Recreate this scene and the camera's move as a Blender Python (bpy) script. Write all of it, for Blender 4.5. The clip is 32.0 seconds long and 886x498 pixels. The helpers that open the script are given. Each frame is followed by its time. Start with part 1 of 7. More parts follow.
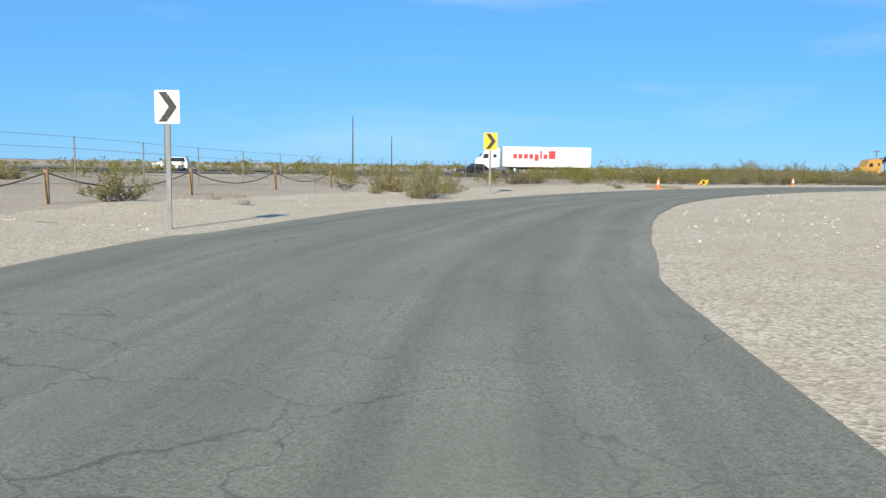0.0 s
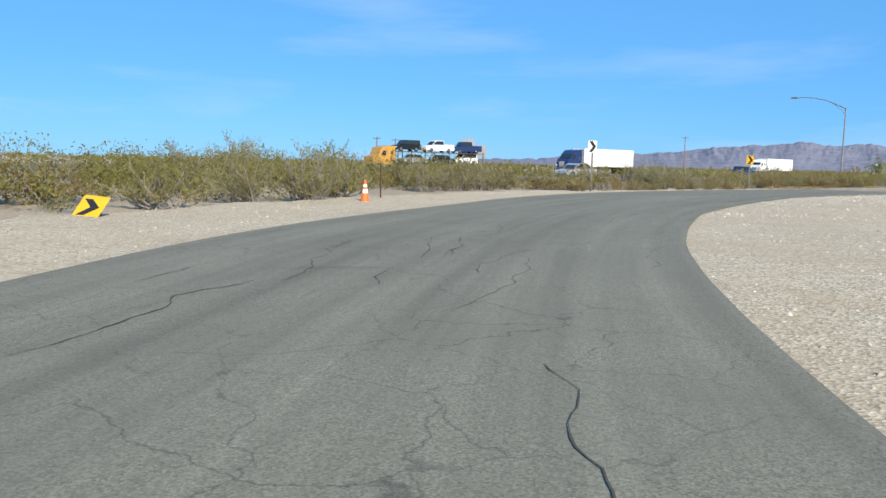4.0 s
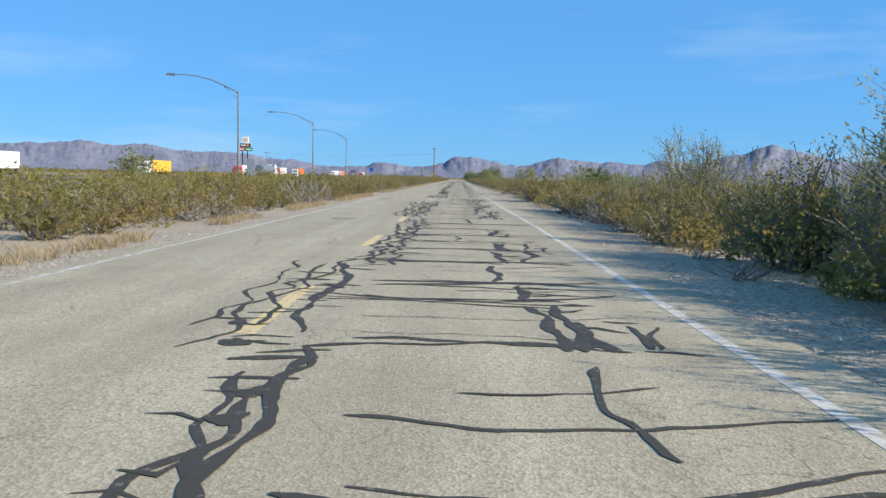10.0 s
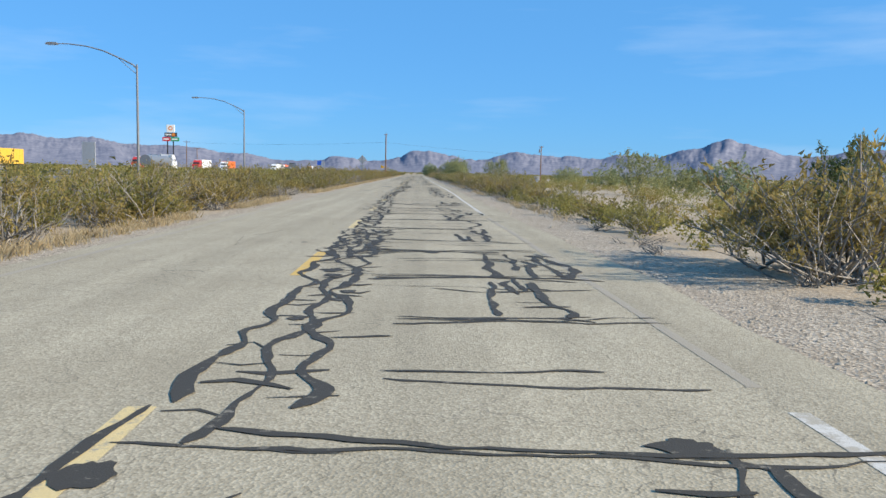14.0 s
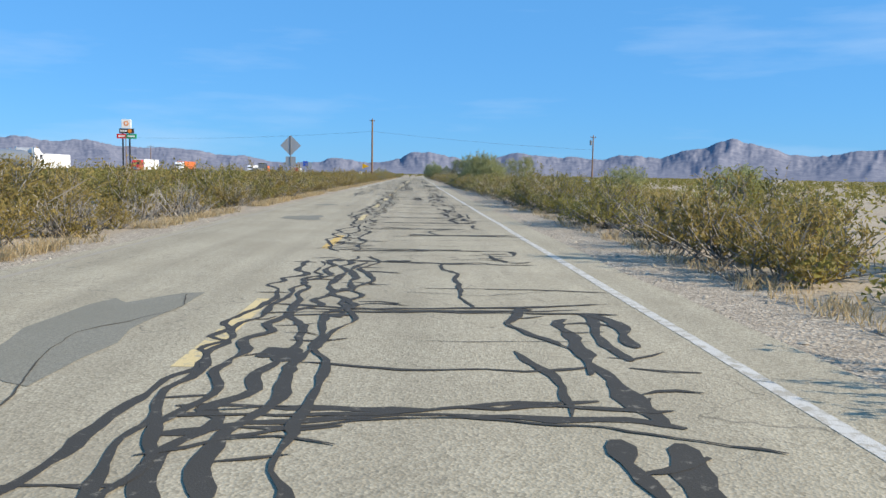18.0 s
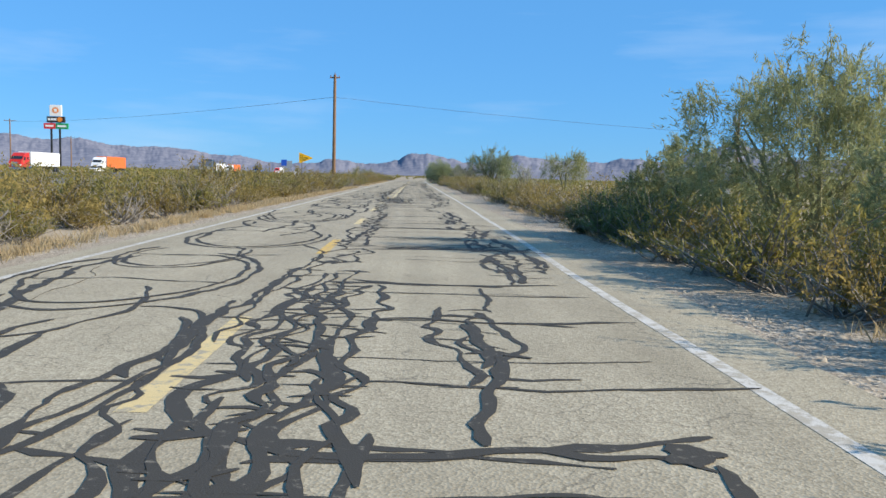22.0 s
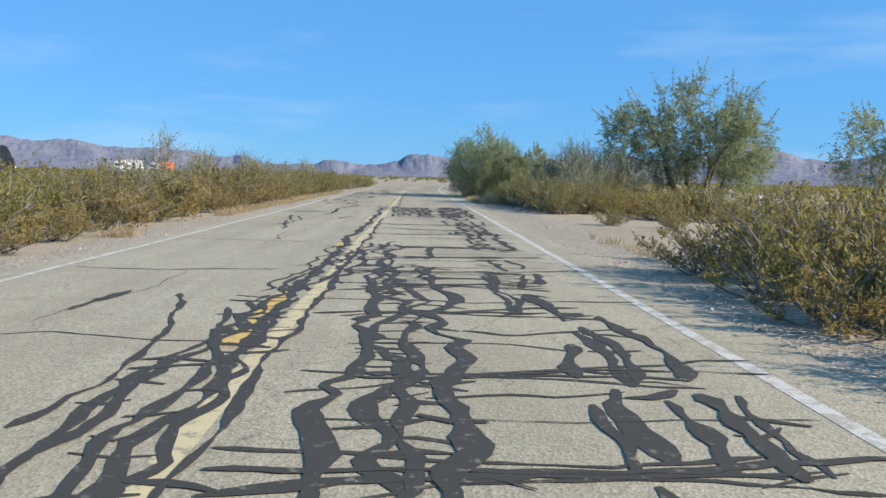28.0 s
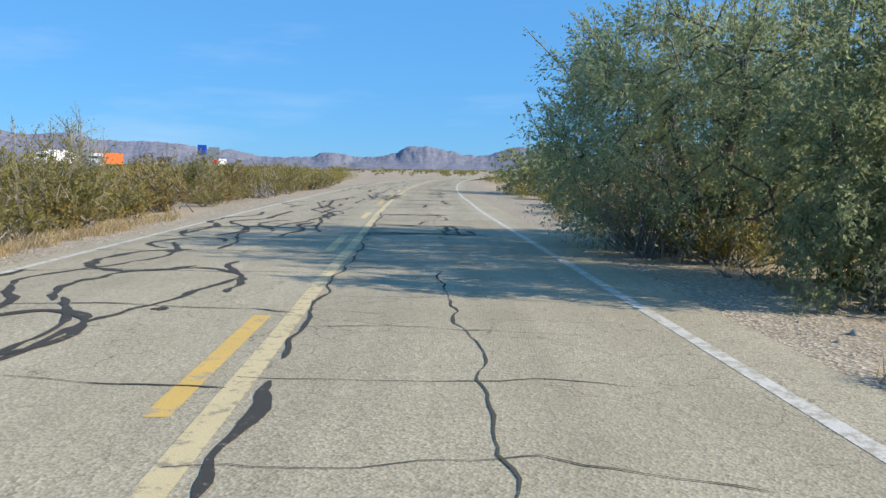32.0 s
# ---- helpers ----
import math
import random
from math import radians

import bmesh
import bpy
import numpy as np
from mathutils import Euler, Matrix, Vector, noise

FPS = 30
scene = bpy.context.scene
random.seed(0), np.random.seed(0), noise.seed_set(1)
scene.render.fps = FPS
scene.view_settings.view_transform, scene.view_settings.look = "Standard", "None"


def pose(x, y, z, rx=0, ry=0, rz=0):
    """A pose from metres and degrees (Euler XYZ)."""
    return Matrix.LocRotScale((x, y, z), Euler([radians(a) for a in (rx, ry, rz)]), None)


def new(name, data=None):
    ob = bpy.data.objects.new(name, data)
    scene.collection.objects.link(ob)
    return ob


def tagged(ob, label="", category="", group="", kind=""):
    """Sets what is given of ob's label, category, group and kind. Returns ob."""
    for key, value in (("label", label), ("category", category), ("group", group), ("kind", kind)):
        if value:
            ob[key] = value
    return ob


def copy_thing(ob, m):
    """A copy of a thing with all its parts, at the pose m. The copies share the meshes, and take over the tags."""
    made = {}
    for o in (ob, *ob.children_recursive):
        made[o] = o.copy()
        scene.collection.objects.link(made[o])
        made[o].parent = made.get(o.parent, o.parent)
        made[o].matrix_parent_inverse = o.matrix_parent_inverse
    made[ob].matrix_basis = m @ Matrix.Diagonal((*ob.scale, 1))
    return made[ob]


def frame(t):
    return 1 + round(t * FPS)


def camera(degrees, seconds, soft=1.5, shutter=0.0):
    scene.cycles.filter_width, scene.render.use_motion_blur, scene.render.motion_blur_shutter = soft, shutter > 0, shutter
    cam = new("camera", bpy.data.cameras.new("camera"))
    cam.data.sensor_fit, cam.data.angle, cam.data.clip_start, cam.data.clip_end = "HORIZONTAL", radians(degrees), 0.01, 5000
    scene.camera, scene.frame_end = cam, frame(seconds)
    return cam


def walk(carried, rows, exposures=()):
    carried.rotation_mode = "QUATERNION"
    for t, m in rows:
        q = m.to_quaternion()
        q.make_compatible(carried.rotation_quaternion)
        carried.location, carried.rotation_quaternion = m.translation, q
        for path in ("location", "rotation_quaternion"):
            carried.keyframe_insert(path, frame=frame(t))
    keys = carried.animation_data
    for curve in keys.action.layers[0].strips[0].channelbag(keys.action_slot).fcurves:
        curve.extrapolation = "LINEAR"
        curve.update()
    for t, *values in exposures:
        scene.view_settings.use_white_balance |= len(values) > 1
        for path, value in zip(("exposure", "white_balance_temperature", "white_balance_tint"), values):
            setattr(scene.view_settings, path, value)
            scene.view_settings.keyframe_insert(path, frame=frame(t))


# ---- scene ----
cam = camera(58.64, 32.0)
PATH = [
    (0.0, 64.929, -175.520, 1.27, 83.95, -0.89, 85.60),
    (0.5, 58.442, -174.328, 1.27, 84.00, -0.64, 81.68),
    (1.0, 52.296, -172.736, 1.27, 83.90, -0.35, 77.43),
    (1.5, 46.471, -170.772, 1.27, 83.92, -0.41, 72.99),
    (2.0, 40.924, -168.443, 1.27, 83.59, -0.76, 68.48),
    (2.5, 35.652, -165.724, 1.27, 83.55, -1.11, 64.06),
    (3.0, 30.677, -162.617, 1.27, 83.53, -1.37, 59.45),
    (3.5, 26.019, -159.153, 1.27, 83.65, -1.43, 54.66),
    (4.0, 21.698, -155.363, 1.27, 83.79, -1.28, 49.86),
    (4.5, 17.742, -151.265, 1.27, 83.90, -1.15, 44.99),
    (5.0, 14.173, -146.871, 1.27, 83.97, -1.12, 40.05),
    (5.5, 11.006, -142.189, 1.27, 84.04, -1.25, 35.10),
    (6.0, 8.255, -137.239, 1.27, 84.12, -1.63, 30.24),
    (6.5, 5.925, -132.059, 1.27, 84.40, -1.78, 25.50),
    (7.0, 4.027, -126.685, 1.27, 84.58, -1.65, 20.80),
    (7.5, 2.572, -121.139, 1.27, 84.63, -1.36, 16.21),
    (8.0, 1.529, -115.448, 1.27, 84.65, -1.09, 12.03),
    (8.5, 0.852, -109.616, 1.27, 84.66, -1.01, 8.15),
    (9.0, 0.474, -103.632, 1.27, 84.71, -1.03, 4.85),
    (9.5, 0.287, -97.512, 1.27, 84.74, -1.14, 2.79),
    (10.0, 0.189, -91.288, 1.27, 84.84, -1.27, 1.17),
    (10.5, 0.128, -84.995, 1.27, 84.88, -1.32, 0.08),
    (11.0, 0.126, -78.633, 1.27, 84.89, -1.35, -0.78),
    (11.5, 0.139, -72.182, 1.27, 84.87, -1.29, -1.38),
    (12.0, 0.130, -65.601, 1.27, 84.79, -1.17, -1.79),
    (12.5, 0.094, -58.849, 1.27, 84.53, -1.08, -1.94),
    (13.0, 0.041, -51.921, 1.27, 84.47, -1.17, -1.96),
    (13.5, -0.026, -44.847, 1.27, 84.47, -1.18, -1.92),
    (14.0, -0.071, -37.645, 1.27, 84.49, -1.24, -1.91),
    (14.5, -0.082, -30.328, 1.27, 84.52, -1.27, -1.94),
    (15.0, -0.069, -22.901, 1.27, 84.59, -1.26, -1.99),
    (15.5, -0.048, -15.369, 1.27, 84.63, -1.21, -2.00),
    (16.0, -0.028, -7.735, 1.27, 84.62, -1.15, -1.98),
    (16.5, -0.011, 0.000, 1.27, 84.60, -1.08, -1.93),
    (17.0, 0.005, 7.830, 1.27, 84.59, -1.03, -1.94),
    (17.5, 0.008, 15.747, 1.27, 84.56, -1.01, -1.95),
    (18.0, 0.004, 23.748, 1.27, 84.60, -0.98, -1.92),
    (18.5, -0.007, 31.827, 1.27, 84.59, -0.98, -1.89),
    (19.0, -0.026, 39.979, 1.27, 84.62, -1.02, -1.94),
    (19.5, -0.050, 48.195, 1.27, 84.59, -1.11, -2.00),
    (20.0, -0.073, 56.465, 1.27, 84.62, -1.30, -2.05),
    (20.5, -0.089, 64.776, 1.27, 84.64, -1.45, -2.07),
    (21.0, -0.096, 73.116, 1.27, 84.68, -1.51, -2.06),
    (21.5, -0.083, 81.475, 1.27, 84.75, -1.51, -2.05),
    (22.0, -0.048, 89.847, 1.27, 84.75, -1.46, -2.06),
    (22.5, -0.017, 98.246, 1.27, 84.71, -1.38, -2.03),
    (23.0, 0.005, 106.707, 1.27, 84.71, -1.33, -2.03),
    (23.5, 0.016, 115.243, 1.27, 84.72, -1.30, -2.07),
    (24.0, 0.003, 123.853, 1.27, 84.70, -1.27, -2.10),
    (24.5, -0.028, 132.528, 1.27, 84.73, -1.18, -2.14),
    (25.0, -0.048, 141.248, 1.27, 84.79, -1.04, -2.12),
    (25.5, -0.059, 149.947, 1.27, 84.78, -0.98, -2.07),
    (26.0, -0.068, 158.527, 1.27, 84.79, -1.01, -2.02),
    (26.5, -0.076, 166.874, 1.27, 84.80, -1.08, -1.99),
    (27.0, -0.084, 174.872, 1.27, 84.81, -1.15, -1.97),
    (27.5, -0.085, 182.428, 1.27, 84.82, -1.22, -1.96),
    (28.0, -0.072, 189.482, 1.27, 84.82, -1.28, -2.01),
    (28.5, -0.057, 196.033, 1.27, 84.73, -1.30, -2.03),
    (29.0, -0.045, 202.133, 1.27, 84.77, -1.21, -2.13),
    (29.5, -0.035, 207.839, 1.27, 84.82, -1.16, -2.19),
    (30.0, -0.012, 213.204, 1.27, 84.86, -1.20, -2.18),
    (30.5, 0.004, 218.269, 1.27, 84.95, -1.17, -2.17),
    (31.0, 0.007, 223.053, 1.27, 84.79, -1.09, -2.14),
    (31.5, 0.011, 227.556, 1.27, 84.53, -1.03, -2.14),
    (32.0, 0.021, 231.779, 1.27, 84.27, -0.99, -2.14),
]
walk(cam, [(t, pose(x, y, z, rx, ry, rz)) for t, x, y, z, rx, ry, rz in PATH], [(0.0, 0.55, 6500, 10), (32.0, 0.55, 6500, 10)])

# ---- light ----
SUN_DIR = Vector((0.95, -0.31, 0.0)).normalized()
SUN_EL = radians(28)
world = bpy.data.worlds.new("world")
scene.world = world
world.use_nodes = True
wn = world.node_tree.nodes
sky = wn.new("ShaderNodeTexSky")
sky.sky_type = "NISHITA"
sky.sun_disc = False
sky.sun_elevation = SUN_EL
sky.sun_rotation = math.atan2(SUN_DIR.x, SUN_DIR.y)
sky.altitude = 300
sky.air_density = 1.0
sky.dust_density = 0.0
sky.ozone_density = 4.0
wn["Background"].inputs["Strength"].default_value = 0.075
tone = wn.new("ShaderNodeMix")
tone.data_type, tone.blend_type = "RGBA", "MULTIPLY"
tone.inputs["Factor"].default_value = 1.0
tone.inputs["B"].default_value = (0.52, 0.87, 1.24, 1)
wl_ = world.node_tree.links
wl_.new(sky.outputs[0], tone.inputs["A"])
# clear winter air evens the blue out; thin cirrus drifts through it
even = wn.new("ShaderNodeMix")
even.data_type = "RGBA"
even.inputs["Factor"].default_value = 0.6
even.inputs["B"].default_value = (1.35, 4.5, 9.2, 1)
wl_.new(tone.outputs["Result"], even.inputs["A"])
wtc = wn.new("ShaderNodeTexCoord")
wmp = wn.new("ShaderNodeMapping")
wmp.inputs["Scale"].default_value = (1.6, 1.6, 11.0)
cir = wn.new("ShaderNodeTexNoise")
cir.inputs["Scale"].default_value = 1.7
cir.inputs["Detail"].default_value = 7
cir.inputs["Roughness"].default_value = 0.55
wl_.new(wtc.outputs["Generated"], wmp.inputs["Vector"])
wl_.new(wmp.outputs[0], cir.inputs["Vector"])
cmr = wn.new("ShaderNodeMapRange")
cmr.inputs["From Min"].default_value = 0.52
cmr.inputs["From Max"].default_value = 0.78
cmr.inputs["To Max"].default_value = 0.32
wl_.new(cir.outputs["Fac"], cmr.inputs["Value"])
cloud = wn.new("ShaderNodeMix")
cloud.data_type = "RGBA"
cloud.inputs["B"].default_value = (6.0, 7.6, 9.6, 1)
wl_.new(cmr.outputs[0], cloud.inputs["Factor"])
wl_.new(even.outputs["Result"], cloud.inputs["A"])
wl_.new(cloud.outputs["Result"], wn["Background"].inputs["Color"])
sun_data = bpy.data.lights.new("sun", "SUN")
sun_data.energy = 5.0
sun_data.angle = radians(0.5)
sun_data.color = (1.0, 0.90, 0.74)
sun = new("sun", sun_data)
to_sun = Vector((SUN_DIR.x * math.cos(SUN_EL), SUN_DIR.y * math.cos(SUN_EL), math.sin(SUN_EL)))
sun.rotation_euler = to_sun.to_track_quat("Z", "Y").to_euler()
sun.location = (40, -20, 60)


# ---- materials ----
def mat(name, a, b, scale=4.0, rough=0.9, metal=0.0, bump=0.0, fine=60.0, spread=0.35, rand=0.0, detail=6.0, spec=0.3):
    """Two colours mixed by noise at two scales, with relief from the fine one."""
    m = bpy.data.materials.new(name)
    m.use_nodes = True
    t = m.node_tree
    n, l = t.nodes, t.links
    bs = n["Principled BSDF"]
    bs.inputs["Roughness"].default_value = rough
    bs.inputs["Metallic"].default_value = metal
    bs.inputs["Specular IOR Level"].default_value = spec
    tc = n.new("ShaderNodeTexCoord")
    big = n.new("ShaderNodeTexNoise")
    big.inputs["Scale"].default_value = scale
    big.inputs["Detail"].default_value = detail
    l.new(tc.outputs["Object"], big.inputs["Vector"])
    small = n.new("ShaderNodeTexNoise")
    small.inputs["Scale"].default_value = fine
    small.inputs["Detail"].default_value = 3.0
    l.new(tc.outputs["Object"], small.inputs["Vector"])
    add = n.new("ShaderNodeMath")
    add.operation = "ADD"
    l.new(big.outputs["Fac"], add.inputs[0])
    l.new(small.outputs["Fac"], add.inputs[1])
    fac = n.new("ShaderNodeMapRange")
    fac.inputs["From Min"].default_value = 1.0 - spread
    fac.inputs["From Max"].default_value = 1.0 + spread
    l.new(add.outputs[0], fac.inputs["Value"])
    mix = n.new("ShaderNodeMix")
    mix.data_type = "RGBA"
    mix.inputs["A"].default_value = (*a, 1)
    mix.inputs["B"].default_value = (*b, 1)
    l.new(fac.outputs[0], mix.inputs["Factor"])
    out = mix.outputs["Result"]
    if rand:
        info = n.new("ShaderNodeObjectInfo")
        isl = n.new("ShaderNodeNewGeometry")
        sm = n.new("ShaderNodeMath")
        sm.operation = "ADD"
        l.new(info.outputs["Random"], sm.inputs[0])
        l.new(isl.outputs["Random Per Island"], sm.inputs[1])
        mr = n.new("ShaderNodeMapRange")
        mr.inputs["From Max"].default_value = 2.0
        mr.inputs["To Min"].default_value = 1 - rand
        mr.inputs["To Max"].default_value = 1 + rand
        l.new(sm.outputs[0], mr.inputs["Value"])
        hsv = n.new("ShaderNodeHueSaturation")
        l.new(out, hsv.inputs["Color"])
        l.new(mr.outputs[0], hsv.inputs["Value"])
        out = hsv.outputs["Color"]
    l.new(out, bs.inputs["Base Color"])
    if bump:
        bp = n.new("ShaderNodeBump")
        bp.inputs["Strength"].default_value = bump
        bp.inputs["Distance"].default_value = 0.02
        l.new(small.outputs["Fac"], bp.inputs["Height"])
        l.new(bp.outputs["Normal"], bs.inputs["Normal"])
    return m


def leafy(name, a, b, rand=0.22):
    """Foliage: thin, slightly see-through leaves whose tone varies from leaf to leaf."""
    m = mat(name, a, b, 3.0, 0.65, 0, 0, 25, 0.3, rand)
    t = m.node_tree
    n, l = t.nodes, t.links
    bs = n["Principled BSDF"]
    tr = n.new("ShaderNodeBsdfTranslucent")
    src = bs.inputs["Base Color"].links[0].from_socket
    l.new(src, tr.inputs["Color"])
    mx = n.new("ShaderNodeMixShader")
    mx.inputs["Fac"].default_value = 0.55
    l.new(bs.outputs[0], mx.inputs[1])
    l.new(tr.outputs[0], mx.inputs[2])
    l.new(mx.outputs[0], n["Material Output"].inputs["Surface"])
    return m


def pebbled(name, a, b, dark, size, patch, patch_scale=0.25, bump=0.6, cracks=0.0, crack_scale=0.6, gate_lo=0.45, tracks=0.0):
    """Aggregate surface: single stones from a cell pattern, wide patches, and hairline cracks."""
    m = bpy.data.materials.new(name)
    m.use_nodes = True
    t = m.node_tree
    n, l = t.nodes, t.links
    bs = n["Principled BSDF"]
    bs.inputs["Roughness"].default_value = 0.93
    bs.inputs["Specular IOR Level"].default_value = 0.2
    tc = n.new("ShaderNodeTexCoord")
    vor = n.new("ShaderNodeTexVoronoi")
    vor.inputs["Scale"].default_value = 1.0 / size
    l.new(tc.outputs["Object"], vor.inputs["Vector"])
    bw = n.new("ShaderNodeRGBToBW")
    l.new(vor.outputs["Color"], bw.inputs[0])
    m1 = n.new("ShaderNodeMix")
    m1.data_type = "RGBA"
    m1.inputs["A"].default_value = (*a, 1)
    m1.inputs["B"].default_value = (*b, 1)
    l.new(bw.outputs[0], m1.inputs["Factor"])
    big = n.new("ShaderNodeTexNoise")
    big.inputs["Scale"].default_value = patch_scale
    big.inputs["Detail"].default_value = 8
    big.inputs["Roughness"].default_value = 0.65
    l.new(tc.outputs["Object"], big.inputs["Vector"])
    mr = n.new("ShaderNodeMapRange")
    mr.inputs["From Min"].default_value = 0.42
    mr.inputs["From Max"].default_value = 0.68
    mr.inputs["To Max"].default_value = patch
    l.new(big.outputs["Fac"], mr.inputs["Value"])
    m2 = n.new("ShaderNodeMix")
    m2.data_type = "RGBA"
    m2.inputs["B"].default_value = (*dark, 1)
    l.new(mr.outputs[0], m2.inputs["Factor"])
    l.new(m1.outputs["Result"], m2.inputs["A"])
    out = m2.outputs["Result"]
    if cracks:
        wob = n.new("ShaderNodeTexNoise")
        wob.inputs["Scale"].default_value = 2.5
        wob.inputs["Detail"].default_value = 5
        l.new(tc.outputs["Object"], wob.inputs["Vector"])
        ad = n.new("ShaderNodeVectorMath")
        ad.operation = "MULTIPLY_ADD"
        ad.inputs[1].default_value = (0.55, 0.55, 0.0)
        l.new(wob.outputs["Color"], ad.inputs[0])
        l.new(tc.outputs["Object"], ad.inputs[2])
        ce = n.new("ShaderNodeTexVoronoi")
        ce.feature = "DISTANCE_TO_EDGE"
        ce.inputs["Scale"].default_value = crack_scale
        l.new(ad.outputs[0], ce.inputs["Vector"])
        thin = n.new("ShaderNodeMapRange")
        thin.inputs["From Min"].default_value = 0.003
        thin.inputs["From Max"].default_value = 0.010
        thin.inputs["To Min"].default_value = cracks
        thin.inputs["To Max"].default_value = 0.0
        l.new(ce.outputs["Distance"], thin.inputs["Value"])
        gate = n.new("ShaderNodeMath")
        gate.operation = "MULTIPLY"
        pick = n.new("ShaderNodeMapRange")
        pick.inputs["From Min"].default_value = gate_lo
        pick.inputs["From Max"].default_value = 0.6
        pk = n.new("ShaderNodeTexNoise")
        pk.inputs["Scale"].default_value = 0.3
        l.new(tc.outputs["Object"], pk.inputs["Vector"])
        l.new(pk.outputs["Fac"], pick.inputs["Value"])
        l.new(thin.outputs[0], gate.inputs[0])
        l.new(pick.outputs[0], gate.inputs[1])
        m3 = n.new("ShaderNodeMix")
        m3.data_type = "RGBA"
        m3.inputs["B"].default_value = (0.03, 0.03, 0.03, 1)
        l.new(gate.outputs[0], m3.inputs["Factor"])
        l.new(out, m3.inputs["A"])
        out = m3.outputs["Result"]
    if tracks:
        # long streaks along the lanes, where tyres polish and stain the surface
        mp = n.new("ShaderNodeMapping")
        mp.inputs["Scale"].default_value = (1.5, 0.045, 1.0)
        l.new(tc.outputs["UV"], mp.inputs["Vector"])
        st = n.new("ShaderNodeTexNoise")
        st.inputs["Scale"].default_value = 1.0
        st.inputs["Detail"].default_value = 6
        st.inputs["Roughness"].default_value = 0.6
        l.new(mp.outputs[0], st.inputs["Vector"])
        sr = n.new("ShaderNodeMapRange")
        sr.inputs["From Min"].default_value = 0.3
        sr.inputs["From Max"].default_value = 0.7
        sr.inputs["To Min"].default_value = 1 - tracks
        sr.inputs["To Max"].default_value = 1 + tracks
        l.new(st.outputs["Fac"], sr.inputs["Value"])
        hs = n.new("ShaderNodeHueSaturation")
        l.new(sr.outputs[0], hs.inputs["Value"])
        l.new(out, hs.inputs["Color"])
        out = hs.outputs["Color"]
    l.new(out, bs.inputs["Base Color"])
    bp = n.new("ShaderNodeBump")
    bp.inputs["Strength"].default_value = bump
    bp.inputs["Distance"].default_value = size * 0.5
    l.new(vor.outputs["Distance"], bp.inputs["Height"])
    l.new(bp.outputs["Normal"], bs.inputs["Normal"])
    return m


def worn_paint(name, colour, under, wear=0.5, scale=7.0):
    """Road paint with bare patches where it has worn off."""
    m = mat(name, colour, tuple(c * 0.85 for c in colour), 2.0, 0.8, 0, 0.15, 90)
    t = m.node_tree
    n, l = t.nodes, t.links
    bs = n["Principled BSDF"]
    src = bs.inputs["Base Color"].links[0].from_socket
    tc = n.new("ShaderNodeTexCoord")
    no = n.new("ShaderNodeTexNoise")
    no.inputs["Scale"].default_value = scale
    no.inputs["Detail"].default_value = 9
    no.inputs["Roughness"].default_value = 0.75
    l.new(tc.outputs["Object"], no.inputs["Vector"])
    mr = n.new("ShaderNodeMapRange")
    mr.inputs["From Min"].default_value = wear - 0.04
    mr.inputs["From Max"].default_value = wear + 0.04
    l.new(no.outputs["Fac"], mr.inputs["Value"])
    mx = n.new("ShaderNodeMix")
    mx.data_type = "RGBA"
    mx.inputs["B"].default_value = (*under, 1)
    l.new(src, mx.inputs["A"])
    l.new(mr.outputs[0], mx.inputs["Factor"])
    l.new(mx.outputs["Result"], bs.inputs["Base Color"])
    return m


def plain(name, c, rough=0.5, metal=0.0, spec=0.4):
    return mat(name, c, tuple(v * 0.82 for v in c), 1.5, rough, metal, 0.0, 30, 0.4, 0, 4, spec)


ASPHALT = pebbled("dark_asphalt", (0.122, 0.115, 0.086), (0.262, 0.25, 0.193), (0.158, 0.150, 0.115), 0.013, 0.6, 0.5, 0.2, 0.45, 0.9, 0.36, 0.22)
CHIP = pebbled("chip_seal", (0.255, 0.22, 0.152), (0.49, 0.43, 0.315), (0.27, 0.23, 0.16), 0.017, 0.5, 0.5, 0.35, 0.42, 1.7, 0.34, 0.13)
PATCH = pebbled("patch_asphalt", (0.155, 0.145, 0.112), (0.29, 0.27, 0.215), (0.20, 0.185, 0.14), 0.009, 0.5, 0.8, 0.2)
TAR = worn_paint("crack_sealant", (0.058, 0.052, 0.042), (0.22, 0.195, 0.15), 0.62, 11.0)
SAND_CRACK = plain("sand_filled_crack", (0.40, 0.37, 0.31), 1.0, 0, 0.0)
CRACK = plain("open_crack", (0.10, 0.09, 0.075), 1.0, 0, 0.0)
GRAVEL = pebbled("pale_gravel", (0.23, 0.185, 0.12), (0.70, 0.60, 0.44), (0.40, 0.31, 0.20), 0.034, 0.6, 0.45, 0.5)
SHOULDER = pebbled("shoulder_gravel", (0.15, 0.122, 0.088), (0.56, 0.475, 0.365), (0.29, 0.232, 0.165), 0.034, 0.5, 0.7, 0.6)
DIRT = pebbled("desert_soil", (0.29, 0.232, 0.165), (0.49, 0.405, 0.295), (0.25, 0.195, 0.135), 0.04, 0.6, 0.12, 0.4)
STONE = mat("stones", (0.27, 0.225, 0.165), (0.56, 0.49, 0.385), 3.0, 0.9, 0, 0.2, 30, 0.4, 0.4)
WHITE_LINE = worn_paint("white_road_paint", (0.60, 0.57, 0.51), (0.39, 0.35, 0.28), 0.515, 6.0)
WHITE_GHOST = worn_paint("dusty_white_road_paint", (0.55, 0.51, 0.44), (0.34, 0.295, 0.225), 0.36)
WHITE_FADED = worn_paint("faded_white_road_paint", (0.62, 0.59, 0.53), (0.33, 0.29, 0.23), 0.50)
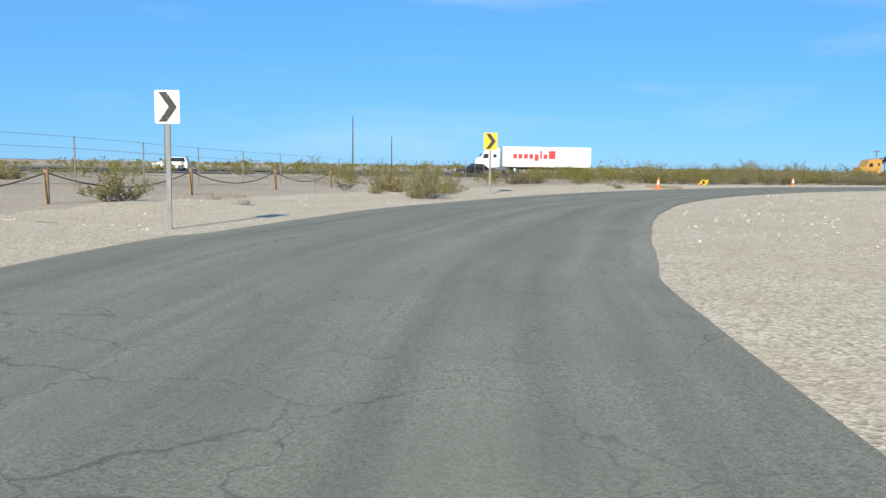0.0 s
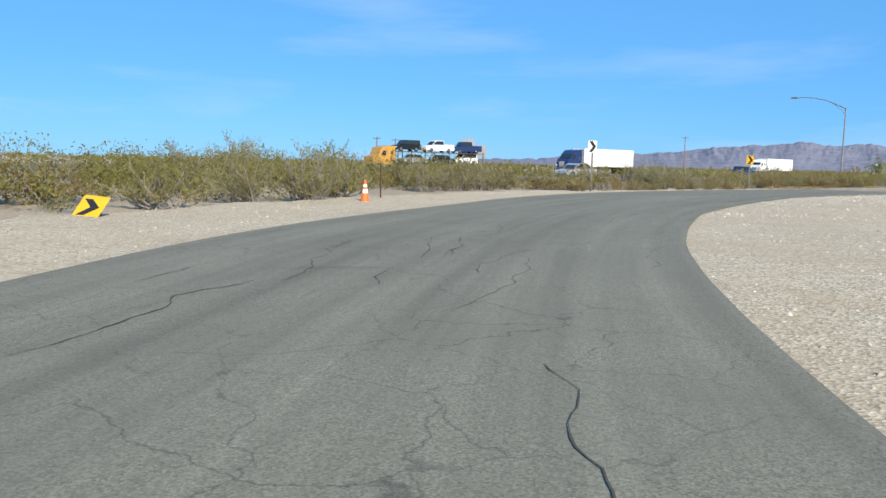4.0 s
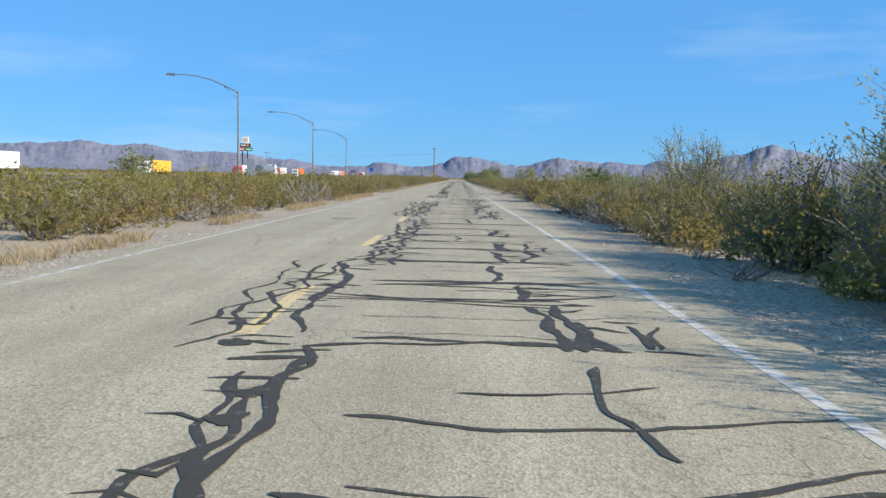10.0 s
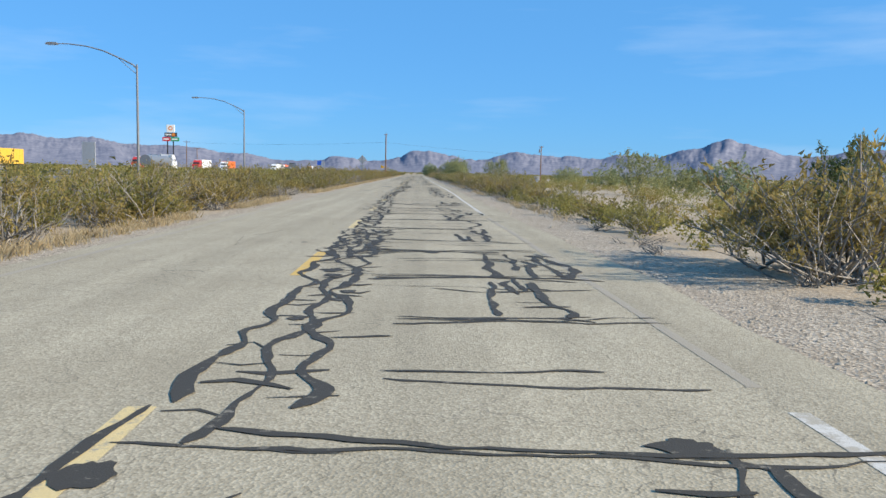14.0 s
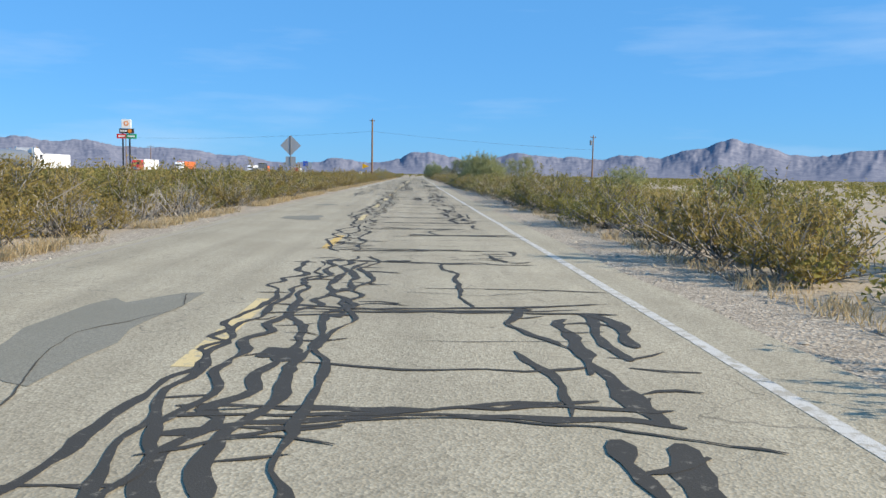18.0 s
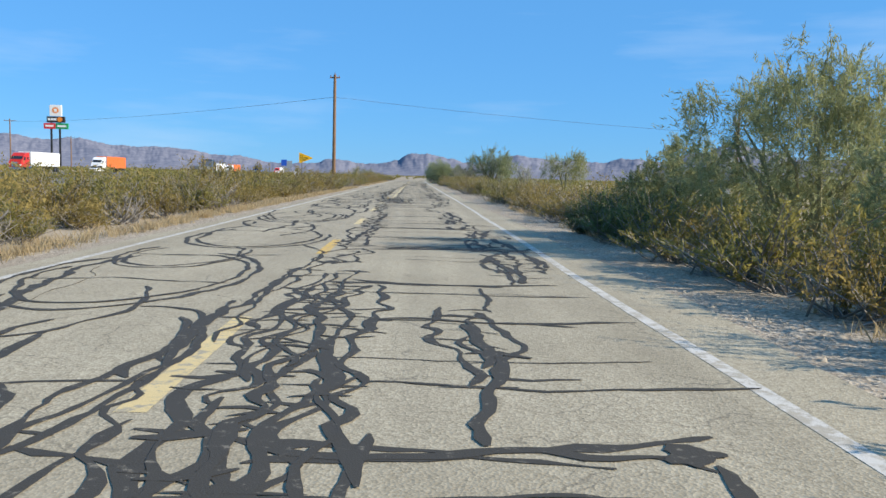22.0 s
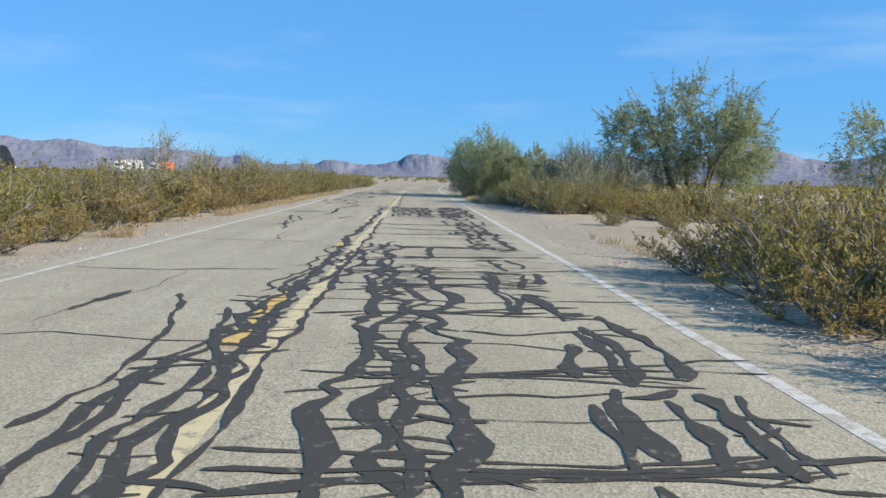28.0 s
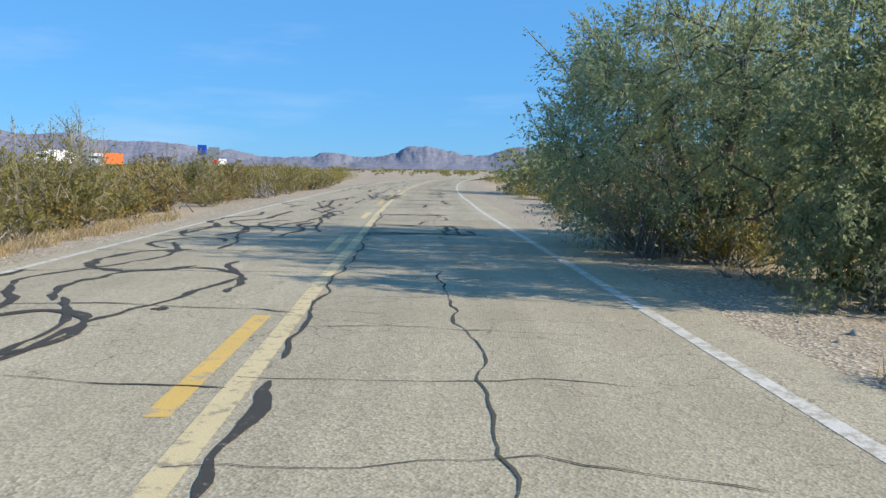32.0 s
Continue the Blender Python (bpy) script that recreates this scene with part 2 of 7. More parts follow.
YELLOW_LINE = worn_paint("faded_yellow_road_paint", (0.66, 0.51, 0.25), (0.34, 0.30, 0.22), 0.56)
YELLOW_DEEP = worn_paint("deep_yellow_road_paint", (0.64, 0.42, 0.12), (0.36, 0.30, 0.21), 0.57)
CREAM_LINE = worn_paint("cream_road_paint", (0.60, 0.49, 0.28), (0.30, 0.25, 0.18), 0.56)
LEAF_OLIVE = leafy("creosote_leaf", (0.185, 0.166, 0.044), (0.335, 0.29, 0.088))
LEAF_GOLD = leafy("dry_creosote_leaf", (0.23, 0.175, 0.05), (0.38, 0.29, 0.10))
LEAF_DEEP = leafy("deep_green_leaf", (0.085, 0.115, 0.045), (0.19, 0.225, 0.09))
LEAF_TREE = leafy("ironwood_leaf", (0.17, 0.21, 0.11), (0.42, 0.46, 0.25))
LEAF_PALO = leafy("palo_verde_leaf", (0.22, 0.235, 0.10), (0.40, 0.41, 0.20))
TWIG = mat("grey_twig", (0.15, 0.135, 0.115), (0.33, 0.305, 0.27), 8, 0.9, 0, 0, 60, 0.35, 0.3)
BARK = mat("dark_bark", (0.085, 0.072, 0.058), (0.18, 0.155, 0.125), 8, 0.95, 0, 0.5, 50)
BARK_PALO = mat("green_bark", (0.20, 0.19, 0.10), (0.32, 0.30, 0.18), 6, 0.85, 0, 0.2, 50)
STRAW = leafy("dry_grass", (0.40, 0.30, 0.165), (0.56, 0.45, 0.27))
# bare rock shifted to blue-mauve: distance haze painted into the base colour
HAZED_ROCK = mat("hazed_mountain_rock", (0.135, 0.150, 0.203), (0.25, 0.248, 0.286), 0.018, 1.0, 0, 0.0, 0.07, 0.30, 0, 12, 0.0)
WOODPOLE = mat("weathered_pole_wood", (0.15, 0.085, 0.045), (0.25, 0.155, 0.09), 3, 0.9, 0, 0.4, 40)
WOODPOST = mat("fence_post_wood", (0.20, 0.13, 0.07), (0.33, 0.23, 0.14), 5, 0.9, 0, 0.4, 50)
STEEL = mat("galvanised_steel", (0.15, 0.155, 0.16), (0.25, 0.255, 0.26), 4, 0.6, 0.2, 0.05, 60)
DARK_STEEL = mat("rusty_steel", (0.06, 0.04, 0.035), (0.13, 0.085, 0.06), 4, 0.8, 0.3, 0.1, 60)
SIGN_WHITE = plain("white_sign_sheeting", (0.80, 0.80, 0.76), 0.45)
SIGN_YELLOW = plain("yellow_sign_sheeting", (0.86, 0.48, 0.010), 0.45)
SIGN_BLACK = plain("black_sign_film", (0.02, 0.02, 0.02), 0.5)
SIGN_BACK = plain("bare_aluminium", (0.42, 0.43, 0.44), 0.5, 0.5)
ORANGE = plain("cone_orange", (0.85, 0.16, 0.03), 0.55)
CONE_WHITE = plain("cone_band_white", (0.85, 0.85, 0.85), 0.4)
RUBBER = plain("black_rubber", (0.02, 0.02, 0.02), 0.8)
GLASS_DARK = plain("tinted_glass", (0.02, 0.025, 0.03), 0.08, 0, 0.8)
CHROME = plain("chrome", (0.65, 0.65, 0.66), 0.2, 1.0)
P_WHITE = plain("white_vehicle_paint", (0.80, 0.80, 0.80), 0.35)
P_BLUE = plain("navy_vehicle_paint", (0.02, 0.04, 0.12), 0.25)
P_RED = plain("red_vehicle_paint", (0.55, 0.03, 0.02), 0.3)
P_GOLD = plain("gold_vehicle_paint", (0.50, 0.27, 0.06), 0.3)
P_YELLOW = plain("yellow_trailer_paint", (0.80, 0.46, 0.05), 0.4)
P_BLACK = plain("black_vehicle_paint", (0.015, 0.015, 0.018), 0.2)
P_SILVER = plain("silver_vehicle_paint", (0.48, 0.49, 0.50), 0.3, 0.4)
P_ORANGE = plain("orange_container_paint", (0.75, 0.16, 0.03), 0.5)
P_GREY = plain("grey_tank_paint", (0.22, 0.23, 0.24), 0.4, 0.3)
P_TARP = plain("blue_tarp", (0.02, 0.16, 0.45), 0.5)
RED_LETTER = plain("red_lettering", (0.65, 0.05, 0.05), 0.5)
CONCRETE = mat("grey_concrete", (0.40, 0.37, 0.33), (0.55, 0.52, 0.47), 2, 0.9, 0, 0.2, 30)
PAVEMENT = pebbled("highway_asphalt", (0.13, 0.125, 0.115), (0.20, 0.19, 0.175), (0.11, 0.105, 0.10), 0.03, 0.5, 0.1)
SIGN_RED = plain("red_price_board", (0.60, 0.03, 0.03), 0.4)
SIGN_GREEN = plain("green_price_board", (0.01, 0.28, 0.10), 0.4)
SIGN_ORANGE = plain("orange_emblem", (0.80, 0.25, 0.03), 0.4)
SIGN_BLUE = plain("blue_sign_sheeting", (0.02, 0.10, 0.50), 0.45)
CERAMIC = plain("brown_ceramic", (0.20, 0.10, 0.06), 0.3)


# ---- mesh building ----
class Mesh:
    def __init__(self):
        self.v, self.f = [], []

    def add(self, vs, fs):
        o = len(self.v)
        self.v.extend(vs)
        self.f.extend(tuple(i + o for i in f) for f in fs)
        return self

    def box(self, x0, x1, y0, y1, z0, z1, b=0.0):
        """A box; b cuts its upright edges and its top edge."""
        if b <= 0:
            return self.add([(x, y, z) for z in (z0, z1) for x, y in ((x0, y0), (x1, y0), (x1, y1), (x0, y1))],
                            [(3, 2, 1, 0), (4, 5, 6, 7), (0, 1, 5, 4), (1, 2, 6, 5), (2, 3, 7, 6), (3, 0, 4, 7)])
        ring = [(x0 + b, y0), (x1 - b, y0), (x1, y0 + b), (x1, y1 - b), (x1 - b, y1), (x0 + b, y1), (x0, y1 - b), (x0, y0 + b)]
        cx, cy = (x0 + x1) / 2, (y0 + y1) / 2
        top = [(cx + (x - cx) * (1 - 2 * b / (x1 - x0)), cy + (y - cy) * (1 - 2 * b / (y1 - y0))) for x, y in ring]
        vs = [(x, y, z0) for x, y in ring] + [(x, y, z1 - b) for x, y in ring] + [(x, y, z1) for x, y in top]
        fs = [tuple(range(7, -1, -1)), tuple(range(16, 24))]
        for k in (0, 8):
            fs += [(k + i, k + (i + 1) % 8, k + 8 + (i + 1) % 8, k + 8 + i) for i in range(8)]
        return self.add(vs, fs)

    def cyl(self, p, q, r0, r1=None, n=10, cap=True):
        """A round bar from p to q."""
        r1 = r0 if r1 is None else r1
        p, q = Vector(p), Vector(q)
        rot = (q - p).to_track_quat("Z", "Y")
        vs = []
        for c, r in ((p, r0), (q, r1)):
            for i in range(n):
                a = 2 * math.pi * i / n
                vs.append(tuple(c + rot @ Vector((r * math.cos(a), r * math.sin(a), 0))))
        fs = [(i, (i + 1) % n, n + (i + 1) % n, n + i) for i in range(n)]
        if cap:
            fs += [tuple(range(n - 1, -1, -1)), tuple(range(n, 2 * n))]
        return self.add(vs, fs)

    def tube(self, pts, r0, r1, n=5):
        """A bent bar through pts, tapering from r0 to r1."""
        pts = [Vector(p) for p in pts]
        vs, fs = [], []
        m = len(pts)
        for k, p in enumerate(pts):
            d = (pts[min(k + 1, m - 1)] - pts[max(k - 1, 0)])
            rot = d.to_track_quat("Z", "Y")
            r = r0 + (r1 - r0) * k / max(1, m - 1)
            for i in range(n):
                a = 2 * math.pi * i / n
                vs.append(tuple(p + rot @ Vector((r * math.cos(a), r * math.sin(a), 0))))
        for k in range(m - 1):
            fs += [(k * n + i, k * n + (i + 1) % n, (k + 1) * n + (i + 1) % n, (k + 1) * n + i) for i in range(n)]
        fs += [tuple(range(n - 1, -1, -1)), tuple(range((m - 1) * n, m * n))]
        return self.add(vs, fs)

    def slab(self, outline, axis, lo, hi):
        """A flat shape, given by its outline, with thickness along an axis."""
        def at(u, v, w):
            return {"x": (w, u, v), "y": (u, w, v), "z": (u, v, w)}[axis]
        n = len(outline)
        vs = [at(u, v, lo) for u, v in outline] + [at(u, v, hi) for u, v in outline]
        fs = [tuple(range(n - 1, -1, -1)), tuple(range(n, 2 * n))] + [(i, (i + 1) % n, n + (i + 1) % n, n + i) for i in range(n)]
        return self.add(vs, fs)

    def data(self, name):
        me = bpy.data.meshes.new(name)
        me.from_pydata(self.v, [], self.f)
        me.validate()
        me.update()
        return me


def part(name, mesh, material, parent=None, label="", kind=""):
    me = mesh if isinstance(mesh, bpy.types.Mesh) else mesh.data(name)
    if not me.materials:
        me.materials.append(material)
    ob = new(name, me)
    if parent is not None:
        ob.parent = parent
    return tagged(ob, label, kind=kind)


def thing(name, at, label, category, group="", turn=0.0):
    ob = new(name)
    ob.empty_display_size = 0.2
    ob.matrix_basis = pose(at[0], at[1], at[2], 0, 0, turn)
    return tagged(ob, label, category, group)


def array_mesh(name, verts, faces):
    """A mesh of triangles or quads straight from arrays."""
    me = bpy.data.meshes.new(name)
    nv, (nf, k) = len(verts), faces.shape
    me.vertices.add(nv)
    me.vertices.foreach_set("co", np.asarray(verts, dtype=np.float32).ravel())
    me.loops.add(nf * k)
    me.loops.foreach_set("vertex_index", faces.astype(np.int32).ravel())
    me.polygons.add(nf)
    me.polygons.foreach_set("loop_start", np.arange(nf, dtype=np.int32) * k)
    me.polygons.foreach_set("loop_total", np.full(nf, k, dtype=np.int32))
    me.update(calc_edges=True)
    me.validate()
    return me


def lattice(x, y, seed=0):
    """Smooth value noise, -1 to 1, on arrays."""
    xi, yi = np.floor(x).astype(np.int64), np.floor(y).astype(np.int64)
    fx, fy = x - xi, y - yi
    fx, fy = fx * fx * (3 - 2 * fx), fy * fy * (3 - 2 * fy)

    def h(a, b):
        k = (a * 374761393 + b * 668265263 + seed * 1442695041) & 0xFFFFFFFF
        k = ((k ^ (k >> 13)) * 1274126177) & 0xFFFFFFFF
        return ((k ^ (k >> 16)) & 0xFFFF) / 32767.5 - 1
    return (h(xi, yi) * (1 - fx) + h(xi + 1, yi) * fx) * (1 - fy) + (h(xi, yi + 1) * (1 - fx) + h(xi + 1, yi + 1) * fx) * fy


def fractal(x, y, octaves=5, seed=0, gain=0.5):
    s, a = 0, 1.0
    for o in range(octaves):
        s = s + a * lattice(x * 2 ** o, y * 2 ** o, seed + o)
        a *= gain
    return s


# ---- the plan of the road ----
RIGHT = [(190, -187), (120, -180.2), (84, -176.4), (59.8, -172.95), (54.2, -171.65), (47.4, -169.35), (42.5, -167.35), (37.0, -164.7), (31.8, -161.45), (27.3, -158.0), (23.7, -154.75),
         (19.2, -150.1), (14.2, -143.6), (9.9, -136.3), (8.6, -133.4), (6.9, -129.0), (5.6, -125.0), (4.25, -120.4), (3.5, -116.9), (2.95, -112.5), (2.75, -106.5), (2.85, -98.4)]
LEFT = [(193, -195), (122, -188.2), (86, -184.4), (55.5, -180.0), (49.8, -178.4), (42.3, -175.75), (38.0, -173.45), (31.6, -169.7), (27.4, -166.85), (21.7, -162.4), (15.2, -156.0),
        (8.4, -148.4), (2.4, -138.1), (-0.5, -132.5), (-2.9, -125.9), (-3.9, -120.8), (-4.6, -115.0), (-4.95, -108.0), (-5.05, -98.4)]
SEAM_Y = -98.4
END_Y = 640.0


def bend(y):
    """Sideways shift of the straight road, which turns gently at its far end."""
    d = np.clip(np.asarray(y, dtype=float) - 251, 0, None)
    return np.where(d < 110, 0.00070 * d * d, 0.00070 * 110 * 110 + 0.154 * (d - 110))


def smooth(points, n):
    """n points along a smooth curve through the given ones."""
    p = np.array(points, dtype=float)
    p = np.vstack([2 * p[0] - p[1], p, 2 * p[-1] - p[-2]])
    m = len(points) - 1
    out = []
    for u in np.linspace(0, m, n):
        i = min(int(u), m - 1)
        t = u - i
        a, b, c, d = p[i:i + 4]
        out.append(0.5 * (2 * b + (c - a) * t + (2 * a - 5 * b + 4 * c - d) * t * t + (3 * b - a - 3 * c + d) * t ** 3))
    return np.array(out)


NB = 300
R_BEND, L_BEND = smooth(RIGHT, NB), smooth(LEFT, NB)
YS = np.concatenate([np.arange(SEAM_Y, 316, 1.5), np.arange(316, END_Y, 8)])
R_STR = np.stack([2.85 + bend(YS), YS], 1)
L_STR = np.stack([-5.05 + bend(YS), YS], 1)
MID = np.vstack([(R_BEND + L_BEND) / 2, (R_STR + L_STR) / 2])


def road_gap(x, y):
    """Distance from the road's middle line, on arrays."""
    x, y = np.asarray(x, dtype=float), np.asarray(y, dtype=float)
    best = np.full(x.shape, 1e9)
    for a, b in MID[::3]:
        best = np.minimum(best, (x - a) ** 2 + (y - b) ** 2)
    return np.sqrt(best)


def ground_z(x, y):
    x, y = np.asarray(x, dtype=float), np.asarray(y, dtype=float)
    d = road_gap(x, y)
    w = np.clip((d - 5.5) / 9.0, 0, 1) * np.clip(np.maximum((x + 20) / 4, (-x - 92) / 8), 0, 1)
    z = -0.035 + w * (0.16 * fractal(x / 7, y / 7, 3, 3) + 0.22 * fractal(x / 31, y / 31, 2, 8))
    side = np.clip((x - 6) / 24, 0, 1) * np.clip((y + 80) / 45, 0, 1)
    z = z - 1.15 * side
    far = np.clip((np.hypot(x, y - 60) - 250) / 400, 0, 1)
    z = z * (1 - far) - 0.5 * far
    # low bank of soil outside the bend
    bank = np.exp(-((x * 0.26 + y * 0.965 + 172.9) / 2.6) ** 2) * np.clip((26 - np.abs(x - 24)) / 8, 0, 1)
    return z + 0.75 * bank * np.clip((d - 8) / 4, 0, 1)


def gravel_z(x, y):
    """Top of the spread gravel, thicker away from the road."""
    return ground_z(x, y) + 0.018 + 0.07 * np.clip((road_gap(x, y) - 4.6) / 2.5, 0, 1)


def strip(left, right, z, across=2, jag=0.0, seed=0):
    """A sheet between two lines of points, each with ragged outer edges."""
    n = len(left)
    jl = jag * fractal(np.arange(n) * 0.45, np.zeros(n), 3, seed)
    jr = jag * fractal(np.arange(n) * 0.45, np.zeros(n) + 9, 3, seed + 5)
    w = right - left
    u = w / np.maximum(np.hypot(w[:, 0], w[:, 1]), 1e-6)[:, None]
    a, b = left - u * jl[:, None], right + u * jr[:, None]
    k = across + 1
    vs = np.zeros((n, k, 3))
    for i in range(k):
        vs[:, i, :2] = a + (b - a) * i / across
        vs[:, i, 2] = z(vs[:, i, 0], vs[:, i, 1]) if callable(z) else z
    idx = np.arange(n * k).reshape(n, k)
    fs = np.stack([idx[:-1, :-1], idx[:-1, 1:], idx[1:, 1:], idx[1:, :-1]], -1).reshape(-1, 4)
    return vs.reshape(-1, 3), fs


def lane_map(me, n, across, length):
    """Metres across and along the road as the mesh's own coordinates, for a sheet of n rows."""
    u = np.tile(np.linspace(0, 8, across + 1), n)
    v = np.repeat(length, across + 1)
    layer = me.uv_layers.new(name="lane")
    idx = np.zeros(len(me.loops), dtype=np.int32)
    me.loops.foreach_get("vertex_index", idx)
    layer.data.foreach_set("uv", np.stack([u[idx], v[idx]], 1).astype(np.float32).ravel())
    return me


def setting(name, me, material, label, category, kind="structure"):
    me.materials.append(material)
    return tagged(new(name, me), label, category, kind=kind)


# ---- ground ----
gx = np.unique(np.concatenate([-np.geomspace(60, 4800, 26), np.arange(-60, 90, 1.6), np.geomspace(90, 4800, 26)]))
gy = np.unique(np.concatenate([-212 - np.geomspace(2, 4600, 24), np.arange(-212, 300, 1.6), 300 + np.geomspace(2, 4600, 26)]))
GX, GY = np.meshgrid(gx, gy)
gv = np.stack([GX, GY, ground_z(GX, GY)], -1).reshape(-1, 3)
gi = np.arange(GX.size).reshape(GX.shape)
gf = np.stack([gi[:-1, :-1], gi[:-1, 1:], gi[1:, 1:], gi[1:, :-1]], -1).reshape(-1, 4)
ground = setting("ground", array_mesh("ground", gv, gf), DIRT, "tan desert soil scattered with small stones", "ground")

# ---- road surfaces ----
ALONG = np.concatenate([[0], np.cumsum(np.hypot(*np.diff((L_BEND + R_BEND) / 2, axis=0).T))])
v1, f1 = strip(L_BEND, R_BEND, 0.0, 6, 0.015, 2)
setting("road_1", lane_map(array_mesh("road", v1, f1), NB, 6, ALONG), ASPHALT, "worn dark grey asphalt curve with hairline cracks", "road")
v2, f2 = strip(L_STR, R_STR, 0.004, 6, 0.10, 4)
road = setting("road_2", lane_map(array_mesh("road", v2, f2), len(YS), 6, YS), CHIP, "pale chip-seal road with dark sealed cracks", "road")


def offset(line, by):
    d = np.gradient(line, axis=0)
    d /= np.hypot(d[:, 0], d[:, 1])[:, None]
    return line + np.stack([d[:, 1], -d[:, 0]], 1) * by


sel = slice(20, NB)
taper = np.interp(np.arange(NB), [0, 120, 190, 235, 265, NB], [17, 15, 11, 6.5, 3.2, 1.2])[:, None]
dirs = np.gradient(R_BEND, axis=0)
dirs /= np.hypot(dirs[:, 0], dirs[:, 1])[:, None]
inner_far = R_BEND + np.stack([dirs[:, 1], -dirs[:, 0]], 1) * taper
v3, f3 = strip((R_BEND - 1.5 * np.stack([dirs[:, 1], -dirs[:, 0]], 1))[sel], inner_far[sel], gravel_z, 10, 0.5, 7)
setting("gravel_verge_1", array_mesh("gravel", v3, f3), GRAVEL, "pale crushed gravel inside the curve", "gravel")
wide = np.interp(np.arange(NB), [0, 130, 190, 240, NB], [6.5, 6.0, 4.2, 2.0, 0.8])
outer_far = offset(L_BEND, 0) - np.stack([np.gradient(L_BEND, axis=0)[:, 1], -np.gradient(L_BEND, axis=0)[:, 0]], 1) / np.hypot(*np.gradient(L_BEND, axis=0).T)[:, None] * wide[:, None]
v4, f4 = strip(outer_far[sel], offset(L_BEND, 1.4)[sel], gravel_z, 6, 0.4, 9)
setting("gravel_verge_2", array_mesh("gravel", v4, f4), GRAVEL, "pale gravel shoulder outside the curve", "gravel")
R_LONG = np.vstack([R_BEND[262:NB - 1], R_STR])
long_w = np.interp(np.arange(len(R_LONG)), [0, 30], [0.3, 1.5])[:, None]
nrm5 = offset(R_LONG, 1.0) - R_LONG
v5, f5 = strip(R_LONG - 1.1 * nrm5, R_LONG + long_w * nrm5, lambda x, y: ground_z(x, y) + 0.02, 4, 0.35, 11)
setting("gravel_verge_3", array_mesh("gravel", v5, f5), SHOULDER, "brown gravel shoulder beside the white line", "gravel")
v6, f6 = strip(offset(L_STR, -0.9), offset(L_STR, 0.9), lambda x, y: ground_z(x, y) + 0.02, 4, 0.2, 12)
setting("gravel_verge_4", array_mesh("gravel", v6, f6), SHOULDER, "brown gravel shoulder with dry grass", "gravel")

# ---- the highway and its ramp beyond the scrub ----
hy = np.arange(-420, 1400, 20.0)
for k, (xa, xb) in enumerate(((-38, -24), (-66, -46), (-90, -68))):
    shift = np.clip(hy - 140, 0, None) * (-0.11 if k == 0 else 0)
    vv, ff = strip(np.stack([xa + shift, hy], 1), np.stack([xb + shift, hy], 1), 0.06 if k == 0 else 0.12, 2)
    setting("road_%d" % (3 + k), array_mesh("road", vv, ff), PAVEMENT, "grey highway asphalt behind the scrub", "road")

# ---- mountains ----
# summits and saddles along the skyline: bearing and height in degrees
SKYLINE = [(56, 0.4), (46, 0.5), (40.4, 0.95), (36.5, 1.1), (32.6, 1.6), (28.1, 1.88), (26.6, 2.05), (24.8, 1.82), (23.4, 2.0), (22.2, 1.97), (20.8, 1.55), (18.0, 1.58), (16.2, 1.56),
           (14.0, 1.14), (12.3, 1.22), (10.3, 0.71), (7.4, 0.74), (5.8, 1.15), (3.7, 0.78), (1.6, 1.04), (0.3, 1.62), (-0.8, 1.70), (-2.2, 1.37), (-4.7, 1.0), (-7.2, 1.72), (-9.3, 1.48), (-11.8, 1.44),
           (-13.4, 1.26), (-15.2, 1.70), (-17.4, 1.37), (-19.4, 2.1), (-20.5, 2.15), (-22.1, 2.93), (-23.2, 2.47), (-24.0, 2.44), (-25.7, 1.83), (-27.8, 1.59), (-29.9, 2.02), (-32, 2.1), (-38, 1.6), (-48, 1.1), (-60, 0.9)]
az = np.linspace(52, -58, 1500)
rr = np.linspace(3300, 4650, 64)
AZ, RR = np.meshgrid(az, rr)
sky_az, sky_el = np.array(SKYLINE[::-1]).T


def skyline(a):
    """Height of the crest in degrees, slightly rounded at its summits."""
    return sum(np.interp(a + d, sky_az, sky_el) for d in (-0.45, -0.2, 0.0, 0.2, 0.45)) / 5


# spurs run down and sideways from each summit
sway = np.clip((4250 - RR) / 950, 0, 1)
swung = AZ + sway * (1.5 * lattice(AZ / 3.1, RR / 900, 5) + 0.8 * lattice(AZ / 1.2, RR / 420, 6))
rise = np.clip((RR - 3300) / (4250 - 3300), 0, 1) ** 1.2 * np.clip((4650 - RR) / 380, 0, 1) ** 0.8
spur = 1 + sway ** 0.7 * (0.22 * lattice(swung / 1.3, RR / 700, 41) + 0.07 * lattice(swung / 0.5, RR / 300, 42) + 0.025 * lattice(swung / 0.2, RR / 130, 43) - 0.04)
crest = skyline(swung) + 0.065 * fractal(AZ * 1.7, RR / 500, 6, 31, 0.6)
hz = np.tan(np.radians(crest)) * 4250 * rise * np.clip(spur, 0.3, 1.3)
mx = -np.sin(np.radians(AZ)) * RR
my = 100 + np.cos(np.radians(AZ)) * RR
mi = np.arange(AZ.size).reshape(AZ.shape)
mf = np.stack([mi[:-1, :-1], mi[1:, :-1], mi[1:, 1:], mi[:-1, 1:]], -1).reshape(-1, 4)
# the range's haze comes from its rock colour, not from the air
setting("backdrop", array_mesh("mountains", np.stack([mx, my, hz - 2.0], -1).reshape(-1, 3), mf), HAZED_ROCK, "bare rocky mountain range with blue-mauve haze in its colour", "mountains")

# ---- road markings ----
LINE_Y = [-98, -70, -45, -12, 14, 65, 100, 130, 150, 208, 250, 430]
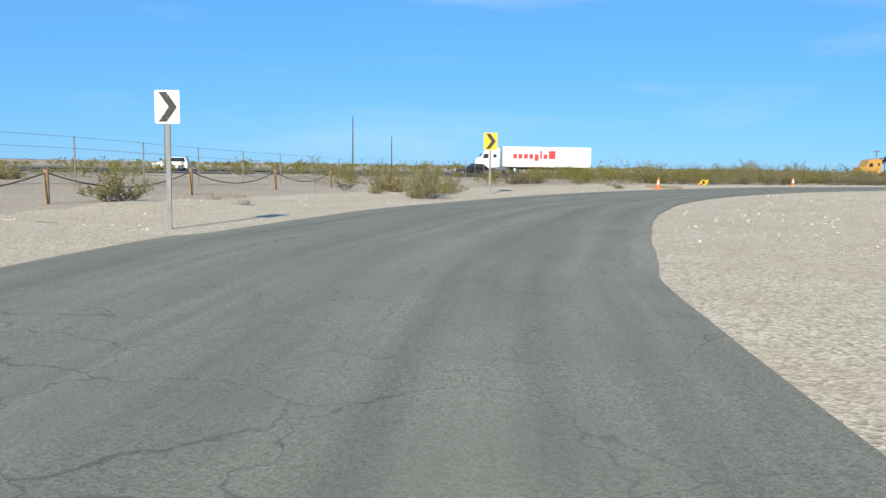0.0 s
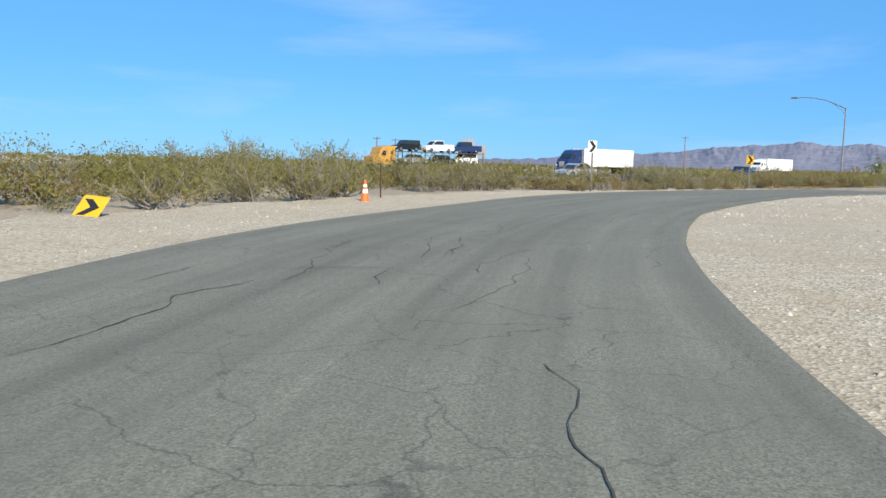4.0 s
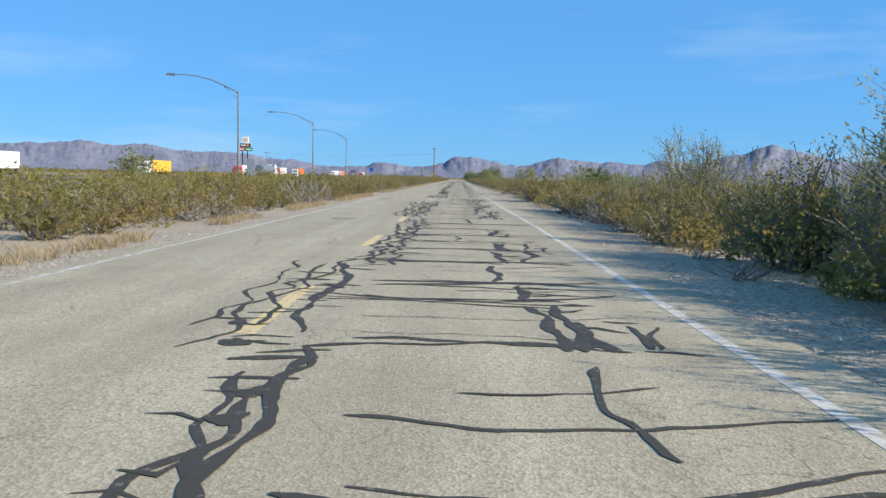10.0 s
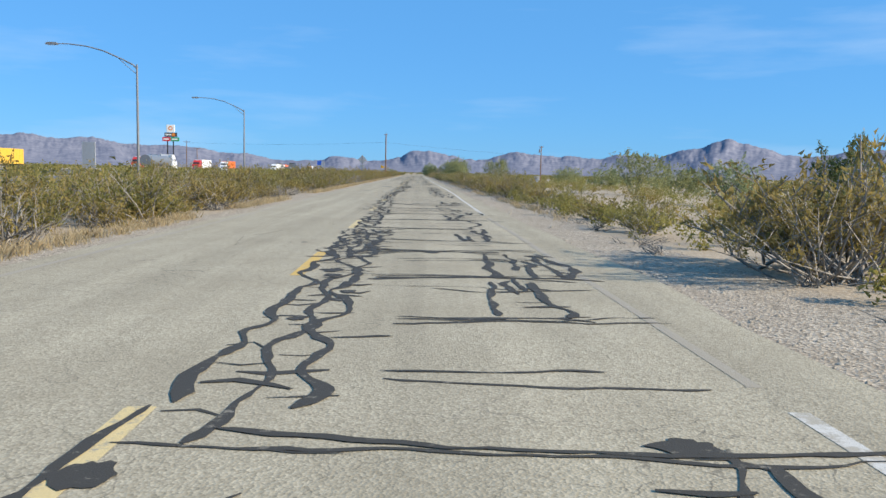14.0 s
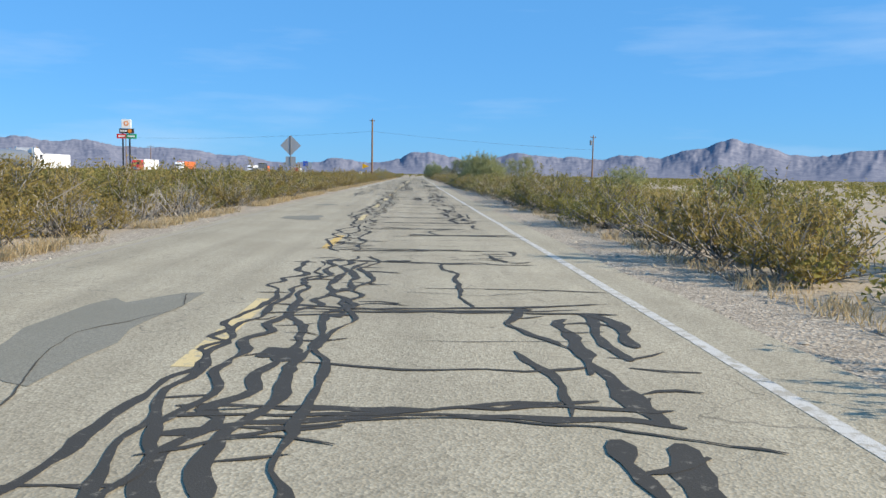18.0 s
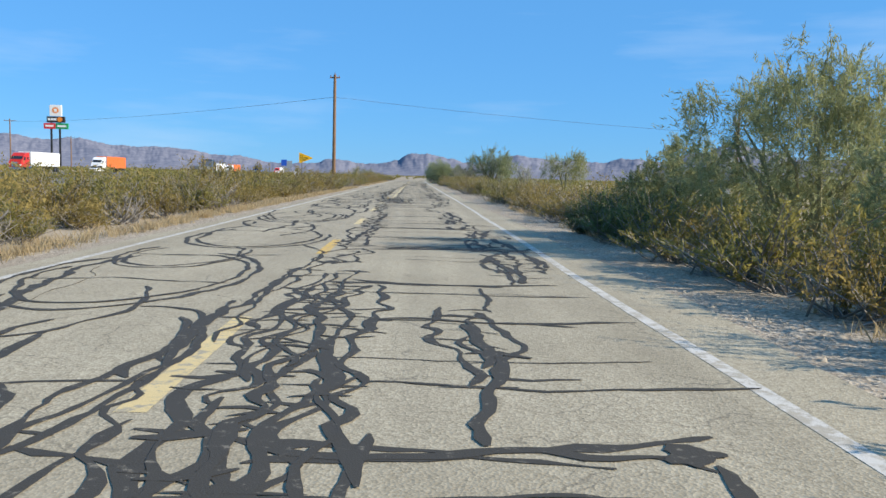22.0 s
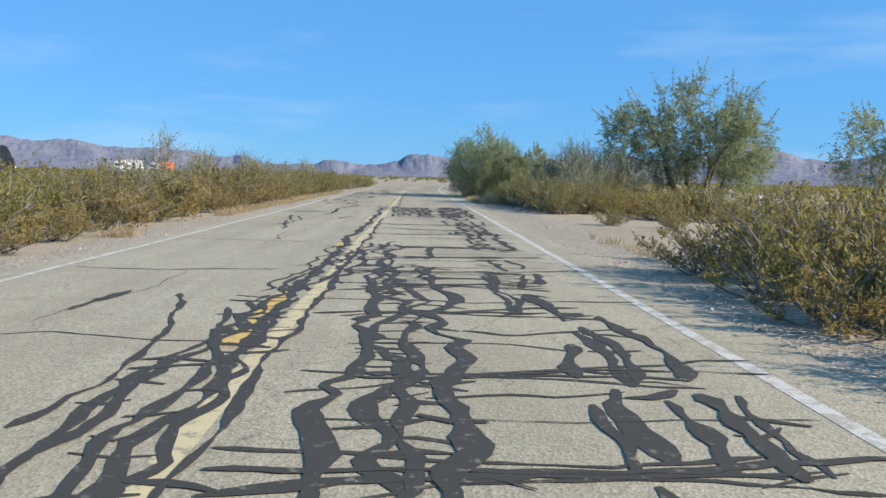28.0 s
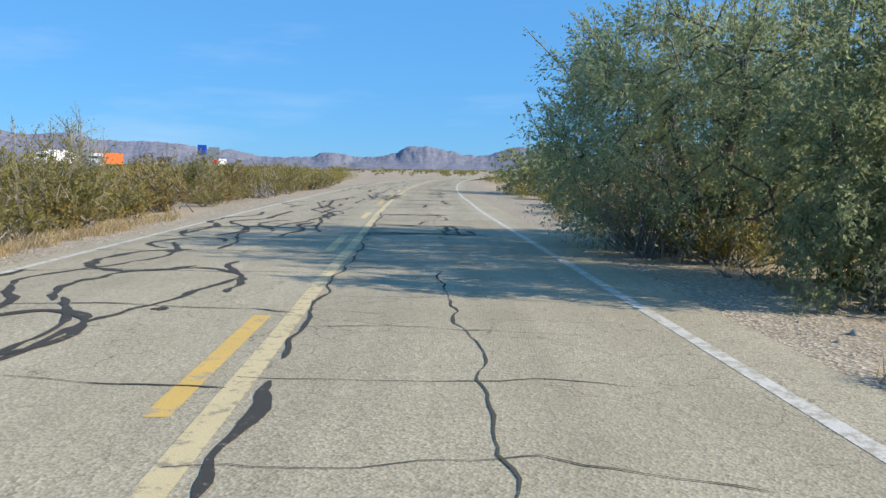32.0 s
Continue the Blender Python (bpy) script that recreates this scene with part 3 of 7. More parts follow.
LINE_DX = [0.18, 0.10, -0.15, -0.18, 0.05, -0.08, -0.10, 0.06, -0.01, 0.08, -0.05, 0.0]


def line_strip(x, y0, y1, w, z, seed, step=1.5):
    ys = np.arange(y0, y1 + 0.01, step)
    wob = 0.02 * fractal(ys * 0.2, ys * 0, 2, seed)
    c = x + bend(ys) + wob
    if x > 2:
        c = c + np.interp(ys, LINE_Y, LINE_DX)
    elif x > -2:
        c = c + np.interp(ys, [147, 206, 240], [0, 0.13, 0.27])
    return strip(np.stack([c - w / 2, ys], 1), np.stack([c + w / 2, ys], 1), z, 1, 0.006, seed)


def marking(name, x, y0, y1, w, material, label, seed, z=0.0065, step=1.5):
    vv, ff = line_strip(x, y0, y1, w, z, seed, step)
    me = array_mesh(name, vv, ff)
    ob = part(name, me, material, road, label)
    return ob


marking("edge_line", 2.2, -98.0, -33.0, 0.12, WHITE_LINE, "worn white edge line", 1)
marking("edge_line", 2.2, -33.0, -14.0, 0.10, WHITE_GHOST, "almost vanished white edge line under dust", 2)
marking("edge_line", 2.2, -13.6, 82.0, 0.12, WHITE_LINE, "worn white edge line", 3)
marking("edge_line", 2.2, 82.5, 430.0, 0.12, WHITE_LINE, "worn white edge line", 4)
marking("edge_line", -4.74, -98.0, -36.0, 0.11, WHITE_FADED, "faded white edge line", 5)
marking("edge_line", -4.74, -35.5, 84.0, 0.10, WHITE_GHOST, "almost vanished white edge line under dust", 8)
marking("edge_line", -4.68, 84.5, 430.0, 0.11, WHITE_LINE, "worn white edge line", 7)
dash_starts = list(np.arange(-93.3, 94, 8.14)) + list(np.arange(102.3, 146, 7.6))
for k, y in enumerate(dash_starts):
    marking("lane_dash", -1.50, y, y + 2.8, 0.16, YELLOW_LINE if k % 4 else YELLOW_DEEP, "faded yellow lane dash", 20 + k, step=0.4)
marking("centre_line", -1.24, 133, 430, 0.15, CREAM_LINE, "cracked cream centre line", 6)
for k, y in enumerate(np.arange(146.6, 330, 8.1)):
    marking("lane_dash", -1.53, y, y + 2.8, 0.15, YELLOW_LINE if k % 4 in (0, 1) else YELLOW_DEEP, "faded yellow lane dash", 60 + k, step=0.4)
# white line that starts on the new asphalt where the curve ends
wy = np.arange(-107.6, -98.2, 0.4)
wl = np.stack([np.interp(wy, [-108, -103, -98], [2.36, 2.36, 2.38]), wy], 1)
va, fa = strip(wl - [0.06, 0], wl + [0.06, 0], 0.006, 1, 0.01, 3)
setting("road_marking_1", array_mesh("edge_line", va, fa), WHITE_LINE, "worn white edge line on dark asphalt", "road marking")
wl2 = L_BEND[276:] + np.array([0.40, 0.0])
va, fa = strip(wl2 - [0.05, 0], wl2 + [0.05, 0], 0.006, 1, 0.01, 5)
setting("road_marking_2", array_mesh("edge_line", va, fa), WHITE_FADED, "faded white edge line on dark asphalt", "road marking")


# ---- sealed cracks, patches, open cracks ----
class Ribbons:
    """Flat bands of poured sealant along wandering lines."""
    def __init__(self, seed):
        self.rng = np.random.default_rng(seed)
        self.v, self.f, self.n = [], [], 0

    def line(self, pts, w, z=0.0078, rough=0.45):
        pts = np.asarray(pts, dtype=float)
        seg = np.hypot(*np.diff(pts, axis=0).T)
        s = np.concatenate([[0], np.cumsum(seg)])
        m = max(3, int(s[-1] / 0.11))
        u = np.linspace(0, s[-1], m)
        p = np.stack([np.interp(u, s, pts[:, i]) for i in (0, 1)], 1)
        ph = self.rng.uniform(0, 900)
        p += np.stack([0.05 * fractal(u * 1.8 + ph, u * 0 + 1, 4, 3), 0.05 * fractal(u * 1.8 + ph, u * 0 + 7, 4, 4)], 1)
        d = np.gradient(p, axis=0)
        d /= np.maximum(np.hypot(d[:, 0], d[:, 1]), 1e-6)[:, None]
        nrm = np.stack([-d[:, 1], d[:, 0]], 1)
        ww = w / 2 * (1 + rough * fractal(u * 3.5 + ph, u * 0 + 4, 3, 9)) * np.clip(np.minimum(u, s[-1] - u) / 0.18 + 0.35, 0, 1)
        ww = np.maximum(ww, 0.003)
        a, b = p + nrm * ww[:, None], p - nrm * ww[:, None]
        a[:, 0] += bend(a[:, 1])
        b[:, 0] += bend(b[:, 1])
        zz = z + 0.0001 * (self.n * 17 % 43) + np.repeat(0.000015 * (np.arange(m) % 9), 2)
        vs = np.empty((2 * m, 3))
        vs[0::2, :2], vs[1::2, :2], vs[:, 2] = a, b, zz
        i = np.arange(m - 1) * 2
        self.v.append(vs)
        self.f.append(np.stack([i, i + 1, i + 3, i + 2], 1))
        self.n += 1

    def blob(self, x, y, r, stretch=1.0, z=0.0079):
        m = 22
        a = np.linspace(0, 2 * np.pi, m, endpoint=False)
        ph = self.rng.uniform(0, 99)
        rad = r * (1 + 0.45 * fractal(np.cos(a) * 1.4 + ph, np.sin(a) * 1.4, 3, 2))
        vs = np.zeros((m + 1, 3))
        self.n += 1
        z += 0.0001 * (self.n * 17 % 43) + 0.00005
        vs[0] = (x, y, z)
        vs[1:, 0], vs[1:, 1], vs[1:, 2] = x + rad * np.cos(a), y + stretch * rad * np.sin(a), z
        vs[:, 0] += bend(vs[:, 1])
        k = np.arange(m)
        self.v.append(vs)
        self.f.append(np.stack([k * 0, k + 1, (k + 1) % m + 1, k * 0], 1)[:, :3].repeat(1, 0))

    def mesh(self, name):
        vs, quads, o = [], [], 0
        for v, f in zip(self.v, self.f):
            vs.append(v)
            quads.extend([tuple(int(i) + o for i in q) for q in f])
            o += len(v)
        me = bpy.data.meshes.new(name)
        me.from_pydata(np.vstack(vs).tolist(), [], quads)
        me.update()
        return me


def wander(rng, x0, y0, y1, amp, step=0.5, pull=0.25):
    """A line that runs along the road and strays to both sides of x0."""
    ys = np.arange(y0, y1, step)
    x, out = x0 + rng.uniform(-amp, amp) * 0.5, []
    v = 0.0
    for y in ys:
        v = 0.6 * v + rng.normal(0, amp * 0.45) - pull * (x - x0)
        x += v
        out.append((x, y + rng.uniform(-0.1, 0.1)))
    return out


def seal_section(y0, y1, seed, bay=3.0, braid=1.0, right=0.5, left=0.0, loops=0.0):
    """Bays of sealed cracks: bundles across the lane, a braid by the lane dashes, a chain in the right wheel track."""
    rb = Ribbons(seed)
    rng = rb.rng

    def net(xs, ya, yb, amp, wid, rung, odds):
        """Strands side by side, tied to one another by short cracks."""
        for xc in xs:
            s = wander(rng, xc, ya + rng.uniform(-0.2, 0.5), yb + rng.uniform(-0.5, 0.2), amp, 0.3, 0.3)
            if len(s) > 2:
                rb.line(s, rng.uniform(*wid))
        q = ya + 0.2
        while q < yb - 0.1:
            if rng.random() < odds and len(xs) > 1:
                i = rng.integers(0, len(xs) - 1)
                p0, p1 = xs[i] - rng.uniform(-0.05, 0.15), xs[i + 1] + rng.uniform(-0.05, 0.15)
                rb.line([(p0, q), ((p0 + p1) / 2, q + rng.uniform(-0.08, 0.08)), (p1, q + rng.uniform(-0.2, 0.2))], rng.uniform(0.025, 0.06))
            q += rung * rng.uniform(0.6, 1.5)

    # braid beside the lane dashes: neighbouring strands meet and part, so that they close into cells
    y = y0
    while y < y1 - 1:
        run = min(rng.uniform(5, 14), y1 - y)
        if rng.random() < braid:
            n = int(rng.integers(3, 8))
            gap, cell, ph = rng.uniform(0.17, 0.25), rng.uniform(0.5, 0.85), rng.uniform(0, 6)
            xa = rng.uniform(-1.95, -1.55) if n > 3 else rng.uniform(-1.6, -1.2)
            drift = rng.uniform(-0.25, 0.25)
            for k in range(n):
                a, b = max(y0, y + rng.uniform(-0.6, 0.9)), y + run + rng.uniform(-1.2, 0.8)
                ys = np.arange(a, b, 0.11)
                if len(ys) < 6:
                    continue
                turns = ys / cell + k + 1.7 * lattice(ys / 1.7, ys * 0 + k * 3.7, 5)
                xs = xa + gap * k + drift * (ys - y) / run + 0.30 * gap * np.cos(np.pi * turns + ph) + 0.5 * gap * lattice(ys / 0.75 + ph, ys * 0 + k * 1.7, 3) + 0.10 * lattice(ys / 2.3 + ph, ys * 0 + k, 7)
                rb.line(np.stack([xs, ys], 1), rng.uniform(0.035, 0.09), rough=0.55)
            for q in np.arange(y, y + run, 0.26):
                if rng.random() < 0.75:
                    p = xa + gap * rng.uniform(-0.8, n - 1)
                    rb.line([(p, q), (p + 0.2, q + rng.uniform(-0.1, 0.1)), (p + rng.uniform(0.25, 0.6), q + rng.uniform(-0.15, 0.15))], rng.uniform(0.03, 0.08), rough=0.6)
                if rng.random() < 0.09:
                    rb.blob(xa + gap * rng.uniform(0.2, n - 0.8), q, rng.uniform(0.06, 0.13), rng.uniform(1.0, 1.9))
        y += run + (0 if rng.random() < 0.8 else rng.uniform(0.3, 1.2))
    y = y0 + rng.uniform(0, 0.5)
    while y < y1 - 0.6:
        size = bay * rng.uniform(0.5, 1.3)
        e = min(y + size, y1)
        # bundle across the lane, pinched in the middle and fanned at both ends
        k = int(rng.integers(2, 6))
        xa, xb = rng.uniform(-1.6, -0.8), rng.uniform(1.6, 2.4)
        bow, skew, pinch = rng.uniform(-0.25, 0.25), rng.uniform(-0.3, 0.3), rng.uniform(0.35, 0.6)
        t = np.linspace(0, 1, 11)
        for j in range(k):
            off = j - (k - 1) / 2
            py = y + bow * 4 * t * (1 - t) + skew * (t - 0.5) + off * (0.04 + 0.24 * (np.abs(t - pinch) * 2) ** 1.4) + rng.normal(0, 0.02, 11)
            cut = slice(int(rng.integers(0, 3)), 11 - int(rng.integers(0, 4)))
            rb.line(np.stack([xa + (xb - xa) * t, py], 1)[cut], rng.uniform(0.03, 0.085), rough=0.6)
        if rng.random() < 0.35:
            rb.blob(rng.uniform(-0.3, 1.6), y, rng.uniform(0.08, 0.16), 0.8)
        # chain in the right wheel track
        if rng.random() < right:
            c, n = rng.uniform(0.7, 1.1), int(rng.integers(3, 6))
            xs = [c + 0.21 * i + rng.uniform(-0.05, 0.05) for i in range(n)]
            for xc in xs:
                a, b = sorted(rng.uniform(0, 1, 2) ** 0.7)
                ya, yb = (y, y + size * max(b, 0.35)) if rng.random() < 0.6 else (e - size * max(b, 0.35), e)
                s = wander(rng, xc, ya, yb, 0.08, 0.28, 0.25)
                if len(s) > 3:
                    rb.line(s, rng.uniform(0.05, 0.12), rough=0.6)
            for q in np.arange(y, e, 0.3):
                if rng.random() < 0.6:
                    p = rng.uniform(xs[0] - 0.1, xs[-1] - 0.2)
                    rb.line([(p, q), (p + 0.2, q + rng.uniform(-0.1, 0.1)), (p + 0.4, q + rng.uniform(-0.2, 0.2))], rng.uniform(0.03, 0.08), rough=0.6)
        elif rng.random() < 0.7:
            net([rng.uniform(0.0, 1.6)], y, e, 0.12, (0.05, 0.10), 9, 0)
        for h_ in range(2):
            q = y + size * rng.uniform(0.2, 0.8)
            rb.line([(rng.uniform(-1.2, 0.4), q), (0.7, q + rng.uniform(-0.2, 0.2)), (rng.uniform(1.1, 2.3), q + rng.uniform(-0.3, 0.3))], rng.uniform(0.014, 0.04), rough=0.6)
        y += size
    # long winding lines along the opposite lane
    if left:
        for xc in (-4.25, -3.75, -3.2, -2.7, -2.2, -1.75):
            y = y0 + rng.uniform(0, 3)
            while y < y1:
                run = rng.uniform(4, 11)
                if rng.random() < left:
                    ys = np.arange(y, min(y + run, y1), 0.3)
                    ph = rng.uniform(0, 99)
                    xs = xc + 0.42 * fractal(ys / 3.4 + ph, ys * 0, 2, 3) + 0.1 * (ys - y) * rng.uniform(-1, 1) * 0.5
                    if len(ys) > 3:
                        rb.line(np.stack([np.clip(xs, -4.65, -1.5), ys], 1), rng.uniform(0.05, 0.10), rough=0.6)
                        if rng.random() < 0.5:
                            i = int(rng.integers(1, len(ys) - 1))
                            rb.blob(float(np.clip(xs[i], -4.6, -1.6)), float(ys[i]), rng.uniform(0.05, 0.1), 1.4)
                y += run + rng.uniform(0.3, 3)
        y = y0 + rng.uniform(0, 3)
        while y < y1:
            a, b = rng.uniform(-4.7, -3.6), rng.uniform(-2.4, -1.4)
            rb.line([(a, y), (a * 0.6 + b * 0.4, y + rng.uniform(-0.3, 0.3)), (b, y + rng.uniform(-0.4, 0.4))], rng.uniform(0.018, 0.04), rough=0.6)
            y += rng.uniform(1.5, 5)
    y = y0 + 2
    while loops and y < y1 - 2:
        if rng.random() < loops:
            cx, cy, r = rng.uniform(-3.5, -2.7), y, rng.uniform(0.55, 1.1)
            a0 = rng.uniform(1.0, 3.0)
            for g in range(int(rng.integers(1, 4))):
                t = np.linspace(a0, a0 + rng.uniform(4.0, 5.6), 18)
                rr_ = r * (1 - 0.14 * g)
                rb.line(np.stack([cx + rr_ * np.cos(t), cy + 2.0 * rr_ * np.sin(t)], 1), rng.uniform(0.05, 0.09), rough=0.5)
        y += rng.uniform(4, 7)
    return rb


SECTIONS = [(-98, -80, 2.6, 1.0, 0.4, 0, 0), (-80, -50, 2.8, 1.0, 0.6, 0, 0), (-50, -42, 2.2, 0.2, 1.0, 0, 0), (-42, -12, 2.6, 1.0, 0.85, 0, 0), (-12, 25, 3.0, 1.0, 0.75, 0, 0),
            (25, 66, 3.2, 1.0, 0.7, 0, 0), (66, 84, 3.2, 1.0, 0.7, 0.1, 0.6), (84, 104, 3.4, 1.0, 0.8, 0.35, 0.9), (104, 136, 3.0, 1.0, 0.5, 0.6, 0.5), (136, 178, 2.4, 0.5, 0.6, 0.95, 0),
            (178, 198, 2.4, 0.3, 0.8, 0.6, 0.4), (198, 214, 2.4, 0.3, 0.8, 0.2, 0.3), (214, 223, 1.8, 0.6, 0.9, 0.1, 0), (247, 345, 3.2, 0.1, 0.2, 0.5, 0)]
for k, (a, b, cr, br, ri, le, lo) in enumerate(SECTIONS):
    ob = part("crack_sealant", seal_section(a, b, 100 + k, cr, br, ri, le, lo).mesh("crack_sealant"), TAR, road, "black poured crack sealant", "stuff")
# beyond the driveway the opposite lane alone is sealed, and thin open cracks cross the near lane
rb = Ribbons(300)
for y in np.arange(222, 249, 2.4):
    rb.line([(-4.65, y), (-3.8, y + rb.rng.uniform(-0.2, 0.2)), (-2.8, y + rb.rng.uniform(-0.25, 0.25)), (-1.0, y + rb.rng.uniform(-0.2, 0.2))], rb.rng.uniform(0.018, 0.035), rough=0.6)
    if rb.rng.random() < 0.7:
        cx, r, t0 = rb.rng.uniform(-3.7, -2.6), rb.rng.uniform(0.5, 0.9), rb.rng.uniform(0, 6)
        t = np.linspace(t0, t0 + 4.2, 14)
        rb.line(np.stack([cx + r * np.cos(t), y + 1.3 + 1.7 * r * np.sin(t)], 1), rb.rng.uniform(0.06, 0.12), rough=0.7)
    if rb.rng.random() < 0.6:
        rb.blob(rb.rng.uniform(-4.2, -2.0), y + rb.rng.uniform(-0.1, 0.1), rb.rng.uniform(0.06, 0.13), 1.6)
rb.line(wander(rb.rng, -1.02, 134, 214, 0.03), 0.06, rough=0.8)
rb.line(wander(rb.rng, -0.80, 214, 237, 0.04), 0.055, rough=0.9)
rb.line(wander(rb.rng, -0.84, 237, 255, 0.02), 0.025, rough=0.8)
rb.line(wander(rb.rng, -1.32, 178, 222, 0.03), 0.12, rough=0.7)
rb.line(wander(rb.rng, -1.74, 128, 178, 0.06), 0.12, rough=0.7)
rb.line(wander(rb.rng, -1.98, 138, 162, 0.10), 0.12, rough=0.7)
for xc in (-4.2, -3.6, -3.0, -2.4):
    y = 222.0 + rb.rng.uniform(0, 5)
    while y < 258:
        ys = np.arange(y, y + rb.rng.uniform(4, 9), 0.3)
        rb.line(np.stack([np.clip(xc + 0.5 * fractal(ys / 2.4 + xc * 7, ys * 0, 2, 3), -4.6, -1.7), ys], 1), rb.rng.uniform(0.06, 0.12), rough=0.6)
        y = ys[-1] + rb.rng.uniform(1, 6)
# nested loops in the opposite lane
for cx, cy, rx, ry, n in ((-3.3, 99.5, 1.3, 2.6, 2), (-3.0, 105.5, 1.3, 2.6, 2), (-3.2, 86.5, 1.25, 3.0, 2), (-2.9, 78.5, 1.0, 2.0, 2), (-3.4, 131.0, 1.0, 1.6, 2), (-2.7, 137.0, 1.1, 3.0, 4), (-3.2, 113.0, 1.2, 3.0, 3), (-3.0, 122.0, 1.1, 2.6, 3), (-2.4, 95.0, 0.8, 2.2, 2)):
    for k in range(n):
        t = np.linspace(2.4 + 0.5 * k, 2.4 + 0.5 * k + rb.rng.uniform(4.2, 5.8), 30)
        f_ = 1 - 0.13 * k
        rb.line(np.stack([cx + rx * f_ * np.cos(t), cy + ry * f_ * np.sin(t)], 1), rb.rng.uniform(0.05, 0.085), rough=0.5)
# fields where the sealant was spread over a whole net of cracks
for xa, xb, ya, yb, thick in ((-0.75, 0.55, 214.5, 222.5, 16), (0.85, 1.95, 214, 223, 18), (1.0, 1.75, 203, 211, 12), (-0.6, 0.35, 190, 201, 16), (-2.6, -0.3, 144.0, 147.2, 16), (-1.4, -0.3, 92.5, 99, 12), (0.1, 0.8, 94.5, 97.5, 10), (0.9, 1.8, 100.0, 102.4, 10),
                              (-0.2, 0.35, 61.5, 66.5, 16), (-1.9, -0.6, 13.0, 15.0, 10), (-1.6, -0.6, -26, -20, 9), (-0.3, 0.9, -47.0, -43.5, 8), (-1.6, -0.5, 126, 133, 9), (0.7, 1.7, 66.5, 69.0, 8), (0.9, 1.9, 13.2, 14.6, 10)):
    n = max(2, int((xb - xa) / 0.2))
    for k in range(n):
        ys = np.arange(ya + rb.rng.uniform(0, 0.5), yb - rb.rng.uniform(0, 0.5), 0.1)
        turns = ys / 0.55 + k + 2.3 * lattice(ys / 1.1, ys * 0 + k * 3.1, 6)
        xs = xa + (xb - xa) * (k + 0.5) / n + 0.055 * np.cos(np.pi * turns) + 0.12 * lattice(ys / 0.6 + k * 5.3, ys * 0 + k, 8) + 0.06 * lattice(ys / 0.25, ys * 0 + k * 2.3, 9)
        if len(ys) > 5:
            rb.line(np.stack([xs, ys], 1), rb.rng.uniform(0.05, 0.06 + 0.004 * thick), rough=0.6)
    for y in np.arange(ya, yb, 3.0 / thick):
        p = rb.rng.uniform(xa - 0.1, xb - 0.3)
        rb.line([(p, y), (p + 0.2, y + rb.rng.uniform(-0.1, 0.1)), (p + rb.rng.uniform(0.3, 0.55), y + rb.rng.uniform(-0.15, 0.15))], rb.rng.uniform(0.03, 0.07), rough=0.6)
part("crack_sealant", rb.mesh("crack_sealant"), TAR, road, "black poured crack sealant", "stuff")
rc = Ribbons(301)
for xc, ya, yb in ((0.5, 222, 230), (0.45, 232, 242), (1.5, 226, 230), (0.6, 246, 255)):
    rc.line(wander(rc.rng, xc, ya, yb, 0.07, 0.4), 0.016, 0.0072, 0.9)
for y in np.arange(223, 256, 1.5):
    rc.line([(-1.0, y), (-0.2, y + rc.rng.uniform(-0.2, 0.2)), (0.6, y + rc.rng.uniform(-0.2, 0.2)), (rc.rng.uniform(1.0, 2.1), y + rc.rng.uniform(-0.3, 0.3))], 0.009, 0.0072, 0.8)
for k in range(26):
    y = rc.rng.uniform(-95, 220)
    rc.line(wander(rc.rng, rc.rng.uniform(-4, -2), y, y + rc.rng.uniform(2, 6), 0.2), 0.009, 0.0072, 0.8)
part("open_crack", rc.mesh("open_crack"), CRACK, road, "thin open cracks", "stuff")
rp = Ribbons(302)
for x, y, r, s in ((-3.4, -94.0, 0.95, 0.8), (-3.3, 15.2, 0.28, 3.4), (-2.3, 13.4, 0.25, 1.8), (-2.6, 30.0, 0.4, 4.0), (-3.2, 46.0, 0.5, 2.2), (-2.5, 63.0, 0.22, 1.0), (-3.8, 217.0, 0.6, 1.4),
                   (-2.3, -98.0, 0.3, 1.0), (-3.3, -68.0, 0.35, 1.5), (-4.0, -46.0, 0.3, 2.0), (-3.6, 55.0, 0.4, 2.0)):
    rp.blob(x, y, r, s, 0.0048)
part("asphalt_patch", rp.mesh("asphalt_patch"), PATCH, road, "grey asphalt repair patches", "stuff")
# cracks in the dark asphalt of the curve
MIDB = (R_BEND + L_BEND) / 2
for seed, count, wide, stuff, words in ((303, 46, (0.004, 0.010), SAND_CRACK, "thin sand-filled cracks in dark asphalt"), (304, 120, (0.004, 0.012), CRACK, "dark open cracks that run along the asphalt")):
    rd = Ribbons(seed)
    for k in range(count):
        i = int(rd.rng.uniform(70, 285))
        off = rd.rng.uniform(-3.6, 3.6)
        n = int(rd.rng.uniform(3, 9))
        i1 = min(i + n, NB - 2)
        d = np.gradient(MIDB, axis=0)[i:i1]
        d /= np.hypot(d[:, 0], d[:, 1])[:, None]
        if len(d) < 3:
            continue
        q = MIDB[i:i1] + np.stack([d[:, 1], -d[:, 0]], 1) * (off + np.cumsum(rd.rng.normal(0, 0.12, len(d))))[:, None]
        rd.line(q, rd.rng.uniform(*wide), 0.003 if seed == 303 else 0.0034, 0.9)
    setting("road_cracks", rd.mesh("open_crack"), stuff, words, "road", "stuff")


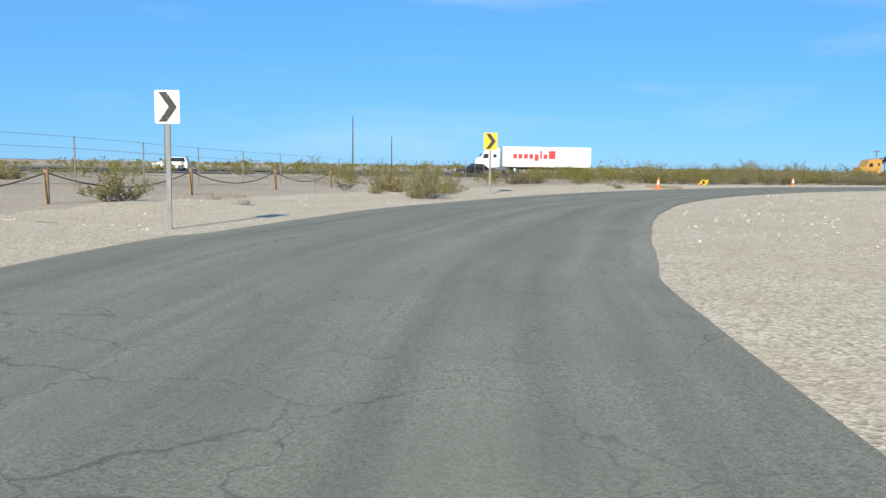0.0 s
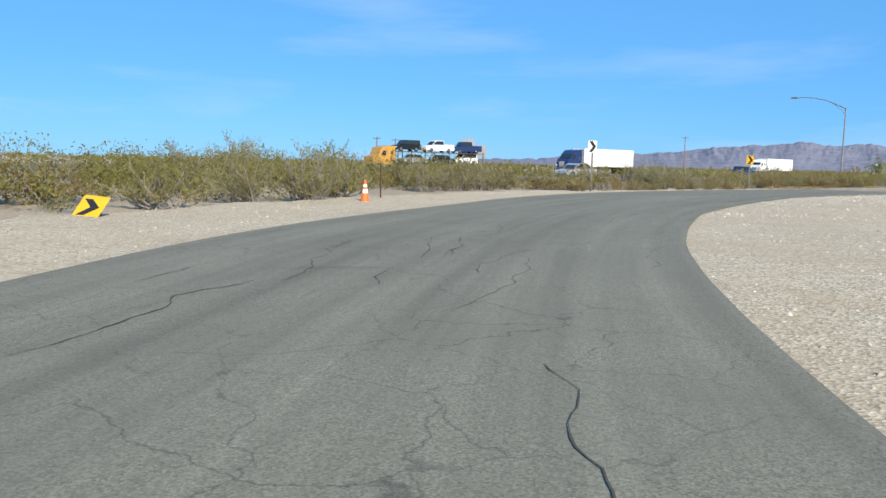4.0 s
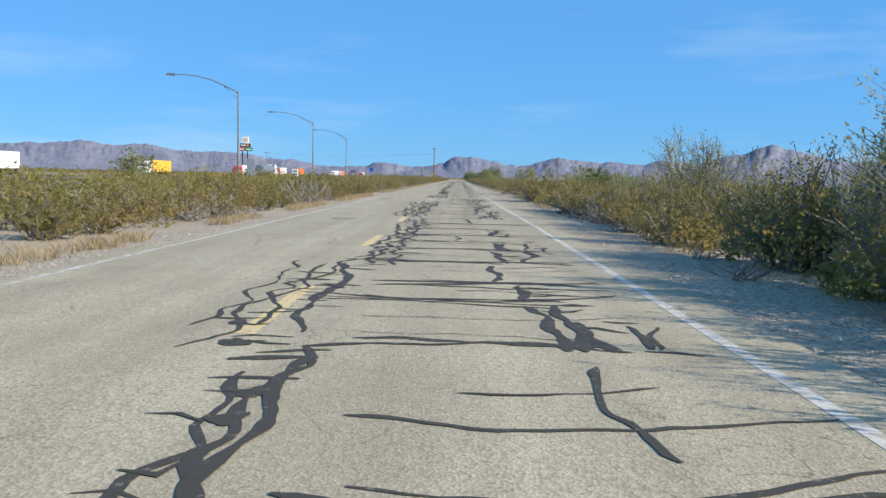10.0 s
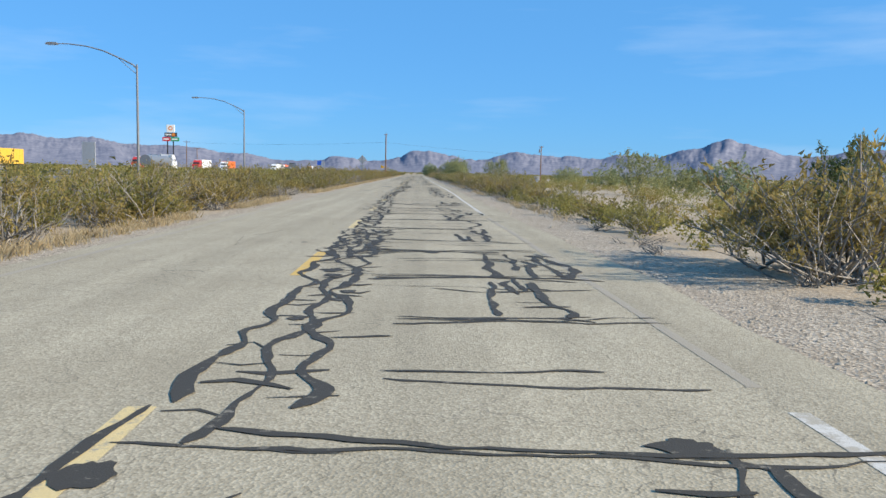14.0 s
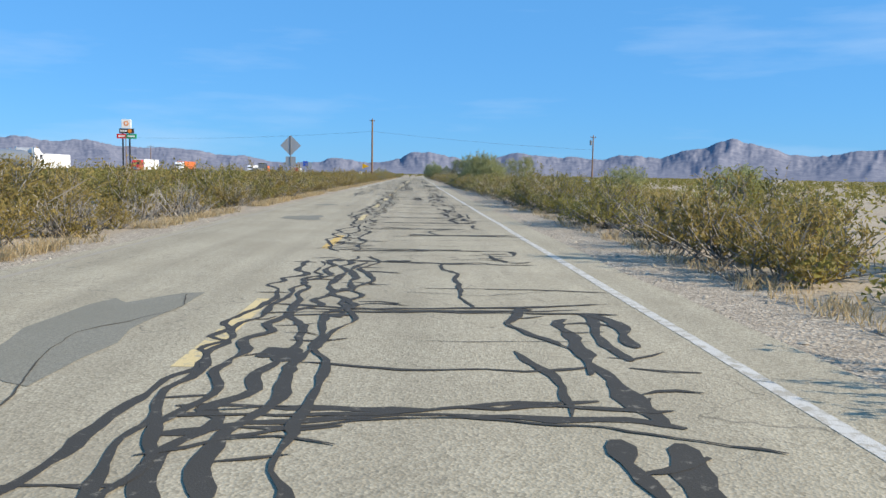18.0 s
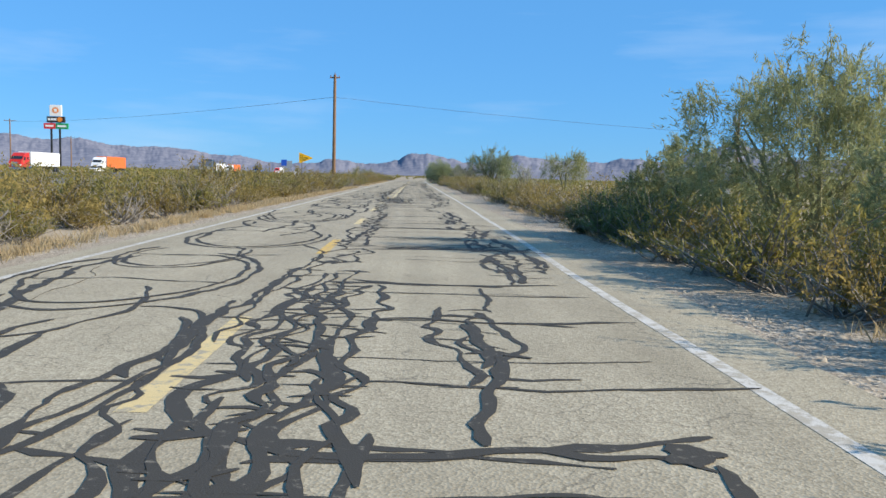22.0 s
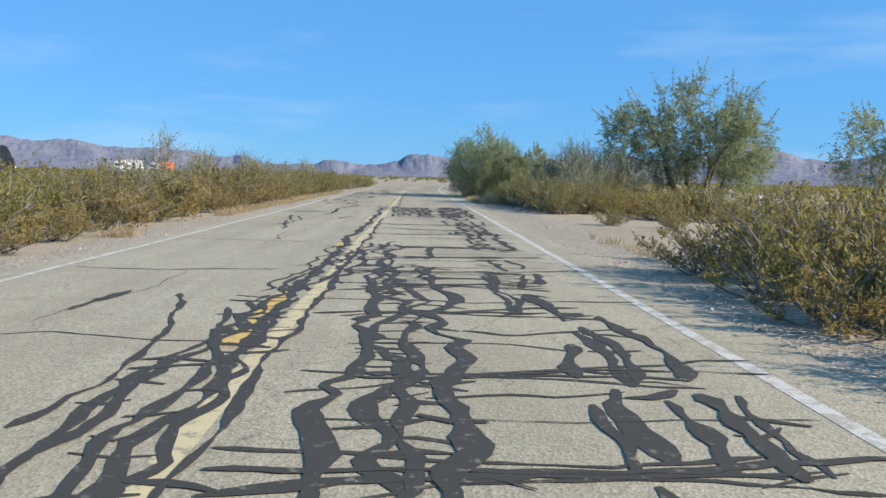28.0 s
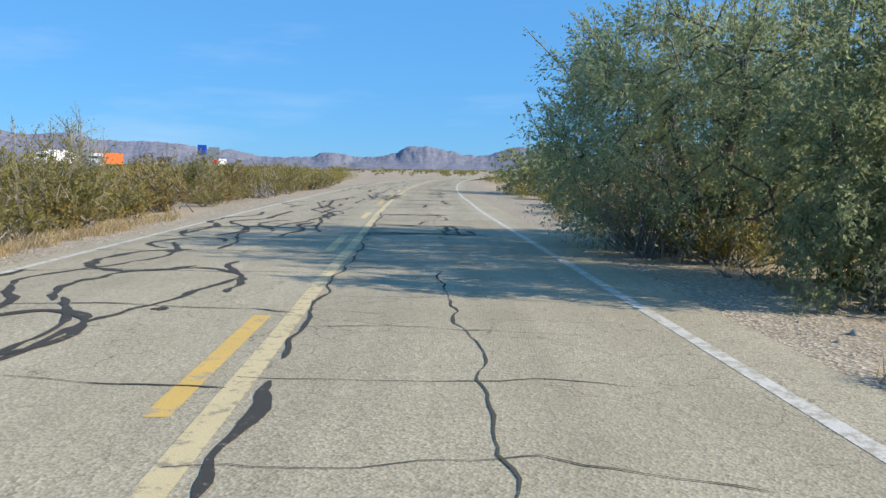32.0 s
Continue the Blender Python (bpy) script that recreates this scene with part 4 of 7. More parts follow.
# ---- plants ----
def tubes(P, r, n=3):
    """Many tapering bars at once. P: bars x points x 3, r: bars x points."""
    N, K, _ = P.shape
    d = np.gradient(P, axis=1)
    d /= np.maximum(np.linalg.norm(d, axis=2, keepdims=True), 1e-6)
    ref = np.where(np.abs(d[..., 2:3]) > 0.9, np.array([1.0, 0, 0]), np.array([0, 0, 1.0]))
    u = np.cross(d, ref)
    u /= np.maximum(np.linalg.norm(u, axis=2, keepdims=True), 1e-6)
    w = np.cross(d, u)
    a = 2 * np.pi * np.arange(n) / n
    V = P[:, :, None, :] + r[:, :, None, None] * (np.cos(a)[None, None, :, None] * u[:, :, None, :] + np.sin(a)[None, None, :, None] * w[:, :, None, :])
    idx = np.arange(N * K * n).reshape(N, K, n)
    nx = np.roll(idx, -1, axis=2)
    F = np.stack([idx[:, :-1], nx[:, :-1], nx[:, 1:], idx[:, 1:]], -1).reshape(-1, 4)
    return V.reshape(-1, 3), F


def leaf_quads(rng, C, size, long=1.8, droop=0.0, along=None):
    """A small leaf blade at each centre, turned at random."""
    n = len(C)
    a = rng.normal(size=(n, 3))
    a[:, 2] -= droop
    if along is not None:
        a = along + 0.42 * a
    a /= np.linalg.norm(a, axis=1, keepdims=True)
    b = np.cross(a, rng.normal(size=(n, 3)))
    b /= np.maximum(np.linalg.norm(b, axis=1, keepdims=True), 1e-6)
    s = (size * rng.uniform(0.6, 1.4, n))[:, None]
    p, q = a * s * long / 2, b * s / 2
    V = np.stack([C - p * 0.9 + q * 0.9, C - p * 0.5 - q * 1.2, C + p * 1.15], 1).reshape(-1, 3)
    return V, np.arange(3 * n).reshape(n, 3)


def shrub(seed, h, w, stems, twigs, leaves, size, low=0.45):
    """Vase of bare stems from one root, with twigs and small leaves towards their ends."""
    rng = np.random.default_rng(seed)
    az = rng.uniform(0, 2 * np.pi, stems)
    lean = rng.uniform(0.1, 1.0, stems) ** 0.7
    hh = h * rng.uniform(0.5, 1.0, stems) * (1 - 0.55 * lean ** 2)
    out = w / 2 * lean
    t = np.linspace(0, 1, 6)[None, :]
    wob = rng.normal(0, 0.035 * w, (stems, 6, 2)).cumsum(axis=1) * t[..., None]
    P = np.zeros((stems, 6, 3))
    P[:, :, 0] = np.cos(az)[:, None] * out[:, None] * t ** 0.8 + wob[..., 0] + rng.normal(0, 0.09 * w, stems)[:, None] * (1 - t)
    P[:, :, 1] = np.sin(az)[:, None] * out[:, None] * t ** 0.8 + wob[..., 1] + rng.normal(0, 0.09 * w, stems)[:, None] * (1 - t)
    P[:, :, 2] = hh[:, None] * t ** 1.05 - 0.05
    r = (0.006 + 0.013 * (1 - t)) * (0.6 + 0.3 * h) * np.ones((stems, 1))
    V1, F1 = tubes(P[:, [0, 2, 5]], r[:, [0, 2, 5]])
    # twigs
    k = rng.integers(0, stems, twigs)
    s = rng.uniform(low, 0.98, twigs)
    i = np.minimum((s * 5).astype(int), 4)
    f = (s * 5 - i)[:, None]
    A = P[k, i] * (1 - f) + P[k, i + 1] * f
    D = rng.normal(size=(twigs, 3))
    D[:, 2] = np.abs(D[:, 2]) * 0.8 + 0.25
    D += (P[k, 5] - P[k, 3]) / h * 1.2
    D /= np.linalg.norm(D, axis=1, keepdims=True)
    L = (0.16 + 0.2 * rng.random(twigs)) * h * 0.8
    Q = A[:, None, :] + D[:, None, :] * (L[:, None] * np.array([0, 0.5, 1.0])[None, :])[..., None]
    Q[:, 1] += rng.normal(0, 0.02, (twigs, 3))
    side = np.cross(D, rng.normal(size=(twigs, 3)))
    side *= (0.006 * (0.7 + 0.3 * h)) / np.maximum(np.linalg.norm(side, axis=1, keepdims=True), 1e-6)
    V2 = np.stack([Q[:, 0] - side, Q[:, 0] + side, Q[:, 2] + side * 0.4, Q[:, 2] - side * 0.4], 1).reshape(-1, 3)
    F2 = np.arange(4 * twigs).reshape(twigs, 4)
    wood = (np.vstack([V1, V2]), np.vstack([F1, F2 + len(V1)]))
    # leaves
    j = rng.integers(0, twigs, leaves)
    u = rng.uniform(0.15, 1.08, leaves)[:, None]
    C = Q[j, 0] * (1 - u) + Q[j, 2] * u + rng.normal(0, 0.014 + 0.010 * h, (leaves, 3))
    C[:, 2] = np.maximum(C[:, 2], 0.08)
    return wood, leaf_quads(rng, C, size, 2.4, 0.0, D[j])


def shrub_thing(name, seed, h, w, stems, twigs, leaves, size, leafmat, label, category="bush", low=0.45):
    wood, foli = shrub(seed, h, w, stems, twigs, max(leaves, 1), size, low)
    ob = thing(name, (0, 0, -50), label, category, "roadside shrubs")
    part("brushwood", array_mesh("brushwood", *wood), TWIG, ob, "bare grey twigs")
    if leaves:
        part("foliage", array_mesh("foliage", *foli), leafmat, ob)
    return ob


KINDS = {
    "olive": [shrub_thing("creosote_bush", 11 + k, 1.3, 2.4, 34, 300, 3400, 0.028, LEAF_OLIVE, "olive-green creosote bush on sandy ground", "bush", 0.3) for k in range(4)],
    "gold": [shrub_thing("creosote_bush", 31 + k, 1.15, 2.2, 34, 290, 3200, 0.028, LEAF_GOLD, "yellowish drought-dry creosote bush on sandy ground", "bush", 0.3) for k in range(3)],
    "bare": [shrub_thing("dead_bush", 51 + k, 0.8, 1.5, 40, 260, 0, 0.03, LEAF_GOLD, "leafless grey bush on gravelly ground", "bush", 0.25) for k in range(2)],
    "litter": [shrub_thing("dead_twig_heap", 61 + k, 0.42, 1.3, 16, 90, 0, 0.03, LEAF_GOLD, "low heap of dead grey twigs at the verge", "dead brush", 0.2) for k in range(3)],
    "tall": [shrub_thing("tall_creosote_bush", 71 + k, 2.4, 3.2, 38, 460, 6000, 0.030, LEAF_OLIVE, "tall olive-green creosote bush beside the road", "bush", 0.2) for k in range(3)],
    "wispy": [shrub_thing("wispy_bush", 81 + k, 2.9, 2.2, 22, 320, 3200, 0.023, LEAF_PALO, "thin pale-green bush with open branches", "bush", 0.5) for k in range(2)],
    "fan": [shrub_thing("fan_creosote_bush", 91 + k, 1.75, 3.7, 50, 480, 4800, 0.027, LEAF_GOLD, "spreading creosote bush with bare grey fan of stems", "bush", 0.55) for k in range(2)],
    "thick": [shrub_thing("dense_green_bush", 131 + k, 1.5, 2.2, 40, 520, 9000, 0.026, LEAF_DEEP, "dense dark-green bush at the road edge", "bush", 0.05) for k in range(2)],
    "verge": [shrub_thing("verge_bush", 111 + k, 1.3, 2.4, 30, 230, 2700, 0.031, LEAF_OLIVE if k % 2 else LEAF_GOLD, "creosote bush along the far verge", "bush", 0.28) for k in range(5)],
}
prng = np.random.default_rng(7)
used = set()


def put(kind, x, y, s=1.0, turn=None):
    src = KINDS[kind][int(prng.integers(len(KINDS[kind])))]
    z = float(ground_z(np.array([x]), np.array([y]))[0])
    a = prng.uniform(0, 360) if turn is None else turn
    m = pose(x, y, z, 0, 0, a)
    if src.name in used:
        ob = copy_thing(src, m)
    else:
        used.add(src.name)
        src.matrix_basis = m
        ob = src
    ob.scale = (s, s, s * prng.uniform(0.9, 1.1))
    return ob


# left verge of the straight road
y = -104.0
while y < 285:
    kind = prng.choice(["verge", "bare", "litter"], p=[0.7, 0.2, 0.1])
    dense = 1.0 if y > -80 else 0.8
    far = 0.5 if y < -70 else 0.0
    put(kind, -6.45 - far - abs(prng.normal(0, 0.4)) + float(bend(y)), y, prng.choice([0.5, 0.6, 0.7, 0.85, 1.0, 1.25]) * prng.uniform(0.9, 1.1) * (1.3 if kind != "verge" else 1.0))
    y += prng.uniform(1.4, 3.4) / dense
y = -97.0
while y < 280:
    put(prng.choice(["verge", "olive"], p=[0.75, 0.25]), -7.9 - abs(prng.normal(0, 0.5)) + float(bend(y)), y, prng.uniform(0.8, 1.2) if prng.random() < 0.8 else prng.uniform(1.2, 1.5))
    y += prng.uniform(2.2, 4.6)
y = -100.0
while y < 275:
    put("verge", -9.2 - prng.uniform(0, 1.6), y, prng.uniform(0.8, 1.65))
    y += prng.uniform(4.0, 7.0)
for x, y, k, s in ((-8.0, 245.4, "tall", 0.8), (-8.8, 241.3, "wispy", 0.9), (-7.6, 250.4, "olive", 1.2), (-9.0, 222.6, "wispy", 0.8), (-10.0, 226.3, "wispy", 0.85), (-12.6, -102.1, "wispy", 0.4), (-8.5, 213.9, "wispy", 0.7),
                   (-8.7, -98.2, "olive", 1.2), (-12.1, -114.0, "tall", 0.8), (-9.4, -118.6, "olive", 1.2), (-7.7, -127.3, "gold", 1.3), (-9.5, -132.5, "olive", 1.3), (-9.7, -139.7, "gold", 1.3), (-10.7, -143.4, "olive", 1.1),
                   (-7.1, -116.0, "bare", 1.0), (-5.9, -121.1, "gold", 0.9), (-7.0, -123.7, "olive", 1.0)):
    put(k, x, y, s)
# right verge
for x, y, k, s in ((5.3, -95.7, "tall", 0.72), (5.1, -91.1, "gold", 1.25), (6.8, -93.1, "tall", 1.05), (5.6, -87.2, "tall", 0.85), (7.8, -87.9, "wispy", 1.25), (5.2, -83.3, "tall", 0.8), (6.9, -82.6, "tall", 1.15),
                   (7.5, -79.3, "wispy", 1.3), (5.4, -78.7, "tall", 0.8), (5.0, -74.9, "tall", 0.72), (6.6, -74.7, "tall", 0.8), (4.9, -70.7, "gold", 1.15), (6.4, -70.0, "tall", 0.75), (4.6, -66.7, "bare", 1.2),
                   (8.7, -91.8, "wispy", 1.3), (9.7, -84.0, "tall", 1.1), (9.1, -76.0, "tall", 0.9), (7.5, -100.8, "tall", 0.6), (9.8, -98.3, "olive", 1.2), (5.2, -63.3, "gold", 1.1), (7.4, -61.4, "wispy", 0.7), (5.0, -58.7, "olive", 1.0),
                   (5.6, -54.0, "gold", 1.0), (5.0, -50.1, "bare", 1.0), (5.3, -45.0, "olive", 1.25), (6.4, -42.2, "gold", 1.1), (4.9, -37.6, "bare", 1.0), (5.6, -35.7, "gold", 1.0), (5.4, -26.6, "gold", 1.25), (6.6, -25.8, "bare", 1.2),
                   (5.1, -19.2, "olive", 0.9), (5.2, -13.9, "gold", 0.9), (8.8, -21.8, "wispy", 0.8), (5.4, -7.3, "olive", 1.0), (5.2, -1.3, "gold", 1.0), (5.0, 3.9, "olive", 0.95), (5.2, 7.4, "gold", 1.1), (6.6, 5.2, "olive", 1.1), (4.9, 12.3, "gold", 0.95)):
    put(k, x + (0.3 if y > -60 else 0), y, s * (1.4 if -60 < y < -24 else 0.9 if y >= -24 else 1.0))
y = 17.0
while y < 197:
    if not (94 < y < 109):
        put(prng.choice(["olive", "gold", "bare"], p=[0.45, 0.4, 0.15]), 4.75 + abs(prng.normal(0, 0.35)), y, prng.uniform(0.75, 1.2) * (1.15 if y < 80 else 1.0))
    y += prng.uniform(1.5, 3.3)
y = 16.0
while y < 197:
    put(prng.choice(["olive", "gold"]), prng.uniform(6.2, 8.6), y, prng.uniform(0.9, 1.4))
    y += prng.uniform(2.6, 5.5)
for x, y, k, s in ((6.6, 200.3, "gold", 1.25), (5.6, 198.8, "olive", 1.1), (4.9, 197.3, "bare", 1.0), (7.6, 212.6, "gold", 0.5), (5.6, 219.8, "olive", 1.05), (5.4, 222.1, "tall", 0.72), (6.8, 221.0, "tall", 0.78), (5.2, 224.4, "tall", 0.72),
                   (6.9, 224.0, "wispy", 1.1), (5.1, 226.6, "tall", 0.7), (6.7, 227.0, "tall", 0.8), (8.5, 222.5, "tall", 0.8), (10.0, 221.0, "gold", 1.2), (8.4, 225.9, "wispy", 1.05), (11.5, 223.3, "olive", 1.2), (5.0, 228.8, "olive", 1.1), (6.4, 229.9, "tall", 0.7),
                   (9.0, 228.5, "tall", 0.8), (13.5, 221.0, "gold", 1.2), (4.6, 242.9, "olive", 0.9), (4.9, 246.4, "gold", 1.0), (5.2, 250.4, "gold", 1.1), (5.6, 255.4, "gold", 1.2), (6.4, 261.4, "olive", 1.2), (7.0, 268.4, "gold", 1.3), (7.5, 245.4, "gold", 1.2),
                   (11.0, 203.5, "olive", 1.1), (12.0, 207.9, "olive", 1.2), (13.0, 199.8, "gold", 1.1), (8.2, 199.8, "olive", 1.2), (9.6, 202.1, "gold", 1.2), (8.0, 203.0, "olive", 1.1), (10.5, 205.7, "tall", 0.7), (12.5, 204.4, "wispy", 0.9), (14.0, 209.6, "tall", 0.8), (9.8, 198.3, "olive", 1.2),
                   (5.4, 223.3, "gold", 1.3), (6.0, 225.5, "gold", 1.4), (5.0, 227.7, "gold", 1.1), (7.6, 228.1, "gold", 1.4), (7.4, 230.3, "olive", 1.2), (5.8, 232.4, "gold", 1.2), (7.2, 233.8, "tall", 0.75), (8.6, 231.7, "tall", 0.8), (10.4, 233.4, "olive", 1.4), (9.2, 219.3, "gold", 1.2), (11.2, 220.2, "olive", 1.3), (12.8, 224.0, "olive", 1.3),
                   (3.9, 244.9, "bare", 1.2), (3.6, 243.6, "wispy", 0.75), (6.8, 236.5, "gold", 0.9)):
    put(k, x, y, s)
for x, y, s in ((4.3, 149.9, 1.0), (4.8, -45.2, 0.9), (5.2, -27.8, 0.9), (5.3, 8.4, 0.85), (5.2, 27.5, 0.8), (5.0, 55.3, 0.8), (5.4, 78.0, 0.8), (5.5, 112.8, 0.9), (5.7, 129.2, 0.85), (5.4, 172.1, 0.8), (6.2, 196.9, 0.95),
                (-7.4, -42.8, 0.75), (-7.6, -13.9, 0.8), (-7.5, 22.5, 0.8), (-7.4, 61.3, 0.8), (-7.5, 117.5, 0.8), (-7.6, 150.8, 0.8), (-7.6, 192.9, 0.85), (-7.8, 209.6, 0.9), (-7.7, 220.3, 0.9), (-7.6, 230.6, 0.9), (-7.6, 238.8, 0.9)):
    put("fan", x, y, s)
for x, y, s in ((8.8, -85.3, 1.35), (9.7, -80.0, 1.4), (8.3, -76.0, 0.9), (10.4, -89.2, 1.3), (8.8, 228.8, 1.3), (10.0, 227.0, 1.35), (9.4, 231.0, 1.2), (7.8, 230.3, 1.15), (-9.4, 218.7, 1.0), (-10.2, 227.8, 1.05), (-8.9, 233.4, 0.95), (7.5, 143.6, 0.9), (6.6, 230.0, 1.0), (7.6, 229.6, 1.15), (8.4, 230.9, 1.25), (-14.8, -90.5, 0.6), (-13.4, -86.5, 0.7)):
    put("wispy", x, y, s)
y = -86.0
while y < 250:
    if not (200 < y < 220):
        put("litter", 4.1 + abs(prng.normal(0, 0.3)) + float(bend(y)), y, prng.uniform(0.7, 1.2))
    y += prng.uniform(1.8, 4.0)
# thicker stands right beside the road
for x, y, k, s in ((-9.7, -142.9, "tall", 0.9), (-12.7, -139.2, "tall", 1.05), (-6.2, -143.9, "tall", 0.65), (-16.8, -136.5, "wispy", 1.0), (-15.1, -132.2, "tall", 1.0), (-10.1, -135.2, "tall", 0.8), (-10.2, -127.3, "tall", 0.75), (3.9, 196.3, "gold", 0.8), (4.1, 198.2, "olive", 0.85), (4.0, 200.2, "gold", 0.8), (4.2, 194.5, "fan", 0.55), (5.4, 199.4, "fan", 0.9), (5.8, 201.8, "gold", 1.3), (5.0, 197.0, "gold", 1.2), (6.8, 198.4, "tall", 0.75), (7.6, 201.3, "tall", 0.75),
                   (5.6, -85.3, "tall", 0.9), (5.7, -82.1, "wispy", 1.0), (5.8, -78.9, "tall", 0.95), (6.7, -80.8, "wispy", 1.15), (7.7, -78.7, "wispy", 1.25), (7.6, -83.9, "wispy", 1.1), (6.3, -83.2, "wispy", 1.05), (8.5, -81.3, "wispy", 1.25), (5.8, -68.5, "tall", 0.72),
                   (5.8, -62.9, "tall", 0.68), (6.2, -58.7, "tall", 0.66), (4.6, 105.0, "tall", 0.42), (4.9, 107.8, "olive", 0.85),
                   (-8.4, 228.9, "wispy", 0.95), (-8.6, 230.5, "wispy", 0.95), (-8.5, 233.4, "tall", 0.95), (-8.4, 249.9, "tall", 1.0), (-8.8, 253.4, "wispy", 0.9), (-8.2, 247.0, "tall", 0.9), (-8.5, 261.4, "tall", 0.9), (-9.2, 242.6, "tall", 0.8), (-8.6, 223.3, "tall", 0.75),
                   (8.8, 235.8, "tall", 0.8), (7.8, 234.3, "tall", 0.75), (9.6, 236.8, "tall", 0.8), (7.0, 232.9, "tall", 0.62), (8.2, 232.4, "tall", 0.75), (10.5, 234.8, "tall", 0.85), (7.2, 235.8, "gold", 1.2), (10.4, 238.1, "tall", 0.8), (4.9, 233.1, "gold", 0.9), (5.3, 234.3, "olive", 1.0), (5.9, 232.3, "gold", 1.1), (6.2, 233.4, "fan", 0.8), (6.6, 234.5, "gold", 1.0), (9.4, 233.8, "wispy", 1.2), (9.2, 231.3, "wispy", 1.0), (7.4, 227.9, "wispy", 1.2), (7.2, 226.1, "wispy", 0.95)):
    put(k, x, y, s)
# brush under the palo verdes, and along the start of the straight
for x, y, k, s in ((5.75, 212.6, "olive", 0.5), (5.6, -72.6, "tall", 0.7), (6.2, -68.4, "tall", 0.75), (5.9, -64.6, "tall", 0.7), (5.2, -61.4, "gold", 1.3), (5.5, -58.8, "gold", 1.3), (4.7, -64.8, "bare", 1.3), (4.8, -60.2, "bare", 1.2), (7.0, -70.0, "wispy", 1.1), (7.2, -66.0, "wispy", 1.15),
                   (4.6, 95.2, "tall", 0.62), (5.4, 97.4, "tall", 0.7), (4.5, 99.2, "olive", 1.1), (5.9, 94.0, "gold", 1.4), (4.3, 97.2, "gold", 0.9), (6.8, 97.0, "tall", 0.8), (7.6, 99.6, "tall", 0.85), (4.9, 92.2, "gold", 1.2), (6.4, 91.0, "olive", 1.3), (5.2, 89.0, "gold", 1.1),
                   (4.3, 102.4, "olive", 0.9), (5.5, -58.6, "olive", 1.1), (5.2, -60.4, "gold", 1.15), (6.3, -57.2, "tall", 0.6), (5.9, -59.6, "tall", 0.55), (4.75, 105.2, "thick", 1.0), (4.35, 107.0, "thick", 0.95), (4.1, 108.6, "thick", 0.7), (4.4, 100.6, "gold", 1.0)):
    put(k, x, y, s)
# outside the curve
for x, y, k, s in ((-5.4, -133.6, "tall", 0.65), (-6.0, -131.9, "tall", 0.66), (-6.0, -130.5, "tall", 0.62), (-6.2, -129.1, "tall", 0.71), (-6.8, -126.9, "olive", 0.85), (-6.9, -124.7, "gold", 0.97), (-6.7, -122.9, "olive", 0.87), (-8.7, -113.5, "tall", 0.85),
                   (-8.7, -110.6, "olive", 1.33), (-7.7, -117.6, "gold", 0.81), (-8.2, -105.9, "gold", 1.10), (-4.7, -124.1, "gold", 0.84), (-6.7, -120.9, "olive", 1.02), (-5.1, -121.5, "bare", 0.92), (-5.5, -119.9, "gold", 0.64), (-5.3, -118.7, "gold", 0.63),
                   (-6.1, -115.8, "tall", 0.70), (-6.1, -114.6, "tall", 0.74), (-6.9, -110.9, "gold", 0.96), (-6.9, -108.4, "gold", 0.64), (-6.6, -106.4, "olive", 0.88), (-7.5, -98.1, "gold", 0.93), (-8.0, -89.8, "olive", 1.10), (-5.4, -117.7, "gold", 0.57),
                   (-5.5, -116.6, "olive", 0.50), (-5.6, -113.5, "gold", 0.41), (-5.8, -111.8, "gold", 0.58), (-5.5, -110.6, "olive", 0.39), (-5.7, -108.3, "gold", 0.78), (-6.5, -101.2, "gold", 1.06), (-6.4, -98.3, "olive", 0.97), (-6.3, -94.1, "gold", 1.24),
                   (0.5, -152.1, "olive", 1.14), (-0.2, -150.2, "gold", 1.28), (2.4, -148.1, "olive", 1.00), (0.7, -145.0, "tall", 0.72), (-0.1, -142.6, "tall", 0.85), (-2.2, -140.0, "olive", 1.32), (-8.5, -128.6, "olive", 0.97), (-11.5, -122.9, "gold", 0.97),
                   (33.2, -173.8, "tall", 0.62), (27.7, -172.3, "olive", 0.73), (6.6, -165.7, "olive", 1.02), (10.9, -161.9, "gold", 0.51), (14.6, -160.7, "bare", 0.64), (17.0, -160.9, "olive", 0.35), (1.0, -153.3, "olive", 1.45), (32.3, -175.7, "olive", 0.37),
                   (6.6, -164.0, "gold", 0.87), (34.9, -174.0, "olive", 0.94), (30.5, -172.7, "gold", 0.64), (40.7, -183.3, "olive", 0.98), (32.3, -190.2, "gold", 0.85), (29.4, -175.2, "gold", 1.15), (39.4, -180.8, "bare", 0.54), (42.4, -179.4, "bare", 0.47),
                   (5.1, -164.6, "gold", 0.95)):
    put(k, x, y, s)
for kind in KINDS.values():
    for src in kind:
        if src.name not in used:
            put_at = pose(-14, 165 + 3 * len(used), 0)
            used.add(src.name)
            src.matrix_basis = put_at


